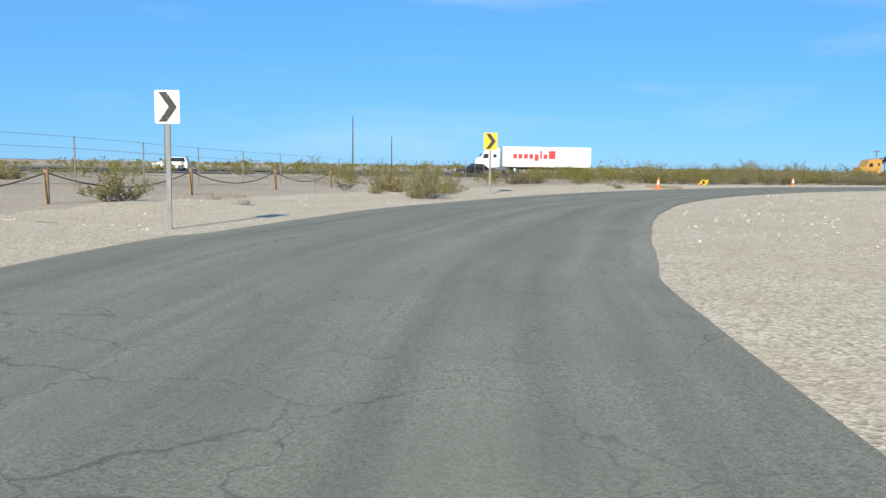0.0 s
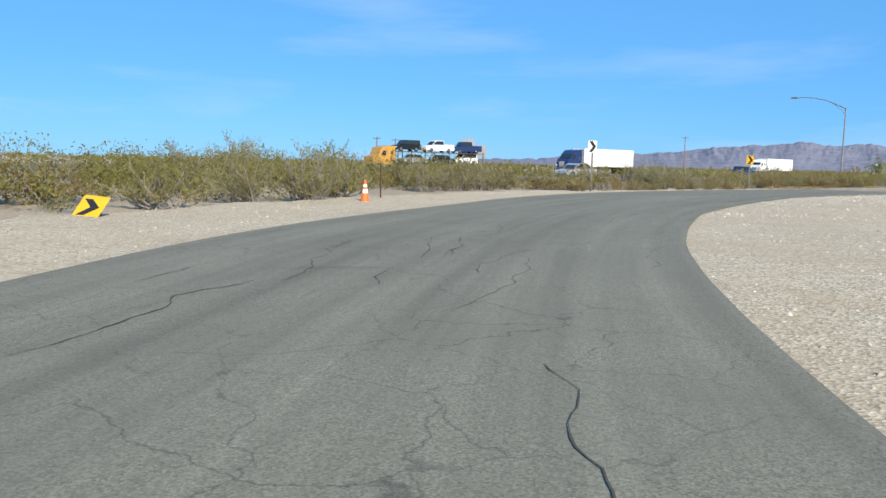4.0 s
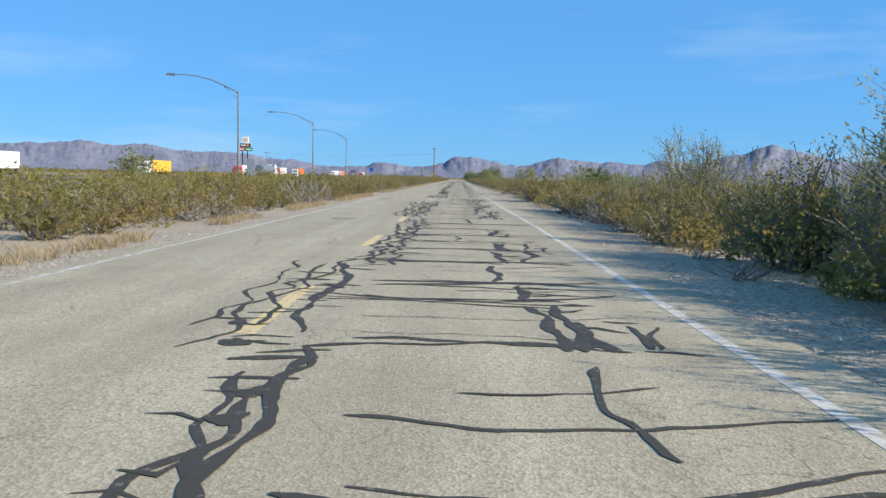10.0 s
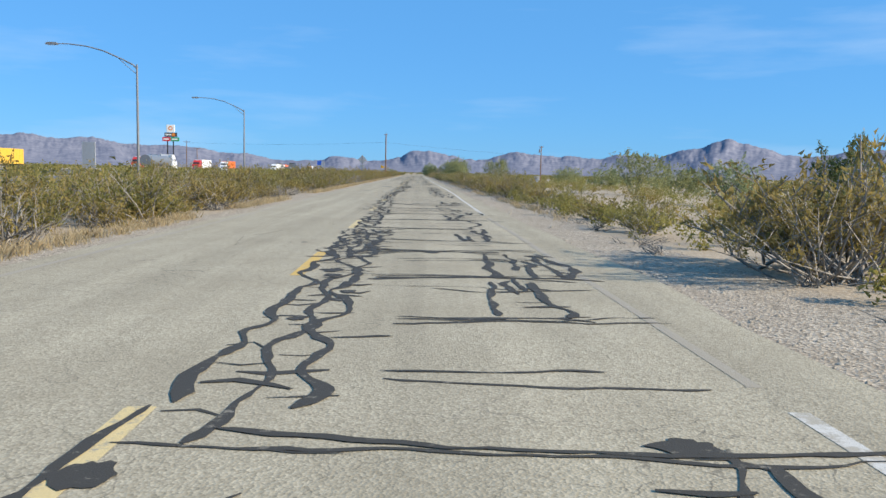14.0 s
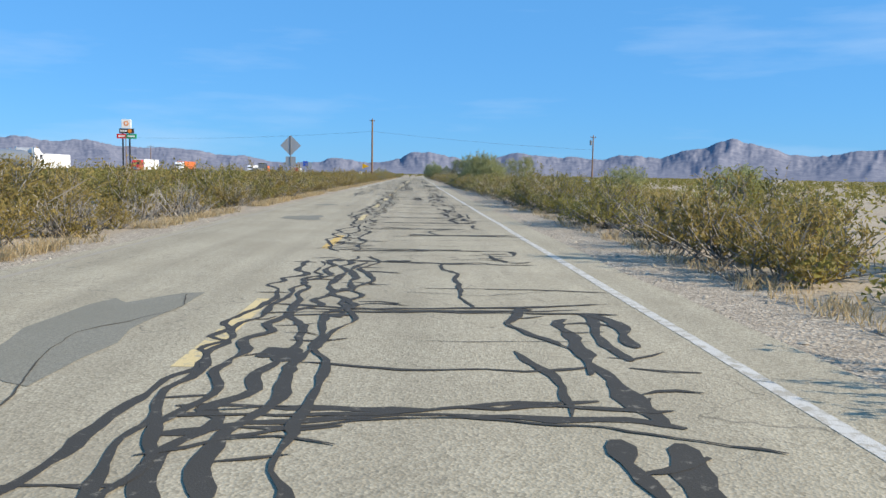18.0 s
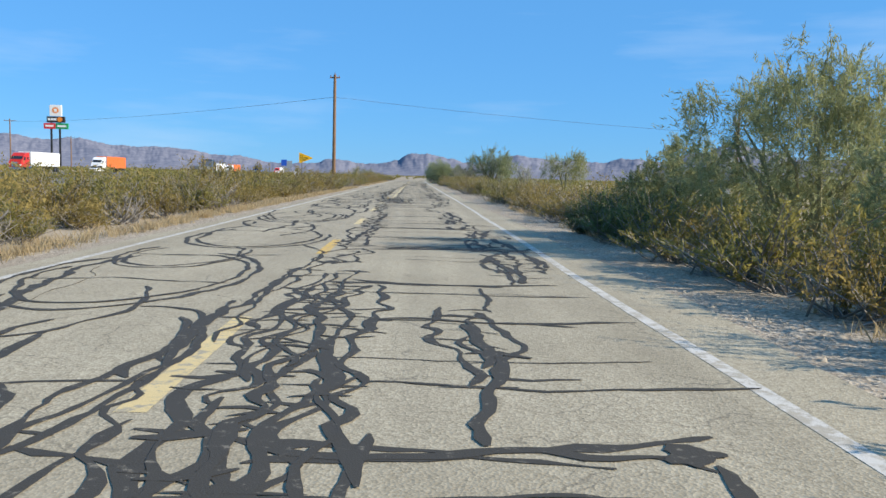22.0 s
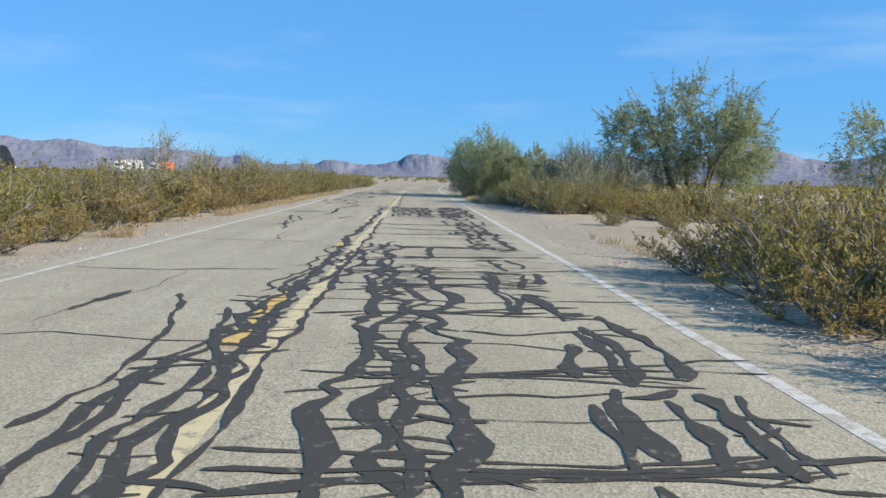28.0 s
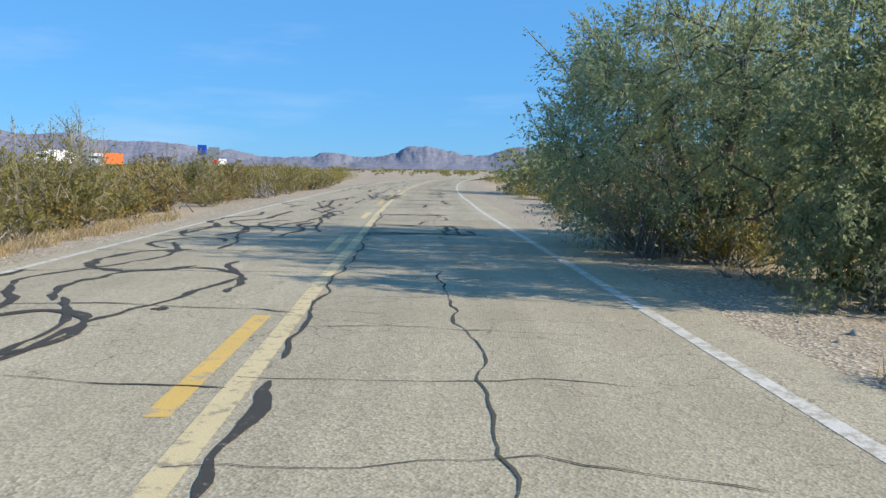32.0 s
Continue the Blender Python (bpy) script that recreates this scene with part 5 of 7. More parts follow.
# ---- distant scrub, nobody could count it ----
def scrub(name, pts, hs, per, size, leafmat, label, seed):
    rng = np.random.default_rng(seed)
    n = len(pts)
    z = ground_z(pts[:, 0], pts[:, 1])
    k = np.repeat(np.arange(n), per)
    m = len(k)
    # each clump is a ragged dome of several stems' tips
    lobes = rng.normal(size=(n, 7, 3)) * np.array([0.42, 0.42, 0.22])
    which = rng.integers(0, 7, m)
    C = lobes[k, which] + rng.normal(size=(m, 3)) * np.array([0.22, 0.22, 0.2])
    C[:, 2] = np.abs(C[:, 2] + 0.52)
    C = C * np.minimum(1.0, 1.15 / np.maximum(np.linalg.norm(C * [1, 1, 0.95], axis=1), 1e-3))[:, None]
    C = C * hs[k][:, None] + np.stack([pts[k, 0], pts[k, 1], z[k]], 1)
    rep = np.full(m, size) if np.isscalar(size) else size[k]
    V, F = leaf_quads(rng, C, 1.0)
    V = (V.reshape(m, 3, 3) - C[:, None, :]) * np.asarray(rep)[:, None, None] + C[:, None, :]
    me = array_mesh(name, V.reshape(-1, 3), F)
    me.materials.append(leafmat)
    return tagged(new(name, me), label, "scrub", kind="stuff")


def scatter(rng, n, x0, x1, y0, y1, keep=None):
    p = np.stack([rng.uniform(x0, x1, n), rng.uniform(y0, y1, n)], 1)
    m = road_gap(p[:, 0], p[:, 1]) > 6.6
    for a, b in ((-39, -23), (-67, -45), (-91, -67)):
        m &= ~((p[:, 0] > a) & (p[:, 0] < b))
    if keep is not None:
        m &= keep(p)
    return p[m]


srng = np.random.default_rng(5)
open_ground = lambda p: ~((p[:, 1] > 200) & (p[:, 1] < 219) & (p[:, 0] < 12)) & ~((np.abs(p[:, 0] - 32) < 8) & (np.abs(p[:, 1] - 168) < 16))
clear = lambda p: (p[:, 1] > -84) | (p[:, 1] < -125) | (lattice(p[:, 0] * 7.3, p[:, 1] * 7.3, 6) > 0.75)
bp = scatter(srng, 860, -23, -8.2, -112, 345, clear)
scrub("scrub_1", bp, srng.uniform(0.55, 1.6, len(bp)), 230, 0.062, LEAF_OLIVE, "dense olive scrub between road and ramp", 1)
bp = scatter(srng, 640, -23, -7.6, -112, 345, clear)
scrub("scrub_2", bp, srng.uniform(0.5, 1.45, len(bp)), 230, 0.062, LEAF_GOLD, "dry golden scrub between road and ramp", 2)
bp = scatter(srng, 620, 7.5, 40, -55, 345, lambda p: open_ground(p) & (lattice(p[:, 0] / 9, p[:, 1] / 9, 4) > -0.15))
scrub("scrub_3", bp, srng.uniform(0.7, 1.3, len(bp)), 280, 0.056, LEAF_OLIVE, "patchy olive scrub on open desert", 3)
bp = scatter(srng, 520, 6.5, 38, -55, 345, lambda p: open_ground(p) & (lattice(p[:, 0] / 9, p[:, 1] / 9, 4) > -0.2))
scrub("scrub_4", bp, srng.uniform(0.5, 1.05, len(bp)), 260, 0.056, LEAF_GOLD, "patchy dry scrub on open desert", 4)
bp = np.vstack([scatter(srng, 420, -45, -39, -215, 540), scatter(srng, 130, -67.5, -66, -215, 700), scatter(srng, 950, -190, -91, -300, 900)])
scrub("scrub_5", bp, srng.uniform(0.9, 1.5, len(bp)), 58, 0.18, LEAF_OLIVE, "olive scrub along the highway", 5)
bp = np.vstack([scatter(srng, 800, 40, 150, -80, 440), scatter(srng, 1000, -260, 320, 330, 900), scatter(srng, 900, 60, 420, 100, 900)])
scrub("scrub_6", bp, srng.uniform(1.0, 2.0, len(bp)), 42, 0.28, LEAF_OLIVE, "far olive scrub on the desert flats", 6)
bp = np.vstack([scatter(srng, 1500, -700, -190, -300, 1500), scatter(srng, 1500, -700, 900, 900, 2200)])
scrub("scrub_7", bp, srng.uniform(1.2, 2.6, len(bp)), 34, 0.42, LEAF_OLIVE, "far olive scrub below the mountains", 7)
bp = scatter(srng, 130, -30, 60, -225, -190)
scrub("scrub_8", bp, srng.uniform(0.7, 1.3, len(bp)), 120, 0.07, LEAF_OLIVE, "scrub along the wire fence", 8)
bp = np.vstack([scatter(srng, 120, -16, 14, -161, -139), scatter(srng, 120, -23, -6.5, -145, -124), scatter(srng, 110, -60, 20, -185, -160)])
bp = bp[road_gap(bp[:, 0], bp[:, 1]) > 9.5]
scrub("scrub_9", bp, srng.uniform(0.6, 1.75, len(bp)), 320, 0.056, LEAF_OLIVE, "dense olive scrub outside the curve", 9)
bp = scatter(srng, 60, -16, -7.0, -136, -104)
scrub("scrub_10", bp, srng.uniform(0.35, 0.7, len(bp)), 320, 0.055, LEAF_GOLD, "dry golden scrub outside the curve", 10)
# low growth that fills the verges
fy = srng.uniform(-104, 285, 380)
fp = np.stack([-6.5 - np.abs(srng.normal(0, 0.9, 380)) + bend(fy), fy], 1)
scrub("scrub_11", fp, srng.uniform(0.4, 0.72, len(fp)), 230, 0.048, LEAF_GOLD, "low dry growth at the foot of the bushes", 11)
fy = srng.uniform(-96, 280, 340)
fp = np.stack([4.6 + np.abs(srng.normal(0, 1.1, 340)) + bend(fy), fy], 1)
fp = fp[~((fp[:, 1] > 200) & (fp[:, 1] < 220)) & ~((fp[:, 1] > 226) & (fp[:, 1] < 237))]
scrub("scrub_12", fp, srng.uniform(0.38, 0.7, len(fp)), 230, 0.048, LEAF_OLIVE, "low olive growth at the foot of the bushes", 12)
fp = np.stack([srng.uniform(4.6, 11, 60), srng.uniform(-96, -62, 60)], 1)
scrub("scrub_13", fp, srng.uniform(0.6, 1.15, len(fp)), 420, 0.042, LEAF_GOLD, "dry golden growth between tall bushes", 13)
fp = np.stack([srng.uniform(5.2, 12, 46), srng.uniform(220.5, 232, 46)], 1)
scrub("scrub_14", fp, srng.uniform(0.8, 1.35, len(fp)), 420, 0.042, LEAF_GOLD, "thick dry growth before the tree", 14)


# ---- trees ----
def tree(name, at, seed, h, rx, ry, clumps, per, size, leafmat, bark, label, category, trunk_r=0.16, low=0.25, stems=4, droop=0.5, tight=0.12, lean=(0, 0), shoots=0, lobes=13, plump=1.0, blade=2.3):
    """Several limbs from one foot; leaves in many small clumps that hang from the branch ends."""
    rng = np.random.default_rng(seed)
    ob = thing(name, (at[0], at[1], float(ground_z(np.array([at[0]]), np.array([at[1]]))[0])), label, category)
    n = clumps
    # the crown is a bundle of upright lobes; clumps sit on their skins
    q = lobes
    la = rng.uniform(0, 2 * np.pi, q)
    lr = np.sqrt(rng.uniform(0.0, 1.0, q)) * (0.72 + 0.28 * (1 - plump))
    lobe_c = np.stack([np.cos(la) * rx * lr, np.sin(la) * ry * lr, h * (low + (0.92 - low) * (0.42 + 0.16 * rng.random(q)) * (1 - 0.35 * lr ** 2))], 1)
    lobe_r = np.stack([rx * rng.uniform(0.3, 0.46, q) * plump, ry * rng.uniform(0.3, 0.46, q) * plump, h * (1 - low) * rng.uniform(0.34, 0.52, q) * (1 - 0.3 * lr ** 2)], 1)
    which = rng.integers(0, q, n)
    d = rng.normal(size=(n, 3))
    d /= np.linalg.norm(d, axis=1, keepdims=True)
    rad = rng.uniform(0.3, 1.08, n) ** 0.5
    C = lobe_c[which] + d * lobe_r[which] * rad[:, None] + np.array([lean[0], lean[1], 0.0])
    C[:, 2] = np.clip(C[:, 2], 0.15, h)
    # trunk and limbs
    m = Mesh()
    tips = []
    for s in range(stems):
        a = 2 * math.pi * s / stems + rng.uniform(-0.4, 0.4)
        reach = rng.uniform(0.35, 0.6)
        end = Vector((lean[0] + math.cos(a) * rx * reach, lean[1] + math.sin(a) * ry * reach, h * rng.uniform(0.5, 0.66)))
        p0 = Vector((math.cos(a) * trunk_r * 1.2, math.sin(a) * trunk_r * 1.2, -0.15))
        pts = [p0.lerp(end, t) + Vector((rng.normal(0, 0.12) * t, rng.normal(0, 0.12) * t, 0.25 * math.sin(t * 3) * trunk_r)) for t in (0, 0.2, 0.4, 0.6, 0.8, 1.0)]
        m.tube(pts, trunk_r, trunk_r * 0.25, 7)
        tips += pts[2:]
    # upright shoots that stand out of the crown
    part("trunk", m, bark, ob)
    # every clump hangs on a branch that leaves a clump nearer to the foot
    T = np.array([tuple(p) for p in tips])
    key = np.linalg.norm((C - [lean[0] * 0.5, lean[1] * 0.5, 0.3 * h]) / [rx, ry, h], axis=1)
    order = np.argsort(key)
    Cs = C[order]
    gap2 = ((Cs[:, None, :] - Cs[None, :, :]) ** 2).sum(2)
    gap2[np.triu_indices(n)] = 1e9
    par = gap2.argmin(1)
    tip2 = ((Cs[:, None, :] - T[None, :, :]) ** 2).sum(2)
    use_tip = tip2.min(1) < gap2.min(1) * 1.5
    A = np.where(use_tip[:, None], T[tip2.argmin(1)], Cs[par])
    P = np.stack([A, A * 0.5 + Cs * 0.5 + rng.normal(0, 0.05, (n, 3)), Cs], 1)
    thick = np.clip(1.25 - key[order] * 0.9, 0.25, 1.0)[:, None]
    V, F = tubes(P, thick * np.array([[0.026, 0.020, 0.013]]) * trunk_r / 0.14)
    part("branchwork", array_mesh("branchwork", V, F), bark, ob, "", "stuff")
    # leaves sit along short sprays that spread outwards from each clump
    leaf_n = 11
    q_n = max(2, per // leaf_n)
    k = np.repeat(np.arange(n), q_n)
    reach = min(rx, ry, 3.2)
    mid = np.array([lean[0], lean[1], 0.42 * h])
    way = (C - mid) / [rx, ry, 0.6 * h]
    way = way[k] * 0.75 + rng.normal(size=(n * q_n, 3)) * 0.62 + [0, 0, 0.18 - 0.5 * droop]
    way /= np.linalg.norm(way, axis=1, keepdims=True)
    foot = C[k] + rng.normal(size=(n * q_n, 3)) * (tight * 0.62 * (0.6 + 0.8 * rng.random(n)))[k][:, None] * reach
    long_ = reach * tight * rng.uniform(0.7, 1.7, n * q_n)
    j = np.repeat(np.arange(n * q_n), leaf_n)
    u = np.tile(np.linspace(0.05, 1.0, leaf_n), n * q_n)[:, None]
    L = foot[j] + way[j] * u * long_[j][:, None] + rng.normal(size=(len(j), 3)) * 0.035 * reach * tight * 3
    L[:, 2] -= (u[:, 0] ** 2) * long_[j] * (0.25 + 0.5 * droop)
    L[:, 2] = np.maximum(L[:, 2], 0.05)
    lay = way[j]
    if shoots:
        pick = np.argsort(-C[:, 2] - 0.35 * np.hypot(C[:, 0], C[:, 1]) + rng.normal(0, 0.12 * h, n))[:shoots]
        up = np.stack([C[pick, 0] - lean[0], C[pick, 1] - lean[1], 0 * pick], 1) * 0.16 + rng.normal(0, 0.25, (shoots, 3)) + [0, 0, 1]
        up *= (rng.uniform(0.07, 0.17, shoots) * h / np.linalg.norm(up, axis=1))[:, None]
        j = np.repeat(np.arange(shoots), 46)
        u = rng.uniform(0, 1, len(j))[:, None]
        lay = np.vstack([lay, up[j] / np.linalg.norm(up[j], axis=1, keepdims=True)])
        L = np.vstack([L, C[pick][j] + up[j] * u + rng.normal(size=(len(j), 3)) * 0.03 * (1.4 - u) * min(1.8, h / 2.4)])
        V, F = tubes(np.stack([C[pick], C[pick] + up * 0.6, C[pick] + up], 1), np.ones((shoots, 1)) * np.array([[0.012, 0.008, 0.003]]))
        part("upper_growth", array_mesh("upper_growth", V, F), bark, ob, "", "stuff")
    V, F = leaf_quads(rng, L, size, blade, droop, lay)
    part("crown", array_mesh("crown", V, F), leafmat, ob)
    return ob


tree("ironwood_tree", (4.95, 244.0), 3, 4.9, 2.9, 4.8, 620, 215, 0.026, LEAF_TREE, BARK, "dense grey-green ironwood tree hanging over the verge", "tree", 0.16, 0.03, 6, 0.35, 0.085, (0, 0), 120, 15, 0.86)
tree("ironwood_tree", (5.3, 240.0), 21, 3.7, 2.2, 1.7, 300, 220, 0.026, LEAF_TREE, BARK, "low leafy ironwood at the foot of a taller one", "tree", 0.1, 0.0, 5, 0.4, 0.10, (0, 0), 40, 14, 0.8)
tree("ironwood_tree", (7.5, 245.0), 4, 4.2, 2.2, 3.0, 280, 130, 0.034, LEAF_TREE, BARK, "dark-green ironwood tree behind a denser one", "tree", 0.14, 0.05, 5, 0.0, 0.085, (0, 0), 50, 20, 0.7)
tree("desert_tree", (13.6, 228.4), 5, 7.2, 4.5, 4.2, 720, 130, 0.040, LEAF_TREE, BARK, "tall open-crowned grey-green tree with dark trunk", "tree", 0.2, 0.16, 5, 0.3, 0.075, (0, 0), 80, 24, 0.66)
tree("palo_verde_tree", (6.75, 103.2), 6, 3.75, 2.3, 2.3, 330, 140, 0.015, LEAF_PALO, BARK_PALO, "yellow-green palo verde with feathery crown by the road", "tree", 0.07, 0.10, 12, 0.1, 0.10, (0, 0), 170, 15, 0.8, 6.5)
tree("palo_verde_tree", (5.75, 106.6), 7, 2.45, 1.45, 1.5, 230, 132, 0.015, LEAF_PALO, BARK_PALO, "low yellow-green palo verde by the road", "tree", 0.05, 0.05, 12, 0.1, 0.10, (0, 0), 110, 13, 0.9, 6.0)
tree("palo_verde_tree", (7.3, 99.4), 8, 2.7, 1.7, 1.7, 200, 132, 0.015, LEAF_PALO, BARK_PALO, "smaller palo verde with thin upper branches", "tree", 0.05, 0.05, 12, 0.1, 0.10, (0, 0), 110, 13, 0.9, 6.0)
tree("ironwood_tree", (14.3, -12.2), 23, 3.15, 1.45, 1.45, 130, 130, 0.03, LEAF_DEEP, BARK, "small round dark-green tree beside a dirt clearing", "tree", 0.08, 0.22, 4, 0.2, 0.10, (0, 0), 20, 12, 0.9)
tree("palo_verde_tree", (27.0, 231.0), 9, 8.3, 4.0, 4.0, 340, 95, 0.055, LEAF_PALO, BARK_PALO, "tall pale-green palo verde on open ground", "tree", 0.16, 0.25, 5, 0.2, 0.12, (0, 0), 50)
tree("palo_verde_tree", (20.0, 34.9), 12, 4.2, 3.0, 3.0, 150, 65, 0.06, LEAF_PALO, BARK_PALO, "round palo verde on open desert", "tree", 0.1, 0.15, 5, 0.2, 0.13, (0, 0), 30)
tree("palo_verde_tree", (30.0, 54.1), 13, 4.6, 3.6, 3.4, 160, 55, 0.08, LEAF_PALO, BARK_PALO, "broad palo verde on open desert", "tree", 0.1, 0.12, 5, 0.2, 0.13)
tree("palo_verde_tree", (21.5, 15.5), 14, 3.7, 2.1, 2.1, 130, 80, 0.045, LEAF_TREE, BARK, "small round desert tree on open ground", "tree", 0.09, 0.15, 5, 0.3, 0.13, (0, 0), 30)
tree("palo_verde_tree", (42.0, 180.0), 15, 5.4, 4.6, 4.2, 180, 55, 0.09, LEAF_PALO, BARK_PALO, "broad grey-green tree behind the utility box", "tree", 0.14, 0.15, 5, 0.3, 0.13)
tree("palo_verde_tree", (36.0, 111.6), 16, 4.4, 3.6, 3.4, 150, 55, 0.09, LEAF_PALO, BARK_PALO, "broad palo verde among scrub", "tree", 0.12, 0.12, 5, 0.3, 0.13)
tree("palo_verde_tree", (-40.5, 7.0), 17, 4.5, 2.6, 3.2, 120, 50, 0.09, LEAF_PALO, BARK_PALO, "rounded tree beside the highway", "tree", 0.12, 0.12, 5, 0.3, 0.13)
tree("ironwood_tree", (7.6, 277.0), 18, 3.2, 2.6, 3.6, 130, 60, 0.09, LEAF_PALO, BARK_PALO, "low tree at the far bend of the road", "tree", 0.1, 0.1, 5, 0.3, 0.13)


# ---- dry grass and stones ----
def blades(name, pts, h, per, spread, label, seed):
    rng = np.random.default_rng(seed)
    n = len(pts)
    k = np.repeat(np.arange(n), per)
    m = len(k)
    z = ground_z(pts[:, 0], pts[:, 1])
    B = np.stack([pts[k, 0], pts[k, 1], z[k]], 1) + rng.normal(0, spread, (m, 3)) * [1, 1, 0]
    hh = h * rng.uniform(0.5, 1.2, m)
    tip = B + np.stack([rng.normal(0, 0.35, m) * hh, rng.normal(0, 0.35, m) * hh, hh], 1)
    a = rng.uniform(0, 6.3, m)
    w = np.stack([np.cos(a), np.sin(a), 0 * a], 1) * 0.006
    V = np.stack([B - w, B + w, (B + tip) / 2 + w * 0.8 + [0, 0, 0.02], tip], 1).reshape(-1, 3)
    me = array_mesh(name, V, np.arange(4 * m).reshape(m, 4))
    me.materials.append(STRAW)
    return tagged(new(name, me), label, "grass", kind="stuff")


grng = np.random.default_rng(9)
gy_ = grng.uniform(-112, 255, 3000)
gp = np.stack([-5.6 - np.abs(grng.normal(0, 0.28, 3000)) + bend(gy_), gy_], 1)
gp = gp[lattice(gp[:, 1] / 5, gp[:, 0] * 0, 2) > -0.35]
blades("dry_grass_1", gp, 0.22, 22, 0.10, "straw-coloured dry grass along the verge", 1)
gy_ = grng.uniform(-80, 255, 800)
gp = np.stack([3.9 + np.abs(grng.normal(0, 0.3, 800)) + bend(gy_), gy_], 1)
gp = gp[lattice(gp[:, 1] / 6, gp[:, 0] * 0, 5) > 0.05]
blades("dry_grass_2", gp, 0.20, 20, 0.10, "straw-coloured dry grass along the verge", 2)
blades("dry_grass_3", np.array([[3.6, 229.4], [3.9, 229.8], [3.75, 230.1], [4.1, 230.0], [4.2, 229.3]]), 0.6, 150, 0.15, "tall clump of dry grass by the road", 3)
gy_ = grng.uniform(229.5, 237, 40)
blades("dry_grass_6", np.stack([3.1 + np.abs(grng.normal(0, 0.25, 40)), gy_], 1), 0.26, 36, 0.1, "low dry grass before the tree", 6)
gp = np.stack([grng.uniform(12.0, 15.2, 46), grng.uniform(-158.2, -155.6, 46)], 1)
gp = gp[(gp[:, 0] - 13.6) ** 2 / 2.2 + (gp[:, 1] + 156.9) ** 2 < 1.2]
blades("dry_grass_4", gp, 0.2, 40, 0.10, "dry grass round the cone", 4)
gp = np.vstack([np.stack([grng.uniform(34, 52, 60), grng.uniform(-184, -180.5, 60)], 1), np.stack([grng.uniform(32, 62, 260), grng.uniform(-172, -150, 260)], 1)])
gp = gp[(road_gap(gp[:, 0], gp[:, 1]) > 7.2) & (lattice(gp[:, 0] / 2.5, gp[:, 1] / 2.5, 3) > -0.1)]
blades("dry_grass_5", gp, 0.12, 26, 0.2, "low dry grass on gravel", 5)


def stones(name, pts, size, label, material, seed, zoff=0.0):
    """Small angular stones lying on the ground."""
    rng = np.random.default_rng(seed)
    n = len(pts)
    base = np.array([(1, 0, 0), (0, 1, 0), (-1, 0, 0), (0, -1, 0), (0, 0, 0.8)], dtype=float)
    base[:4, 2] = -0.35
    tri = np.array([(0, 1, 4), (1, 2, 4), (2, 3, 4), (3, 0, 4)])
    s = size * rng.lognormal(0, 0.45, n)
    V = base[None] * (1 + rng.normal(0, 0.25, (n, 5, 3))) * s[:, None, None] * np.array([1, 1, 0.7])
    a = rng.uniform(0, 6.3, n)
    R = np.zeros((n, 3, 3))
    R[:, 0, 0], R[:, 0, 1], R[:, 1, 0], R[:, 1, 1], R[:, 2, 2] = np.cos(a), -np.sin(a), np.sin(a), np.cos(a), 1
    V = np.einsum("nij,nkj->nki", R, V)
    z = gravel_z(pts[:, 0], pts[:, 1]) if zoff > 0.05 else ground_z(pts[:, 0], pts[:, 1]) + zoff
    V += np.stack([pts[:, 0], pts[:, 1], z + s * 0.25], 1)[:, None, :]
    me = array_mesh(name, V.reshape(-1, 3), (tri[None] + np.arange(n)[:, None, None] * 5).reshape(-1, 3))
    me.materials.append(material)
    return tagged(new(name, me), label, "stones", kind="stuff")


strng = np.random.default_rng(12)
i = strng.integers(60, NB - 1, 14000)
u = strng.random(14000) ** 1.4
sp = R_BEND[i] + (inner_far[i] - R_BEND[i]) * u[:, None] + strng.normal(0, 0.25, (14000, 2))
stones("loose_gravel_1", sp[u > 0.015], 0.018, "pale loose crushed stones", STONE, 1, 0.08)
i = strng.integers(60, NB - 1, 9000)
u = strng.random(9000)
sp = L_BEND[i] + (outer_far[i] - L_BEND[i]) * u[:, None] + strng.normal(0, 0.12, (9000, 2))
stones("loose_gravel_2", sp, 0.017, "pale loose stones on the outer shoulder", STONE, 2, 0.06)
yy = strng.uniform(-100, 262, 13000)
sp = np.stack([2.75 + np.abs(strng.normal(0, 0.75, 13000)) + bend(yy), yy], 1)
stones("loose_gravel_3", sp, 0.016, "small brown stones along the shoulder", STONE, 3, 0.02)
yy = strng.uniform(-100, 262, 6000)
sp = np.stack([-5.05 - np.abs(strng.normal(0, 0.45, 6000)) + bend(yy), yy], 1)
stones("loose_gravel_4", sp, 0.015, "small brown stones along the grassy shoulder", STONE, 4, 0.02)
sp = np.stack([strng.uniform(5, 40, 3000), strng.uniform(-80, 262, 3000)], 1)
stones("loose_gravel_5", sp, 0.03, "scattered desert stones", STONE, 5)
sp = np.stack([strng.uniform(-16, 56, 6500), strng.uniform(-192, -140, 6500)], 1)
sp = sp[road_gap(sp[:, 0], sp[:, 1]) > 7]
stones("loose_gravel_6", sp, 0.02, "scattered pale stones outside the curve", STONE, 6)


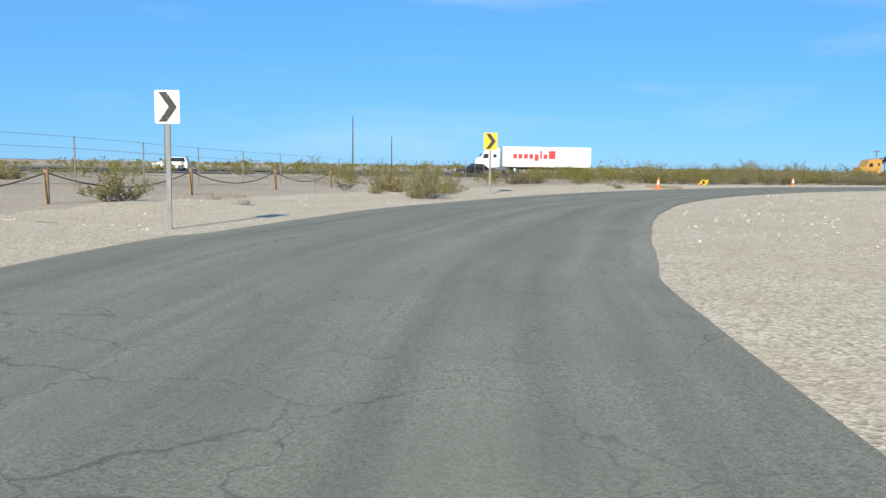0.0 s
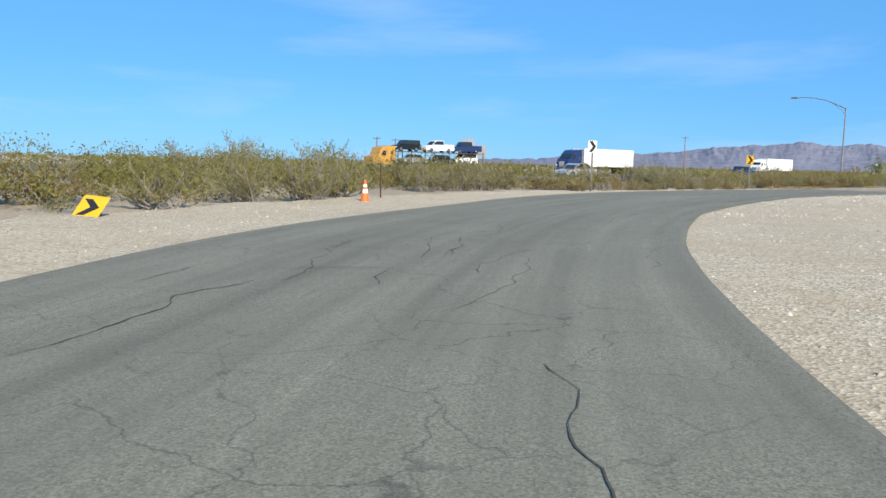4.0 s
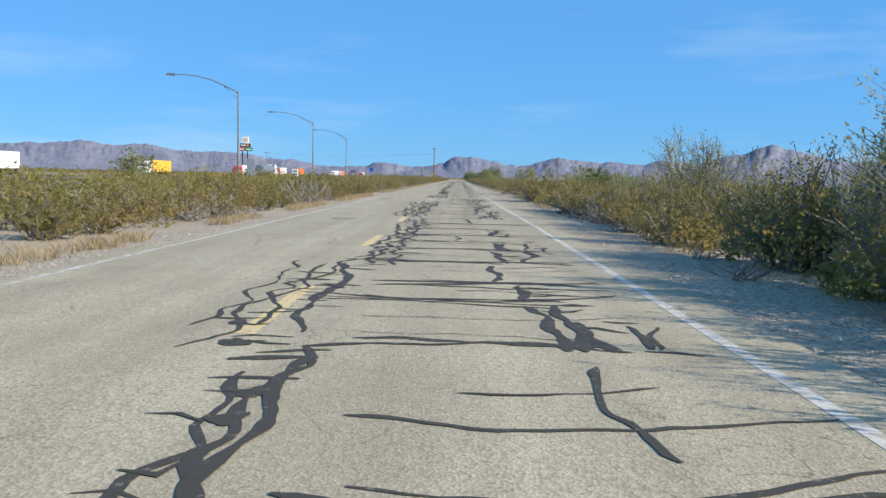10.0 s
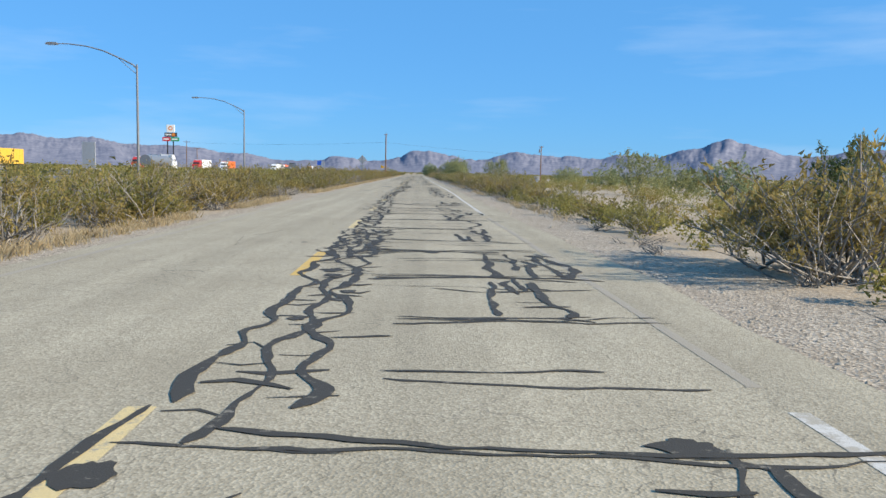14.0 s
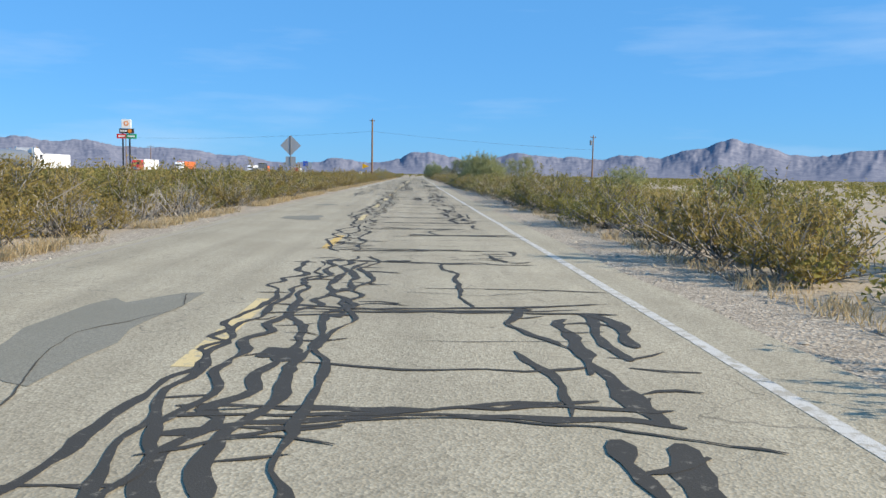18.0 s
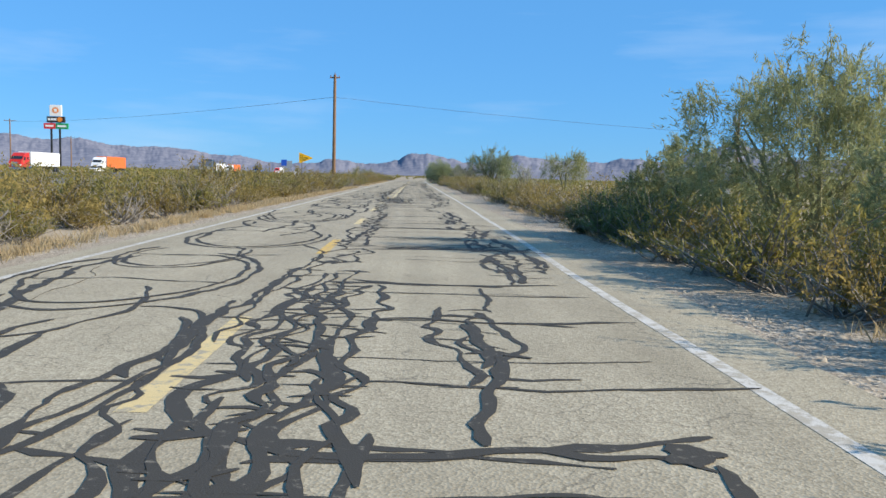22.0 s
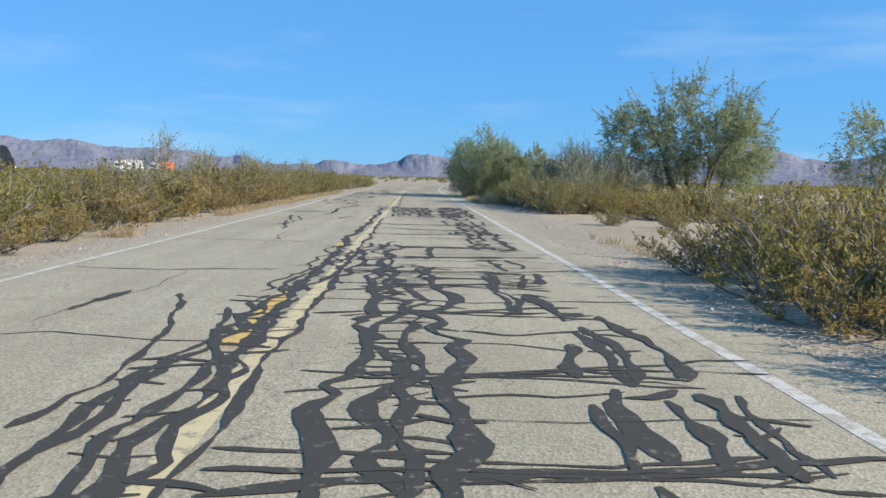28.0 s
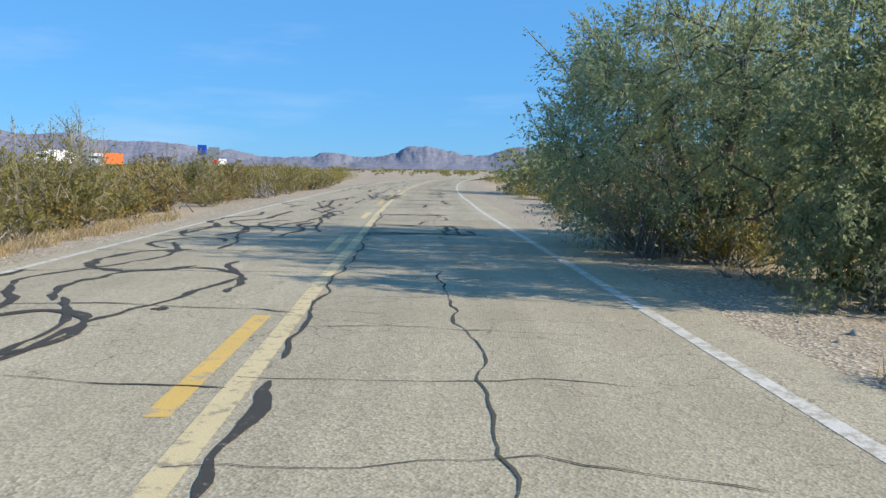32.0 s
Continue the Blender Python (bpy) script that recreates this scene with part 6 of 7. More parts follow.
# ---- signs ----
def chevron(at, turn, board, label, post_h=2.5, zc=2.1, w=0.46, h=0.61):
    ob = thing("chevron_sign", at, label, "road sign", "curve chevrons", turn)
    m = Mesh()
    # U-channel post
    m.box(-0.03, 0.03, 0.0, 0.012, -0.3, zc + h / 2 - 0.03)
    m.box(-0.042, -0.03, 0.0, 0.034, -0.3, zc + h / 2 - 0.03)
    m.box(0.03, 0.042, 0.0, 0.034, -0.3, zc + h / 2 - 0.03)
    part("post", m, STEEL, ob, "galvanised steel channel post")
    b = part("board", Mesh().slab([(-w / 2 + 0.02, zc - h / 2), (w / 2 - 0.02, zc - h / 2), (w / 2, zc - h / 2 + 0.02), (w / 2, zc + h / 2 - 0.02), (w / 2 - 0.02, zc + h / 2), (-w / 2 + 0.02, zc + h / 2), (-w / 2, zc + h / 2 - 0.02), (-w / 2, zc - h / 2 + 0.02)], "y", -0.006, -0.001), board, ob)
    q = h / 2 - 0.03
    part("chevron_mark", Mesh().slab([(-w * 0.36, zc - q), (-w * 0.02, zc - q), (w * 0.40, zc), (-w * 0.02, zc + q), (-w * 0.36, zc + q), (w * 0.06, zc)], "y", -0.0085, -0.0064), SIGN_BLACK, b, "black arrow mark")
    for dz in (-0.2, 0.2):
        part("bolt", Mesh().cyl((0, -0.012, zc + dz), (0, -0.006, zc + dz), 0.009, n=6), STEEL, b)
    return ob


chevron((49.75, -179.5, 0), 86, SIGN_WHITE, "white chevron sign with black arrow on steel post", zc=2.27)
chevron((29.35, -170.65, 0), 74, SIGN_YELLOW, "yellow chevron sign with black arrow on thin post", zc=2.38, w=0.61, h=0.76)
chevron((-4.45, -123.35, 0), 25, SIGN_WHITE, "white chevron sign with black arrow by the scrub", zc=2.28)
chevron((-6.55, -103.8, 0), 17, SIGN_YELLOW, "yellow chevron sign with black arrow by the straight", zc=1.95)

sign = thing("fallen_sign", (4.9, -150.5, float(gravel_z(np.array([4.9]), np.array([-150.5]))[0])), "yellow chevron sign lying on the gravel", "road sign", "", 20)
bd = part("board", Mesh().slab([(-0.4, -0.26), (0.42, -0.30), (0.44, 0.26), (-0.38, 0.3)], "z", 0.09, 0.096), SIGN_YELLOW, sign)
bd.matrix_basis = pose(0, 0.05, 0.12, 52, 0, 0)
part("chevron_mark", Mesh().slab([(-0.3, -0.2), (-0.05, -0.2), (0.3, 0.0), (-0.05, 0.2), (-0.3, 0.2), (0.02, 0.0)], "z", 0.0985, 0.101), SIGN_BLACK, bd)
part("post", Mesh().box(-0.9, 0.3, -0.03, 0.03, 0.02, 0.085), STEEL, sign, "bent steel post")

dia = thing("warning_sign", (-7.55, 71.6, 0), "diamond warning sign seen from behind on steel post", "road sign")
part("post", Mesh().box(-0.03, 0.03, -0.012, 0.012, -0.3, 3.4), STEEL, dia)
part("board", Mesh().slab([(0, 2.22), (0.62, 2.84), (0, 3.46), (-0.62, 2.84)], "y", 0.014, 0.02), SIGN_BACK, dia, "bare aluminium back of a diamond board")
part("plate", Mesh().slab([(-0.3, 1.6), (0.3, 1.6), (0.3, 2.18), (-0.3, 2.18)], "y", 0.014, 0.02), SIGN_BACK, dia, "bare aluminium plate")

pen = thing("pennant_sign", (-8.2, 147.5, 0), "yellow pennant road sign on steel post", "road sign")
part("post", Mesh().box(-0.03, 0.03, 0.0, 0.03, -0.3, 2.5), STEEL, pen)
pb = part("board", Mesh().slab([(-0.2, 1.98), (-0.12, 1.98), (0.76, 2.32), (0.76, 2.38), (-0.12, 2.72), (-0.2, 2.72)], "y", -0.006, 0.0), SIGN_YELLOW, pen)
for word, z0 in (("NO", 2.45), ("PASSING", 2.295), ("ZONE", 2.14)):
    cu = bpy.data.curves.new("lettering", "FONT")
    cu.body = word
    cu.size = 0.165
    cu.extrude = 0.001
    tmp = bpy.data.objects.new("lettering", cu)
    me = bpy.data.meshes.new_from_object(tmp)
    bpy.data.objects.remove(tmp)
    me.transform(pose(-0.16, -0.0085, z0, 90, 0, 0))
    me.materials.clear()
    part("lettering", me, SIGN_BLACK, pb, "black capital letters")
for k, (x, y) in enumerate(((-8.6, 148.4), (-8.9, 149.0))):
    mk = thing("marker_post", (x, y, 0), "white plastic marker post in the scrub", "marker post", "marker posts")
    part("post", Mesh().box(-0.05, 0.05, -0.01, 0.01, -0.2, 1.5, 0.004), SIGN_WHITE, mk)
wp = thing("marker_post", (8.1, 207.9, 0), "thin white marker post by the driveway", "marker post", "marker posts")
part("post", Mesh().box(-0.025, 0.025, -0.01, 0.01, -0.2, 1.0, 0.004), SIGN_WHITE, wp)
for x, y in ((-12.7, -109.9), (-13.1, -116.5), (-9.2, 82.7), (-0.4, -139.5)):
    sp_ = thing("steel_stake", (x, y, float(ground_z(np.array([x]), np.array([y]))[0])), "thin rusty steel stake in the scrub", "stake", "stakes")
    part("stake", Mesh().box(-0.02, 0.02, -0.02, 0.02, -0.2, 1.25), DARK_STEEL, sp_)


# dead branches heaped on the bank
log = thing("dead_wood", (23.8, -177.4, float(ground_z(np.array([23.8]), np.array([-177.4]))[0])), "dark heap of dead wood on pale soil", "dead wood", "", 15)
lrng = np.random.default_rng(77)
for k in range(9):
    a = lrng.uniform(0, 6.3)
    p = Vector((lrng.uniform(-0.7, 0.7), lrng.uniform(-0.3, 0.3), lrng.uniform(0.05, 0.25)))
    q = p + Vector((math.cos(a) * 0.9, math.sin(a) * 0.4, lrng.uniform(-0.02, 0.35)))
    part("branch", Mesh().tube([p, p.lerp(q, 0.5) + Vector((0, 0, 0.06)), q], lrng.uniform(0.04, 0.09), 0.02, 6), BARK, log)


# ---- cones ----
def cone(at):
    ob = thing("traffic_cone", (at[0], at[1], float(ground_z(np.array([at[0]]), np.array([at[1]]))[0]) + 0.02), "orange traffic cone with two white bands on gravel", "traffic cone", "traffic cones", prng.uniform(0, 90))
    part("base", Mesh().box(-0.19, 0.19, -0.19, 0.19, 0, 0.035, 0.012), ORANGE, ob)
    r = lambda z: 0.135 - 0.105 * (z - 0.035) / 0.68
    for name, a, b, m in (("body", 0.035, 0.30, ORANGE), ("white_band", 0.30, 0.42, CONE_WHITE), ("body", 0.42, 0.49, ORANGE), ("white_band", 0.49, 0.57, CONE_WHITE), ("body", 0.57, 0.715, ORANGE)):
        part(name, Mesh().cyl((0, 0, a), (0, 0, b), r(a), r(b), 18), m, ob)


cone((15.95, -158.05))
cone((1.2, -141.25))


# ---- lamp posts ----
def street_lamp(at):
    ob = thing("street_lamp", at, "tall galvanised street lamp with long curved arm", "street lamp", "ramp lamps")
    part("pole", Mesh().cyl((0, 0, -0.3), (0, 0, 7.15), 0.095, 0.055, 12), STEEL, ob)
    part("base_plate", Mesh().box(-0.17, 0.17, -0.17, 0.17, -0.05, 0.05, 0.015), STEEL, ob)
    arm = [(0, 0, 6.9), (-0.25, 0, 7.15), (-1.0, 0, 7.5), (-2.0, 0, 7.92), (-3.0, 0, 8.16), (-4.0, 0, 8.26), (-4.75, 0, 8.26)]
    part("arm", Mesh().tube(arm, 0.05, 0.03, 8), STEEL, ob)
    part("brace", Mesh().tube([(0, 0, 6.55), (-0.5, 0, 6.98), (-1.1, 0, 7.5)], 0.02, 0.02, 6), STEEL, ob)
    head = part("lamp_head", Mesh().slab([(-5.35, 8.20), (-4.7, 8.20), (-4.65, 8.27), (-4.75, 8.34), (-5.2, 8.33), (-5.35, 8.27)], "y", -0.13, 0.13), STEEL, ob, "flat grey lamp head")
    part("lens", Mesh().box(-5.25, -4.85, -0.1, 0.1, 8.175, 8.2), SIGN_WHITE, head)
    return ob


for x, y in ((-19.0, -60.3), (-20.15, -18.7), (-20.9, 22.5), (-22.2, 65.0)):
    street_lamp((x, y, float(ground_z(np.array([x]), np.array([y]))[0]))).scale = (1.23, 1.23, 1.23)
street_lamp((-42.0, -204.0, 0)).scale = (1.23, 1.23, 1.23)


# ---- utility poles and wires ----
def utility_pole(at, h, label, arm=1.0, can=False, r=0.15):
    ob = thing("utility_pole", at, label, "utility pole", "utility poles")
    part("pole", Mesh().cyl((0, 0, -0.5), (0, 0, h), r, r * 0.72, 12), WOODPOLE, ob)
    if arm:
        part("crossarm", Mesh().box(-arm / 2, arm / 2, -0.05, 0.05, h - 0.34, h - 0.22, 0.01), WOODPOLE, ob)
        for x in (-arm / 2 + 0.08, arm / 2 - 0.08):
            part("insulator", Mesh().cyl((x, 0, h - 0.22), (x, 0, h - 0.04), 0.045, 0.03, 8), CERAMIC, ob)
    part("insulator", Mesh().cyl((0, 0, h), (0, 0, h + 0.2), 0.05, 0.035, 8), CERAMIC, ob)
    if can:
        t = part("transformer", Mesh().cyl((-0.42, 0, h - 1.7), (-0.42, 0, h - 0.85), 0.2, 0.2, 14), STEEL, ob, "grey transformer can")
        part("bushing", Mesh().cyl((-0.42, 0, h - 0.85), (-0.42, 0, h - 0.62), 0.05, 0.03, 8), CERAMIC, t)
        part("bracket", Mesh().box(-0.3, -0.1, -0.04, 0.04, h - 1.3, h - 1.2), STEEL, ob)
    return ob


utility_pole((-8.19, 170.1, 0), 11.1, "brown wooden utility pole at the verge", 1.0, False, 0.19)
utility_pole((32.28, 168.5, -1.15), 9.9, "wooden utility pole with transformer beside a utility box", 1.0, True)
for x, y, h in ((-108.6, -58.3, 6.0), (-111.0, -61.2, 6.3), (-118.0, 60.0, 11.0), (-86.0, 262.0, 11.0), (-98.0, 320.0, 10.0)):
    utility_pole((x, y, 0), h, "far wooden utility pole behind the highway", 2.4)
for x, y, h in ((-63.5, -180.2, 8.8), (-87.5, -173.7, 6.7)):
    mast = thing("antenna_mast", (x, y, 0), "thin dark steel mast beyond the fence", "mast", "masts")
    part("mast", Mesh().cyl((0, 0, -0.2), (0, 0, h), 0.12, 0.07, 8), DARK_STEEL, mast)


def wire(a, b, sag, r=0.012):
    ob = thing("overhead_wire", a, "thin dark overhead wire between poles", "wire", "overhead wires")
    a, b = Vector(a), Vector(b)
    pts = [(b - a) * t - Vector((0, 0, 4 * sag * t * (1 - t))) for t in np.linspace(0, 1, 17)]
    part("cable", Mesh().tube(pts, r, r, 4), DARK_STEEL, ob)


wire((-8.19, 170.1, 8.9), (32.28, 168.5, 6.2), 0.3)
wire((-8.19, 170.1, 8.9), (-86.0, 262.0, 10.6), 0.7, 0.015)

ub = thing("utility_box", (31.4, 169.4, -1.15), "pale concrete utility cabinet beside the pole", "utility box")
part("cabinet", Mesh().box(-0.55, 0.75, -0.45, 0.45, 0, 2.0, 0.03), CONCRETE, ub)
part("cap", Mesh().box(-0.62, 0.82, -0.52, 0.52, 2.0, 2.1, 0.02), CONCRETE, ub)
dr = part("door", Mesh().box(-0.4, 0.5, -0.475, -0.452, 0.2, 1.8), SIGN_BACK, ub, "grey metal door")
part("handle", Mesh().box(0.36, 0.4, -0.5, -0.476, 0.95, 1.15), DARK_STEEL, dr)

# ---- post and cable fence outside the curve, wire fence beyond ----
fence = thing("cable_fence", (20.0, -178.4, 0), "low wooden posts joined by slack rusty cable", "fence")
prev = None
for k in range(5):
    dx, dy = k * 7.55, -k * 2.07
    gzv = float(ground_z(np.array([20.0 + dx]), np.array([-178.4 + dy]))[0])
    part("post", Mesh().cyl((dx, dy, gzv - 0.2), (dx, dy, gzv + 0.95), 0.075, 0.07, 9), WOODPOST, fence)
    q = Vector((dx, dy, gzv + 0.85))
    if prev:
        part("cable", Mesh().tube([prev.lerp(q, t) - Vector((0, 0, 1.9 * t * (1 - t))) for t in np.linspace(0, 1, 11)], 0.02, 0.02, 5), DARK_STEEL, fence)
    prev = q
wf = thing("wire_fence", (0, 0, 0), "chain-link fence on thin steel posts behind the scrub", "fence")
fx = np.arange(-30, 62, 3.6)
tops = []
for x in fx:
    y = -170.0 - 0.392 * (x + 8)
    gzv = float(ground_z(np.array([x]), np.array([y]))[0])
    part("post", Mesh().cyl((x, y, gzv - 0.1), (x, y, gzv + 1.75), 0.028, 0.028, 6), STEEL, wf)
    tops.append((x, y, gzv))
for dz in (1.72, 1.3, 0.85, 0.4):
    part("strand", Mesh().tube([(x, y, z + dz) for x, y, z in tops], 0.008, 0.008, 3), STEEL, wf)


# ---- highway signs ----
gs = thing("fuel_price_sign", (-126.4, 374.4, 0), "tall filling-station sign on two dark posts", "roadside sign")
gs.scale = (1.2, 1.2, 1.12)
for x in (-1.2, 1.25):
    part("post", Mesh().box(x - 0.22, x + 0.22, -0.22, 0.22, -0.5, 15.0), SIGN_BLACK, gs)
top = part("top_board", Mesh().box(-1.55, 1.9, -0.3, 0.3, 16.9, 20.3, 0.08), SIGN_WHITE, gs, "white square board with orange emblem")
part("emblem", Mesh().cyl((0.17, -0.32, 18.7), (0.17, -0.301, 18.7), 0.95, 0.95, 24), SIGN_ORANGE, top)
part("emblem_core", Mesh().cyl((0.17, -0.34, 18.7), (0.17, -0.321, 18.7), 0.5, 0.5, 24), SIGN_WHITE, top)
mid_b = part("name_board", Mesh().box(-2.4, 2.8, -0.3, 0.3, 14.9, 16.75, 0.06), SIGN_BLACK, gs, "dark board with white bars")
for x0, x1 in ((-2.0, -1.35), (-1.2, -0.55), (-0.4, 0.4)):
    part("letter_bar", Mesh().box(x0, x1, -0.33, -0.302, 15.5, 16.2), SIGN_WHITE, mid_b)
part("emblem", Mesh().cyl((1.4, -0.33, 15.85), (1.4, -0.302, 15.85), 0.75, 0.75, 20), SIGN_ORANGE, mid_b)
for x0, x1, m in ((-3.3, 0.05, SIGN_RED), (0.15, 3.7, SIGN_GREEN)):
    pb_ = part("price_board", Mesh().box(x0, x1, -0.3, 0.3, 12.9, 14.7, 0.06), m, gs)
    part("letter_bar", Mesh().box(x0 + 0.5, x1 - 0.5, -0.33, -0.302, 13.5, 14.1), SIGN_WHITE, pb_)

for x, y, w, h, z0, m, lab in ((-76.5, -67.2, 2.2, 3.0, 2.4, SIGN_BACK, "large highway sign seen from behind"), (-76.5, -64.4, 2.0, 2.0, 2.4, SIGN_BACK, "smaller highway sign seen from behind"),
                               (-39.8, 60.0, 1.6, 3.2, 0.9, SIGN_BACK, "highway sign seen from behind in the scrub"), (-61.6, 466.0, 2.6, 2.8, 4.5, SIGN_BLUE, "blue highway service sign on posts"),
                               (-61.6, 480.0, 3.4, 3.6, 3.4, SIGN_BACK, "grey highway sign on dark posts")):
    hs = thing("highway_sign", (x, y, 0), lab, "road sign", "highway signs", 40 if x == -76.5 else 0)
    part("board", Mesh().box(-w / 2, w / 2, -0.05, 0.05, z0, z0 + h, 0.02), m, hs)
    for px in (-w * 0.3, w * 0.3):
        part("post", Mesh().box(px - 0.07, px + 0.07, 0.05, 0.15, -0.3, z0 + h - 0.2), STEEL, hs)
        part("brace", Mesh().box(px - 0.03, px + 0.03, 0.15, 0.2, z0 + 0.3, z0 + h - 0.4), STEEL, hs)


# ---- vehicles ----
def wheel(parent, x, y, r, w=0.25):
    t = part("wheel", Mesh().cyl((x - w / 2, y, r), (x + w / 2, y, r), r, r, 18), RUBBER, parent)
    s = 1 if x > 0 else -1
    part("rim", Mesh().cyl((x + s * w / 2, y, r), (x + s * (w / 2 + 0.02), y, r), r * 0.6, r * 0.5, 12), CHROME, t)


def semi(at, turn, paint, load, label, load_mat=None, bars=None):
    """A tractor and its trailer; the nose points along +y."""
    ob = thing("semi_truck", at, label, "truck", "", turn)
    cab = part("cab", Mesh().slab([(6.2, 0.9), (8.0, 0.9), (8.0, 1.5), (7.6, 2.35), (7.15, 2.45), (6.75, 3.1), (5.9, 3.75), (4.4, 3.85), (4.4, 0.9)], "x", -1.2, 1.2), paint, ob)
    part("windscreen", Mesh().slab([(7.16, 2.47), (7.2, 2.5), (6.82, 3.1), (6.78, 3.07)], "x", -1.05, 1.05), GLASS_DARK, cab)
    for x in (-1.21, 1.2):
        part("side_window", Mesh().slab([(6.0, 2.3), (6.9, 2.3), (6.65, 2.95), (6.0, 2.95)], "x", x, x + 0.012), GLASS_DARK, cab)
        part("sleeper_window", Mesh().slab([(4.8, 2.4), (5.3, 2.4), (5.3, 2.9), (4.8, 2.9)], "x", x, x + 0.012), GLASS_DARK, cab)
        part("headlight", Mesh().box(x - 0.02 if x < 0 else x - 0.25, x + 0.27 if x < 0 else x + 0.02, 7.85, 8.03, 1.15, 1.4), SIGN_WHITE, cab)
        part("exhaust", Mesh().cyl((x * 1.02, 4.2, 1.2), (x * 1.02, 4.2, 4.0), 0.08, 0.08, 10), CHROME, ob)
        part("fuel_tank", Mesh().cyl((x * 0.85, 3.3, 0.75), (x * 0.85, 5.0, 0.75), 0.33, 0.33, 14), CHROME, ob)
    part("grille", Mesh().box(-0.6, 0.6, 8.0, 8.04, 1.0, 1.9, 0.02), CHROME, cab)
    part("bumper", Mesh().box(-1.22, 1.22, 7.9, 8.15, 0.45, 0.85, 0.05), CHROME, ob)
    part("chassis", Mesh().box(-0.45, 0.45, -8.5, 7.6, 0.75, 1.05), DARK_STEEL, ob)
    for y in (7.0, 3.2, 1.95, -7.0, -8.25):
        for x in (-1.05, 1.05):
            wheel(ob, x, y, 0.51, 0.3 if y > 6 else 0.5)
    lm = load_mat or P_WHITE
    if load == "box":
        t = part("trailer", Mesh().box(-1.29, 1.29, -12.2 + 3.0, 3.9, 1.15, 4.05, 0.03), lm, ob)
        for y in np.arange(-8.8, 3.6, 1.2):
            for x in (-1.3, 1.29):
                part("side_rib", Mesh().box(x, x + 0.012, y, y + 0.04, 1.2, 3.95), lm, t)
        part("rear_door", Mesh().box(-1.2, 1.2, -9.23, -9.205, 1.25, 3.95), lm, t)
        if bars:
            for x in (-1.325, 1.303):
                for y0, y1, z0, z1 in ((-3.9, -2.9, 2.3, 3.5), (-2.7, -2.1, 2.3, 3.0), (-1.9, -1.6, 2.3, 3.5), (-1.4, -0.8, 2.0, 3.0), (-0.6, 0.0, 2.3, 3.0), (0.2, 0.8, 2.3, 3.0), (1.0, 1.6, 2.3, 3.0), (1.8, 2.4, 2.3, 3.0)):
                    part("letter_bar", Mesh().box(x, x + 0.02, y0, y1, z0, z1), bars, t)
    elif load == "flat":
        part("deck", Mesh().box(-1.28, 1.28, -9.2, 3.9, 1.15, 1.4, 0.02), DARK_STEEL, ob)
        part("headboard", Mesh().box(-1.25, 1.25, 3.7, 3.85, 1.4, 3.6), P_GREY, ob)
        for y in (-7.5, -4.0, -0.5):
            part("cargo", Mesh().box(-1.1, 1.1, y, y + 2.6, 1.4, 2.2, 0.08), lm, ob)
    else:
        t = part("tank", Mesh().cyl((0, -9.0, 2.35), (0, 3.6, 2.35), 1.15, 1.15, 20), lm, ob)
        for y in (-6, -3, 0):
            part("hatch", Mesh().cyl((0, y, 3.45), (0, y, 3.65), 0.3, 0.3, 12), CHROME, t)
    return ob


def car(at, turn, paint, label, style="sedan", roll=0):
    """A car; the nose points along +y."""
    ob = thing({"sedan": "sedan_car", "suv": "suv_car", "pickup": "pickup_truck"}[style], at, label, "car", "", turn)
    hh = {"sedan": 1.42, "suv": 1.72, "pickup": 1.82}[style]
    belt = hh * 0.62
    L = {"sedan": 2.35, "suv": 2.4, "pickup": 2.9}[style]
    part("body", Mesh().slab([(-L, 0.35), (-L + 0.1, 0.28), (L - 0.15, 0.28), (L, 0.42), (L - 0.04, belt * 0.78), (L * 0.45, belt * 0.98), (-L + 0.2, belt), (-L, belt * 0.9)], "x", -0.9, 0.9), paint, ob)
    roof = {"sedan": [(-1.7, belt), (1.05, belt), (0.35, hh), (-0.95, hh)], "suv": [(-2.3, belt), (1.15, belt), (0.45, hh), (-2.1, hh)], "pickup": [(-0.9, belt), (1.4, belt), (0.75, hh), (-0.8, hh)]}[style]
    cabin = part("cabin", Mesh().slab(roof, "x", -0.78, 0.78), paint, ob)
    inset = [(u * 0.93 + (0.0 if style != "pickup" else 0.02), belt + 0.04 + (v - belt) * 0.82) for u, v in roof]
    for x in (-0.795, 0.782):
        part("side_window", Mesh().slab(inset, "x", x, x + 0.013), GLASS_DARK, cabin)
    (u0, v0), (u1, v1) = roof[1], roof[2]
    part("windscreen", Mesh().slab([(u0 - 0.02, v0 + 0.04), (u0 + 0.015, v0 + 0.05), (u1 + 0.03, v1 - 0.04), (u1, v1 - 0.05)], "x", -0.7, 0.7), GLASS_DARK, cabin)
    for x in (-0.7, 0.7):
        part("headlight", Mesh().box(x - 0.16, x + 0.16, L - 0.08, L + 0.012, 0.55, 0.72, 0.02), SIGN_WHITE, ob)
        part("tail_light", Mesh().box(x - 0.14, x + 0.14, -L - 0.012, -L + 0.05, 0.6, 0.8, 0.02), P_RED, ob)
        for y in (-L * 0.6, L * 0.62):
            wheel(ob, x + math.copysign(0.1, x), y, 0.34, 0.22)
    if style == "pickup":
        part("bed_wall", Mesh().box(-0.88, 0.88, -L + 0.02, -0.95, belt, belt + 0.1), paint, ob)
    return ob


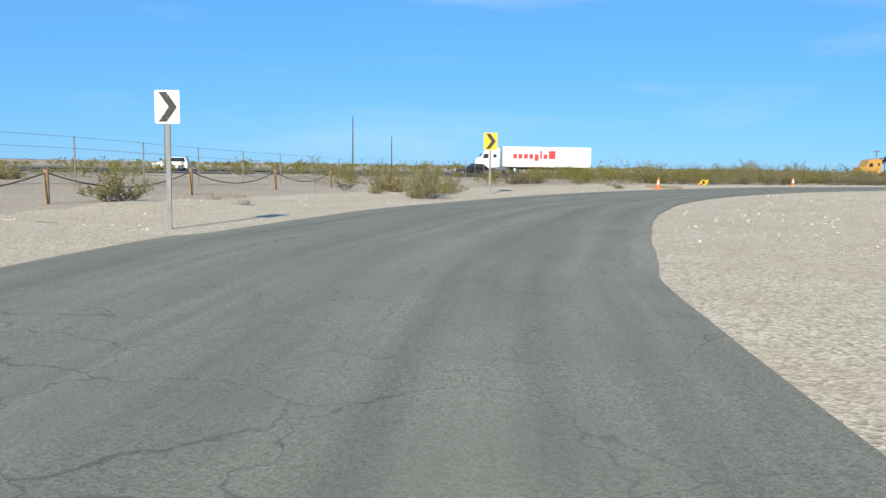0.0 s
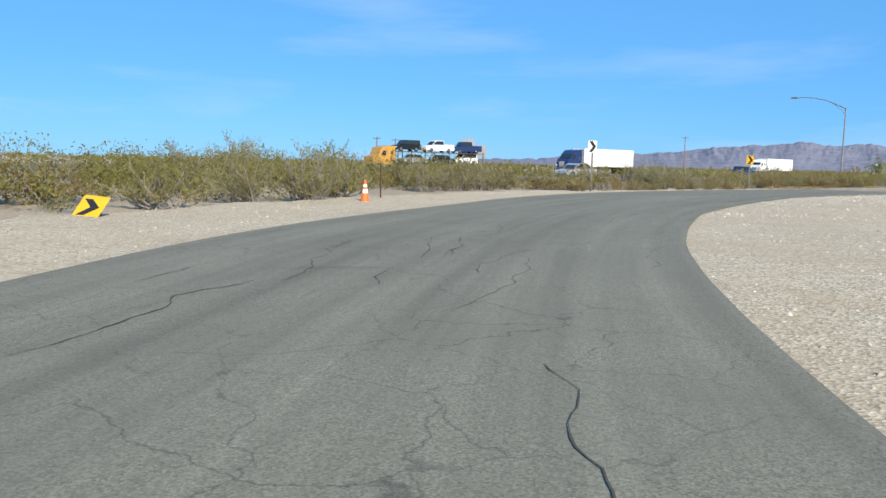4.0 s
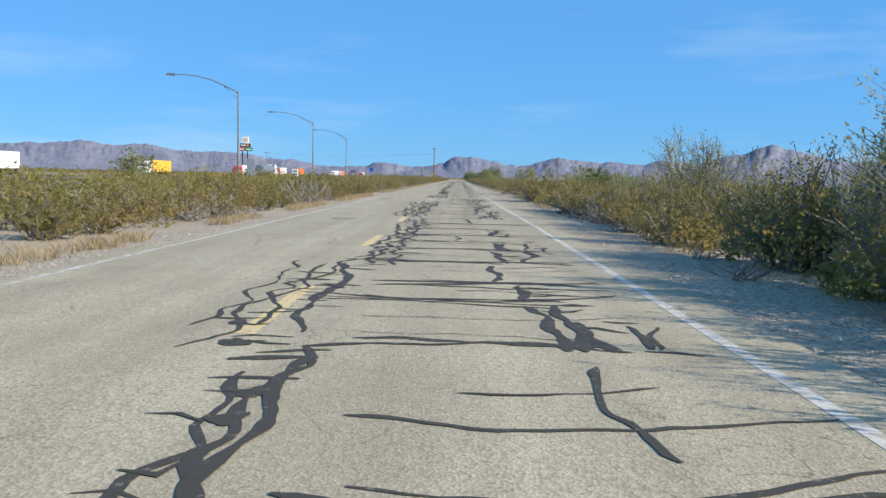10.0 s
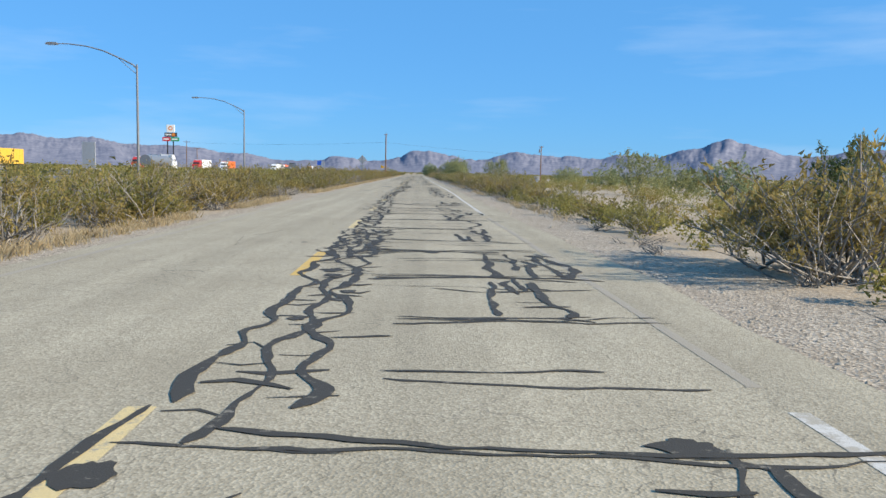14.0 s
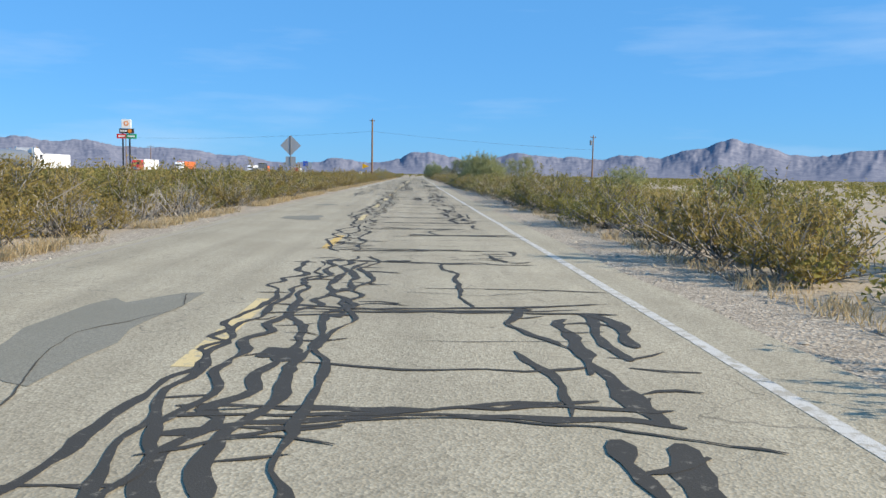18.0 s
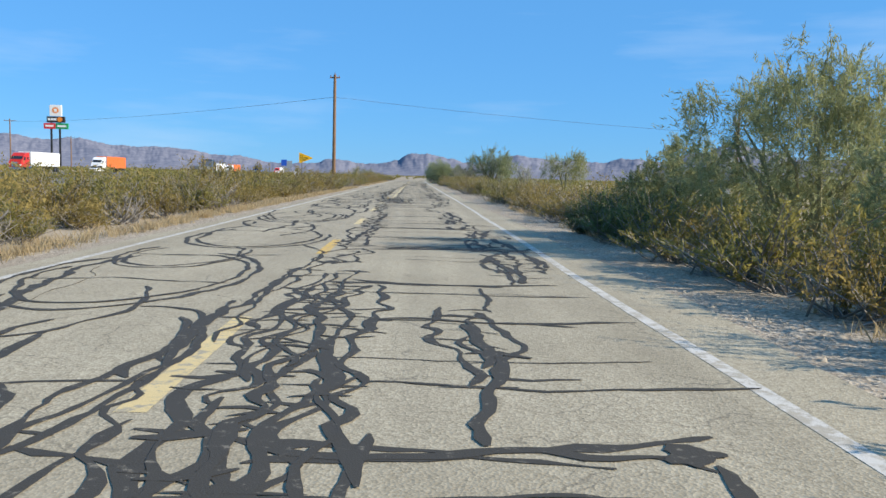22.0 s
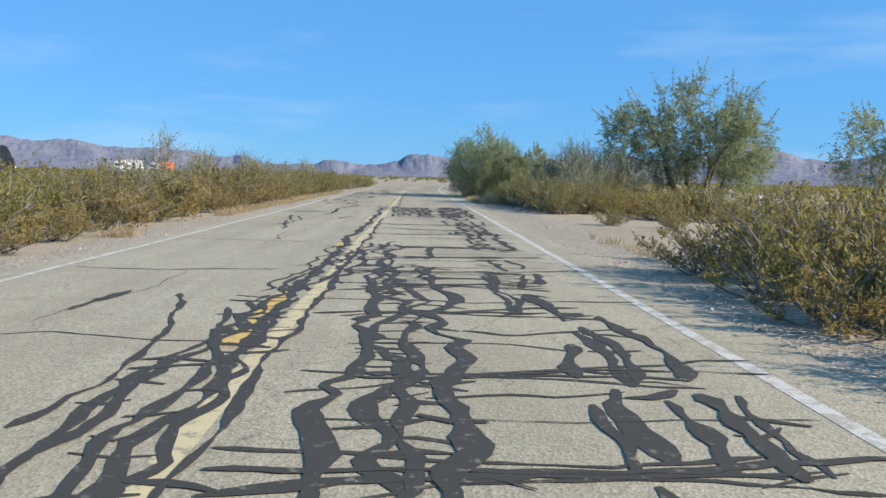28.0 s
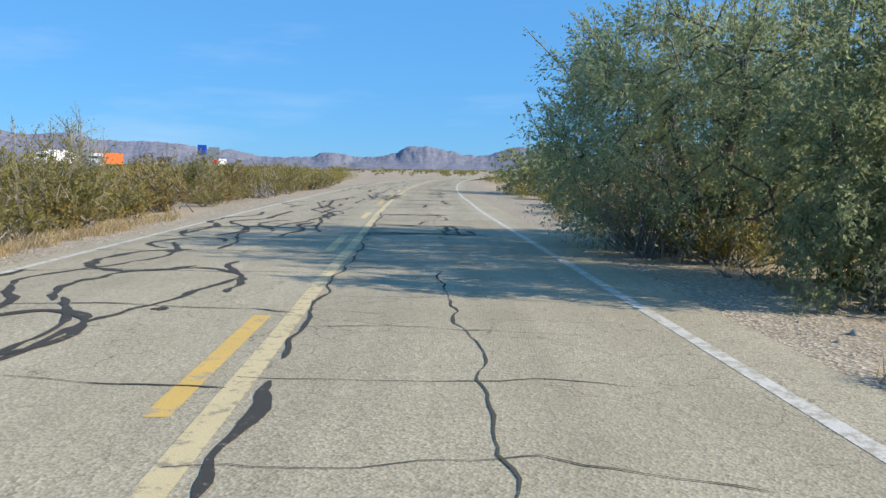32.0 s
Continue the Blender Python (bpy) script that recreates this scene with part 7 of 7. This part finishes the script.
semi((-51.5, -154.0, 0.12), 180, P_WHITE, "box", "white semi truck with red-lettered white trailer", P_WHITE, RED_LETTER)
semi((-64.0, -50.0, 0.12), 180, P_BLUE, "box", "navy semi truck pulling a white trailer", P_WHITE)
semi((-78.6, 194.6, 0.12), 180, P_RED, "box", "red semi truck pulling a white trailer", P_WHITE)
semi((-79.5, 113.8, 0.12), 180, P_WHITE, "box", "white semi truck pulling a yellow trailer", P_YELLOW)
semi((-78.8, 38.2, 0.12), 180, P_WHITE, "box", "white semi truck with a plain white trailer", P_WHITE)
semi((-53.9, 130.7, 0.12), 0, P_WHITE, "tank", "white semi truck pulling a grey tank", P_GREY)
semi((-79.7, 258.9, 0.12), 180, P_RED, "box", "red semi truck and white trailer far along the highway", P_WHITE)
semi((-79.6, 298.7, 0.12), 180, P_WHITE, "box", "white semi truck carrying an orange container", P_ORANGE)
semi((-50.5, 281.0, 0.12), 0, P_BLACK, "flat", "dark flatbed semi truck with low cargo", P_GREY)
semi((-79.6, 440.2, 0.12), 180, P_WHITE, "box", "white semi truck with an orange container", P_ORANGE)
semi((-79.3, 411.3, 0.12), 180, P_WHITE, "box", "white semi truck and trailer beyond the scrub", P_WHITE)
semi((-79.5, 496.2, 0.12), 180, P_BLUE, "flat", "blue semi truck with tarped load", P_TARP)
semi((-80.0, 560.0, 0.12), 180, P_RED, "box", "red semi truck far down the highway", P_WHITE)
car((-29.5, -164.5, 0.12), 180, P_BLACK, "black sedan on the highway", "sedan")
car((-30.0, -94.5, 0.12), 180, P_SILVER, "silver sedan on the highway", "sedan")
car((-49.0, -28.0, 0.12), 0, P_BLUE, "dark blue car on the highway", "suv")
car((-77.5, 285.5, 0.12), 180, P_WHITE, "white car on the highway", "suv")
car((-53.8, 404.5, 0.12), 0, P_WHITE, "white car far along the highway", "suv")
car((-47.0, -204.5, 0.12), 180, P_WHITE, "white car behind the bend's scrub", "suv")

# car carrier with its load
cc = thing("car_carrier", (-75.0, -77.0, 0.12), "gold car-carrier truck with two decks", "truck", "", 180)
part("cab", Mesh().slab([(8.6, 0.8), (11.2, 0.8), (11.2, 1.9), (10.2, 2.2), (9.7, 3.3), (8.2, 3.6), (7.2, 3.5), (7.2, 0.8)], "x", -1.2, 1.2), P_GOLD, cc)
for x in (-1.215, 1.203):
    part("side_window", Mesh().slab([(8.9, 2.1), (9.7, 2.1), (9.5, 2.8), (8.9, 2.8)], "x", x, x + 0.012), GLASS_DARK, cc)
    part("sleeper_window", Mesh().slab([(7.6, 2.3), (8.0, 2.3), (8.0, 2.8), (7.6, 2.8)], "x", x, x + 0.012), GLASS_DARK, cc)
for y in (10.3, 6.0, 4.8, -5.5, -6.8):
    for x in (-1.05, 1.05):
        wheel(cc, x, y, 0.5, 0.35)
part("lower_deck", Mesh().box(-1.2, 1.2, -11.0, 7.0, 0.85, 1.0), DARK_STEEL, cc)
part("upper_deck", Mesh().box(-1.2, 1.2, -11.0, 6.8, 2.72, 2.82), DARK_STEEL, cc)
for y in (-10.8, -5.5, -0.5, 4.0, 6.6):
    for x in (-1.2, 1.12):
        part("rack_post", Mesh().box(x, x + 0.08, y, y + 0.12, 1.0, 3.0), DARK_STEEL, cc)
for y, style, m, lab, up in ((-82.8, "suv", P_BLACK, "black car on the carrier's upper deck", True), (-76.6, "pickup", P_WHITE, "white pickup on the carrier's upper deck", True), (-70.6, "pickup", P_BLUE, "dark pickup on the carrier's upper deck", True),
                             (-70.9, "suv", P_WHITE, "white car on the carrier's lower deck", False), (-75.9, "sedan", P_BLACK, "black car on the carrier's lower deck", False), (-81.4, "sedan", P_SILVER, "silver car on the carrier's lower deck", False)):
    car((-75.0, y + 1.4, 0.12 + (2.82 if up else 1.0)), 180, m, lab, style)

# small buildings far off to the right
for x, y, w, d, h in ((131, 360, 5, 4, 2.4), (143, 366, 3, 3, 2.0), (171, 392, 7, 4, 2.4), (112, 60, 6, 4, 2.4)):
    bl = thing("far_building", (x, y, -0.6), "small pale flat-roofed building far off in the scrub", "building", "far buildings")
    part("wall", Mesh().box(-w / 2, w / 2, -d / 2, d / 2, 0, h), CONCRETE, bl)
    part("roof", Mesh().box(-w / 2 - 0.2, w / 2 + 0.2, -d / 2 - 0.2, d / 2 + 0.2, h, h + 0.2), SIGN_BACK, bl)
    for k in (-0.25, 0.2):
        part("window", Mesh().box(k * w - 0.5, k * w + 0.5, -d / 2 - 0.03, -d / 2 - 0.004, 1.0, 2.0), GLASS_DARK, bl)
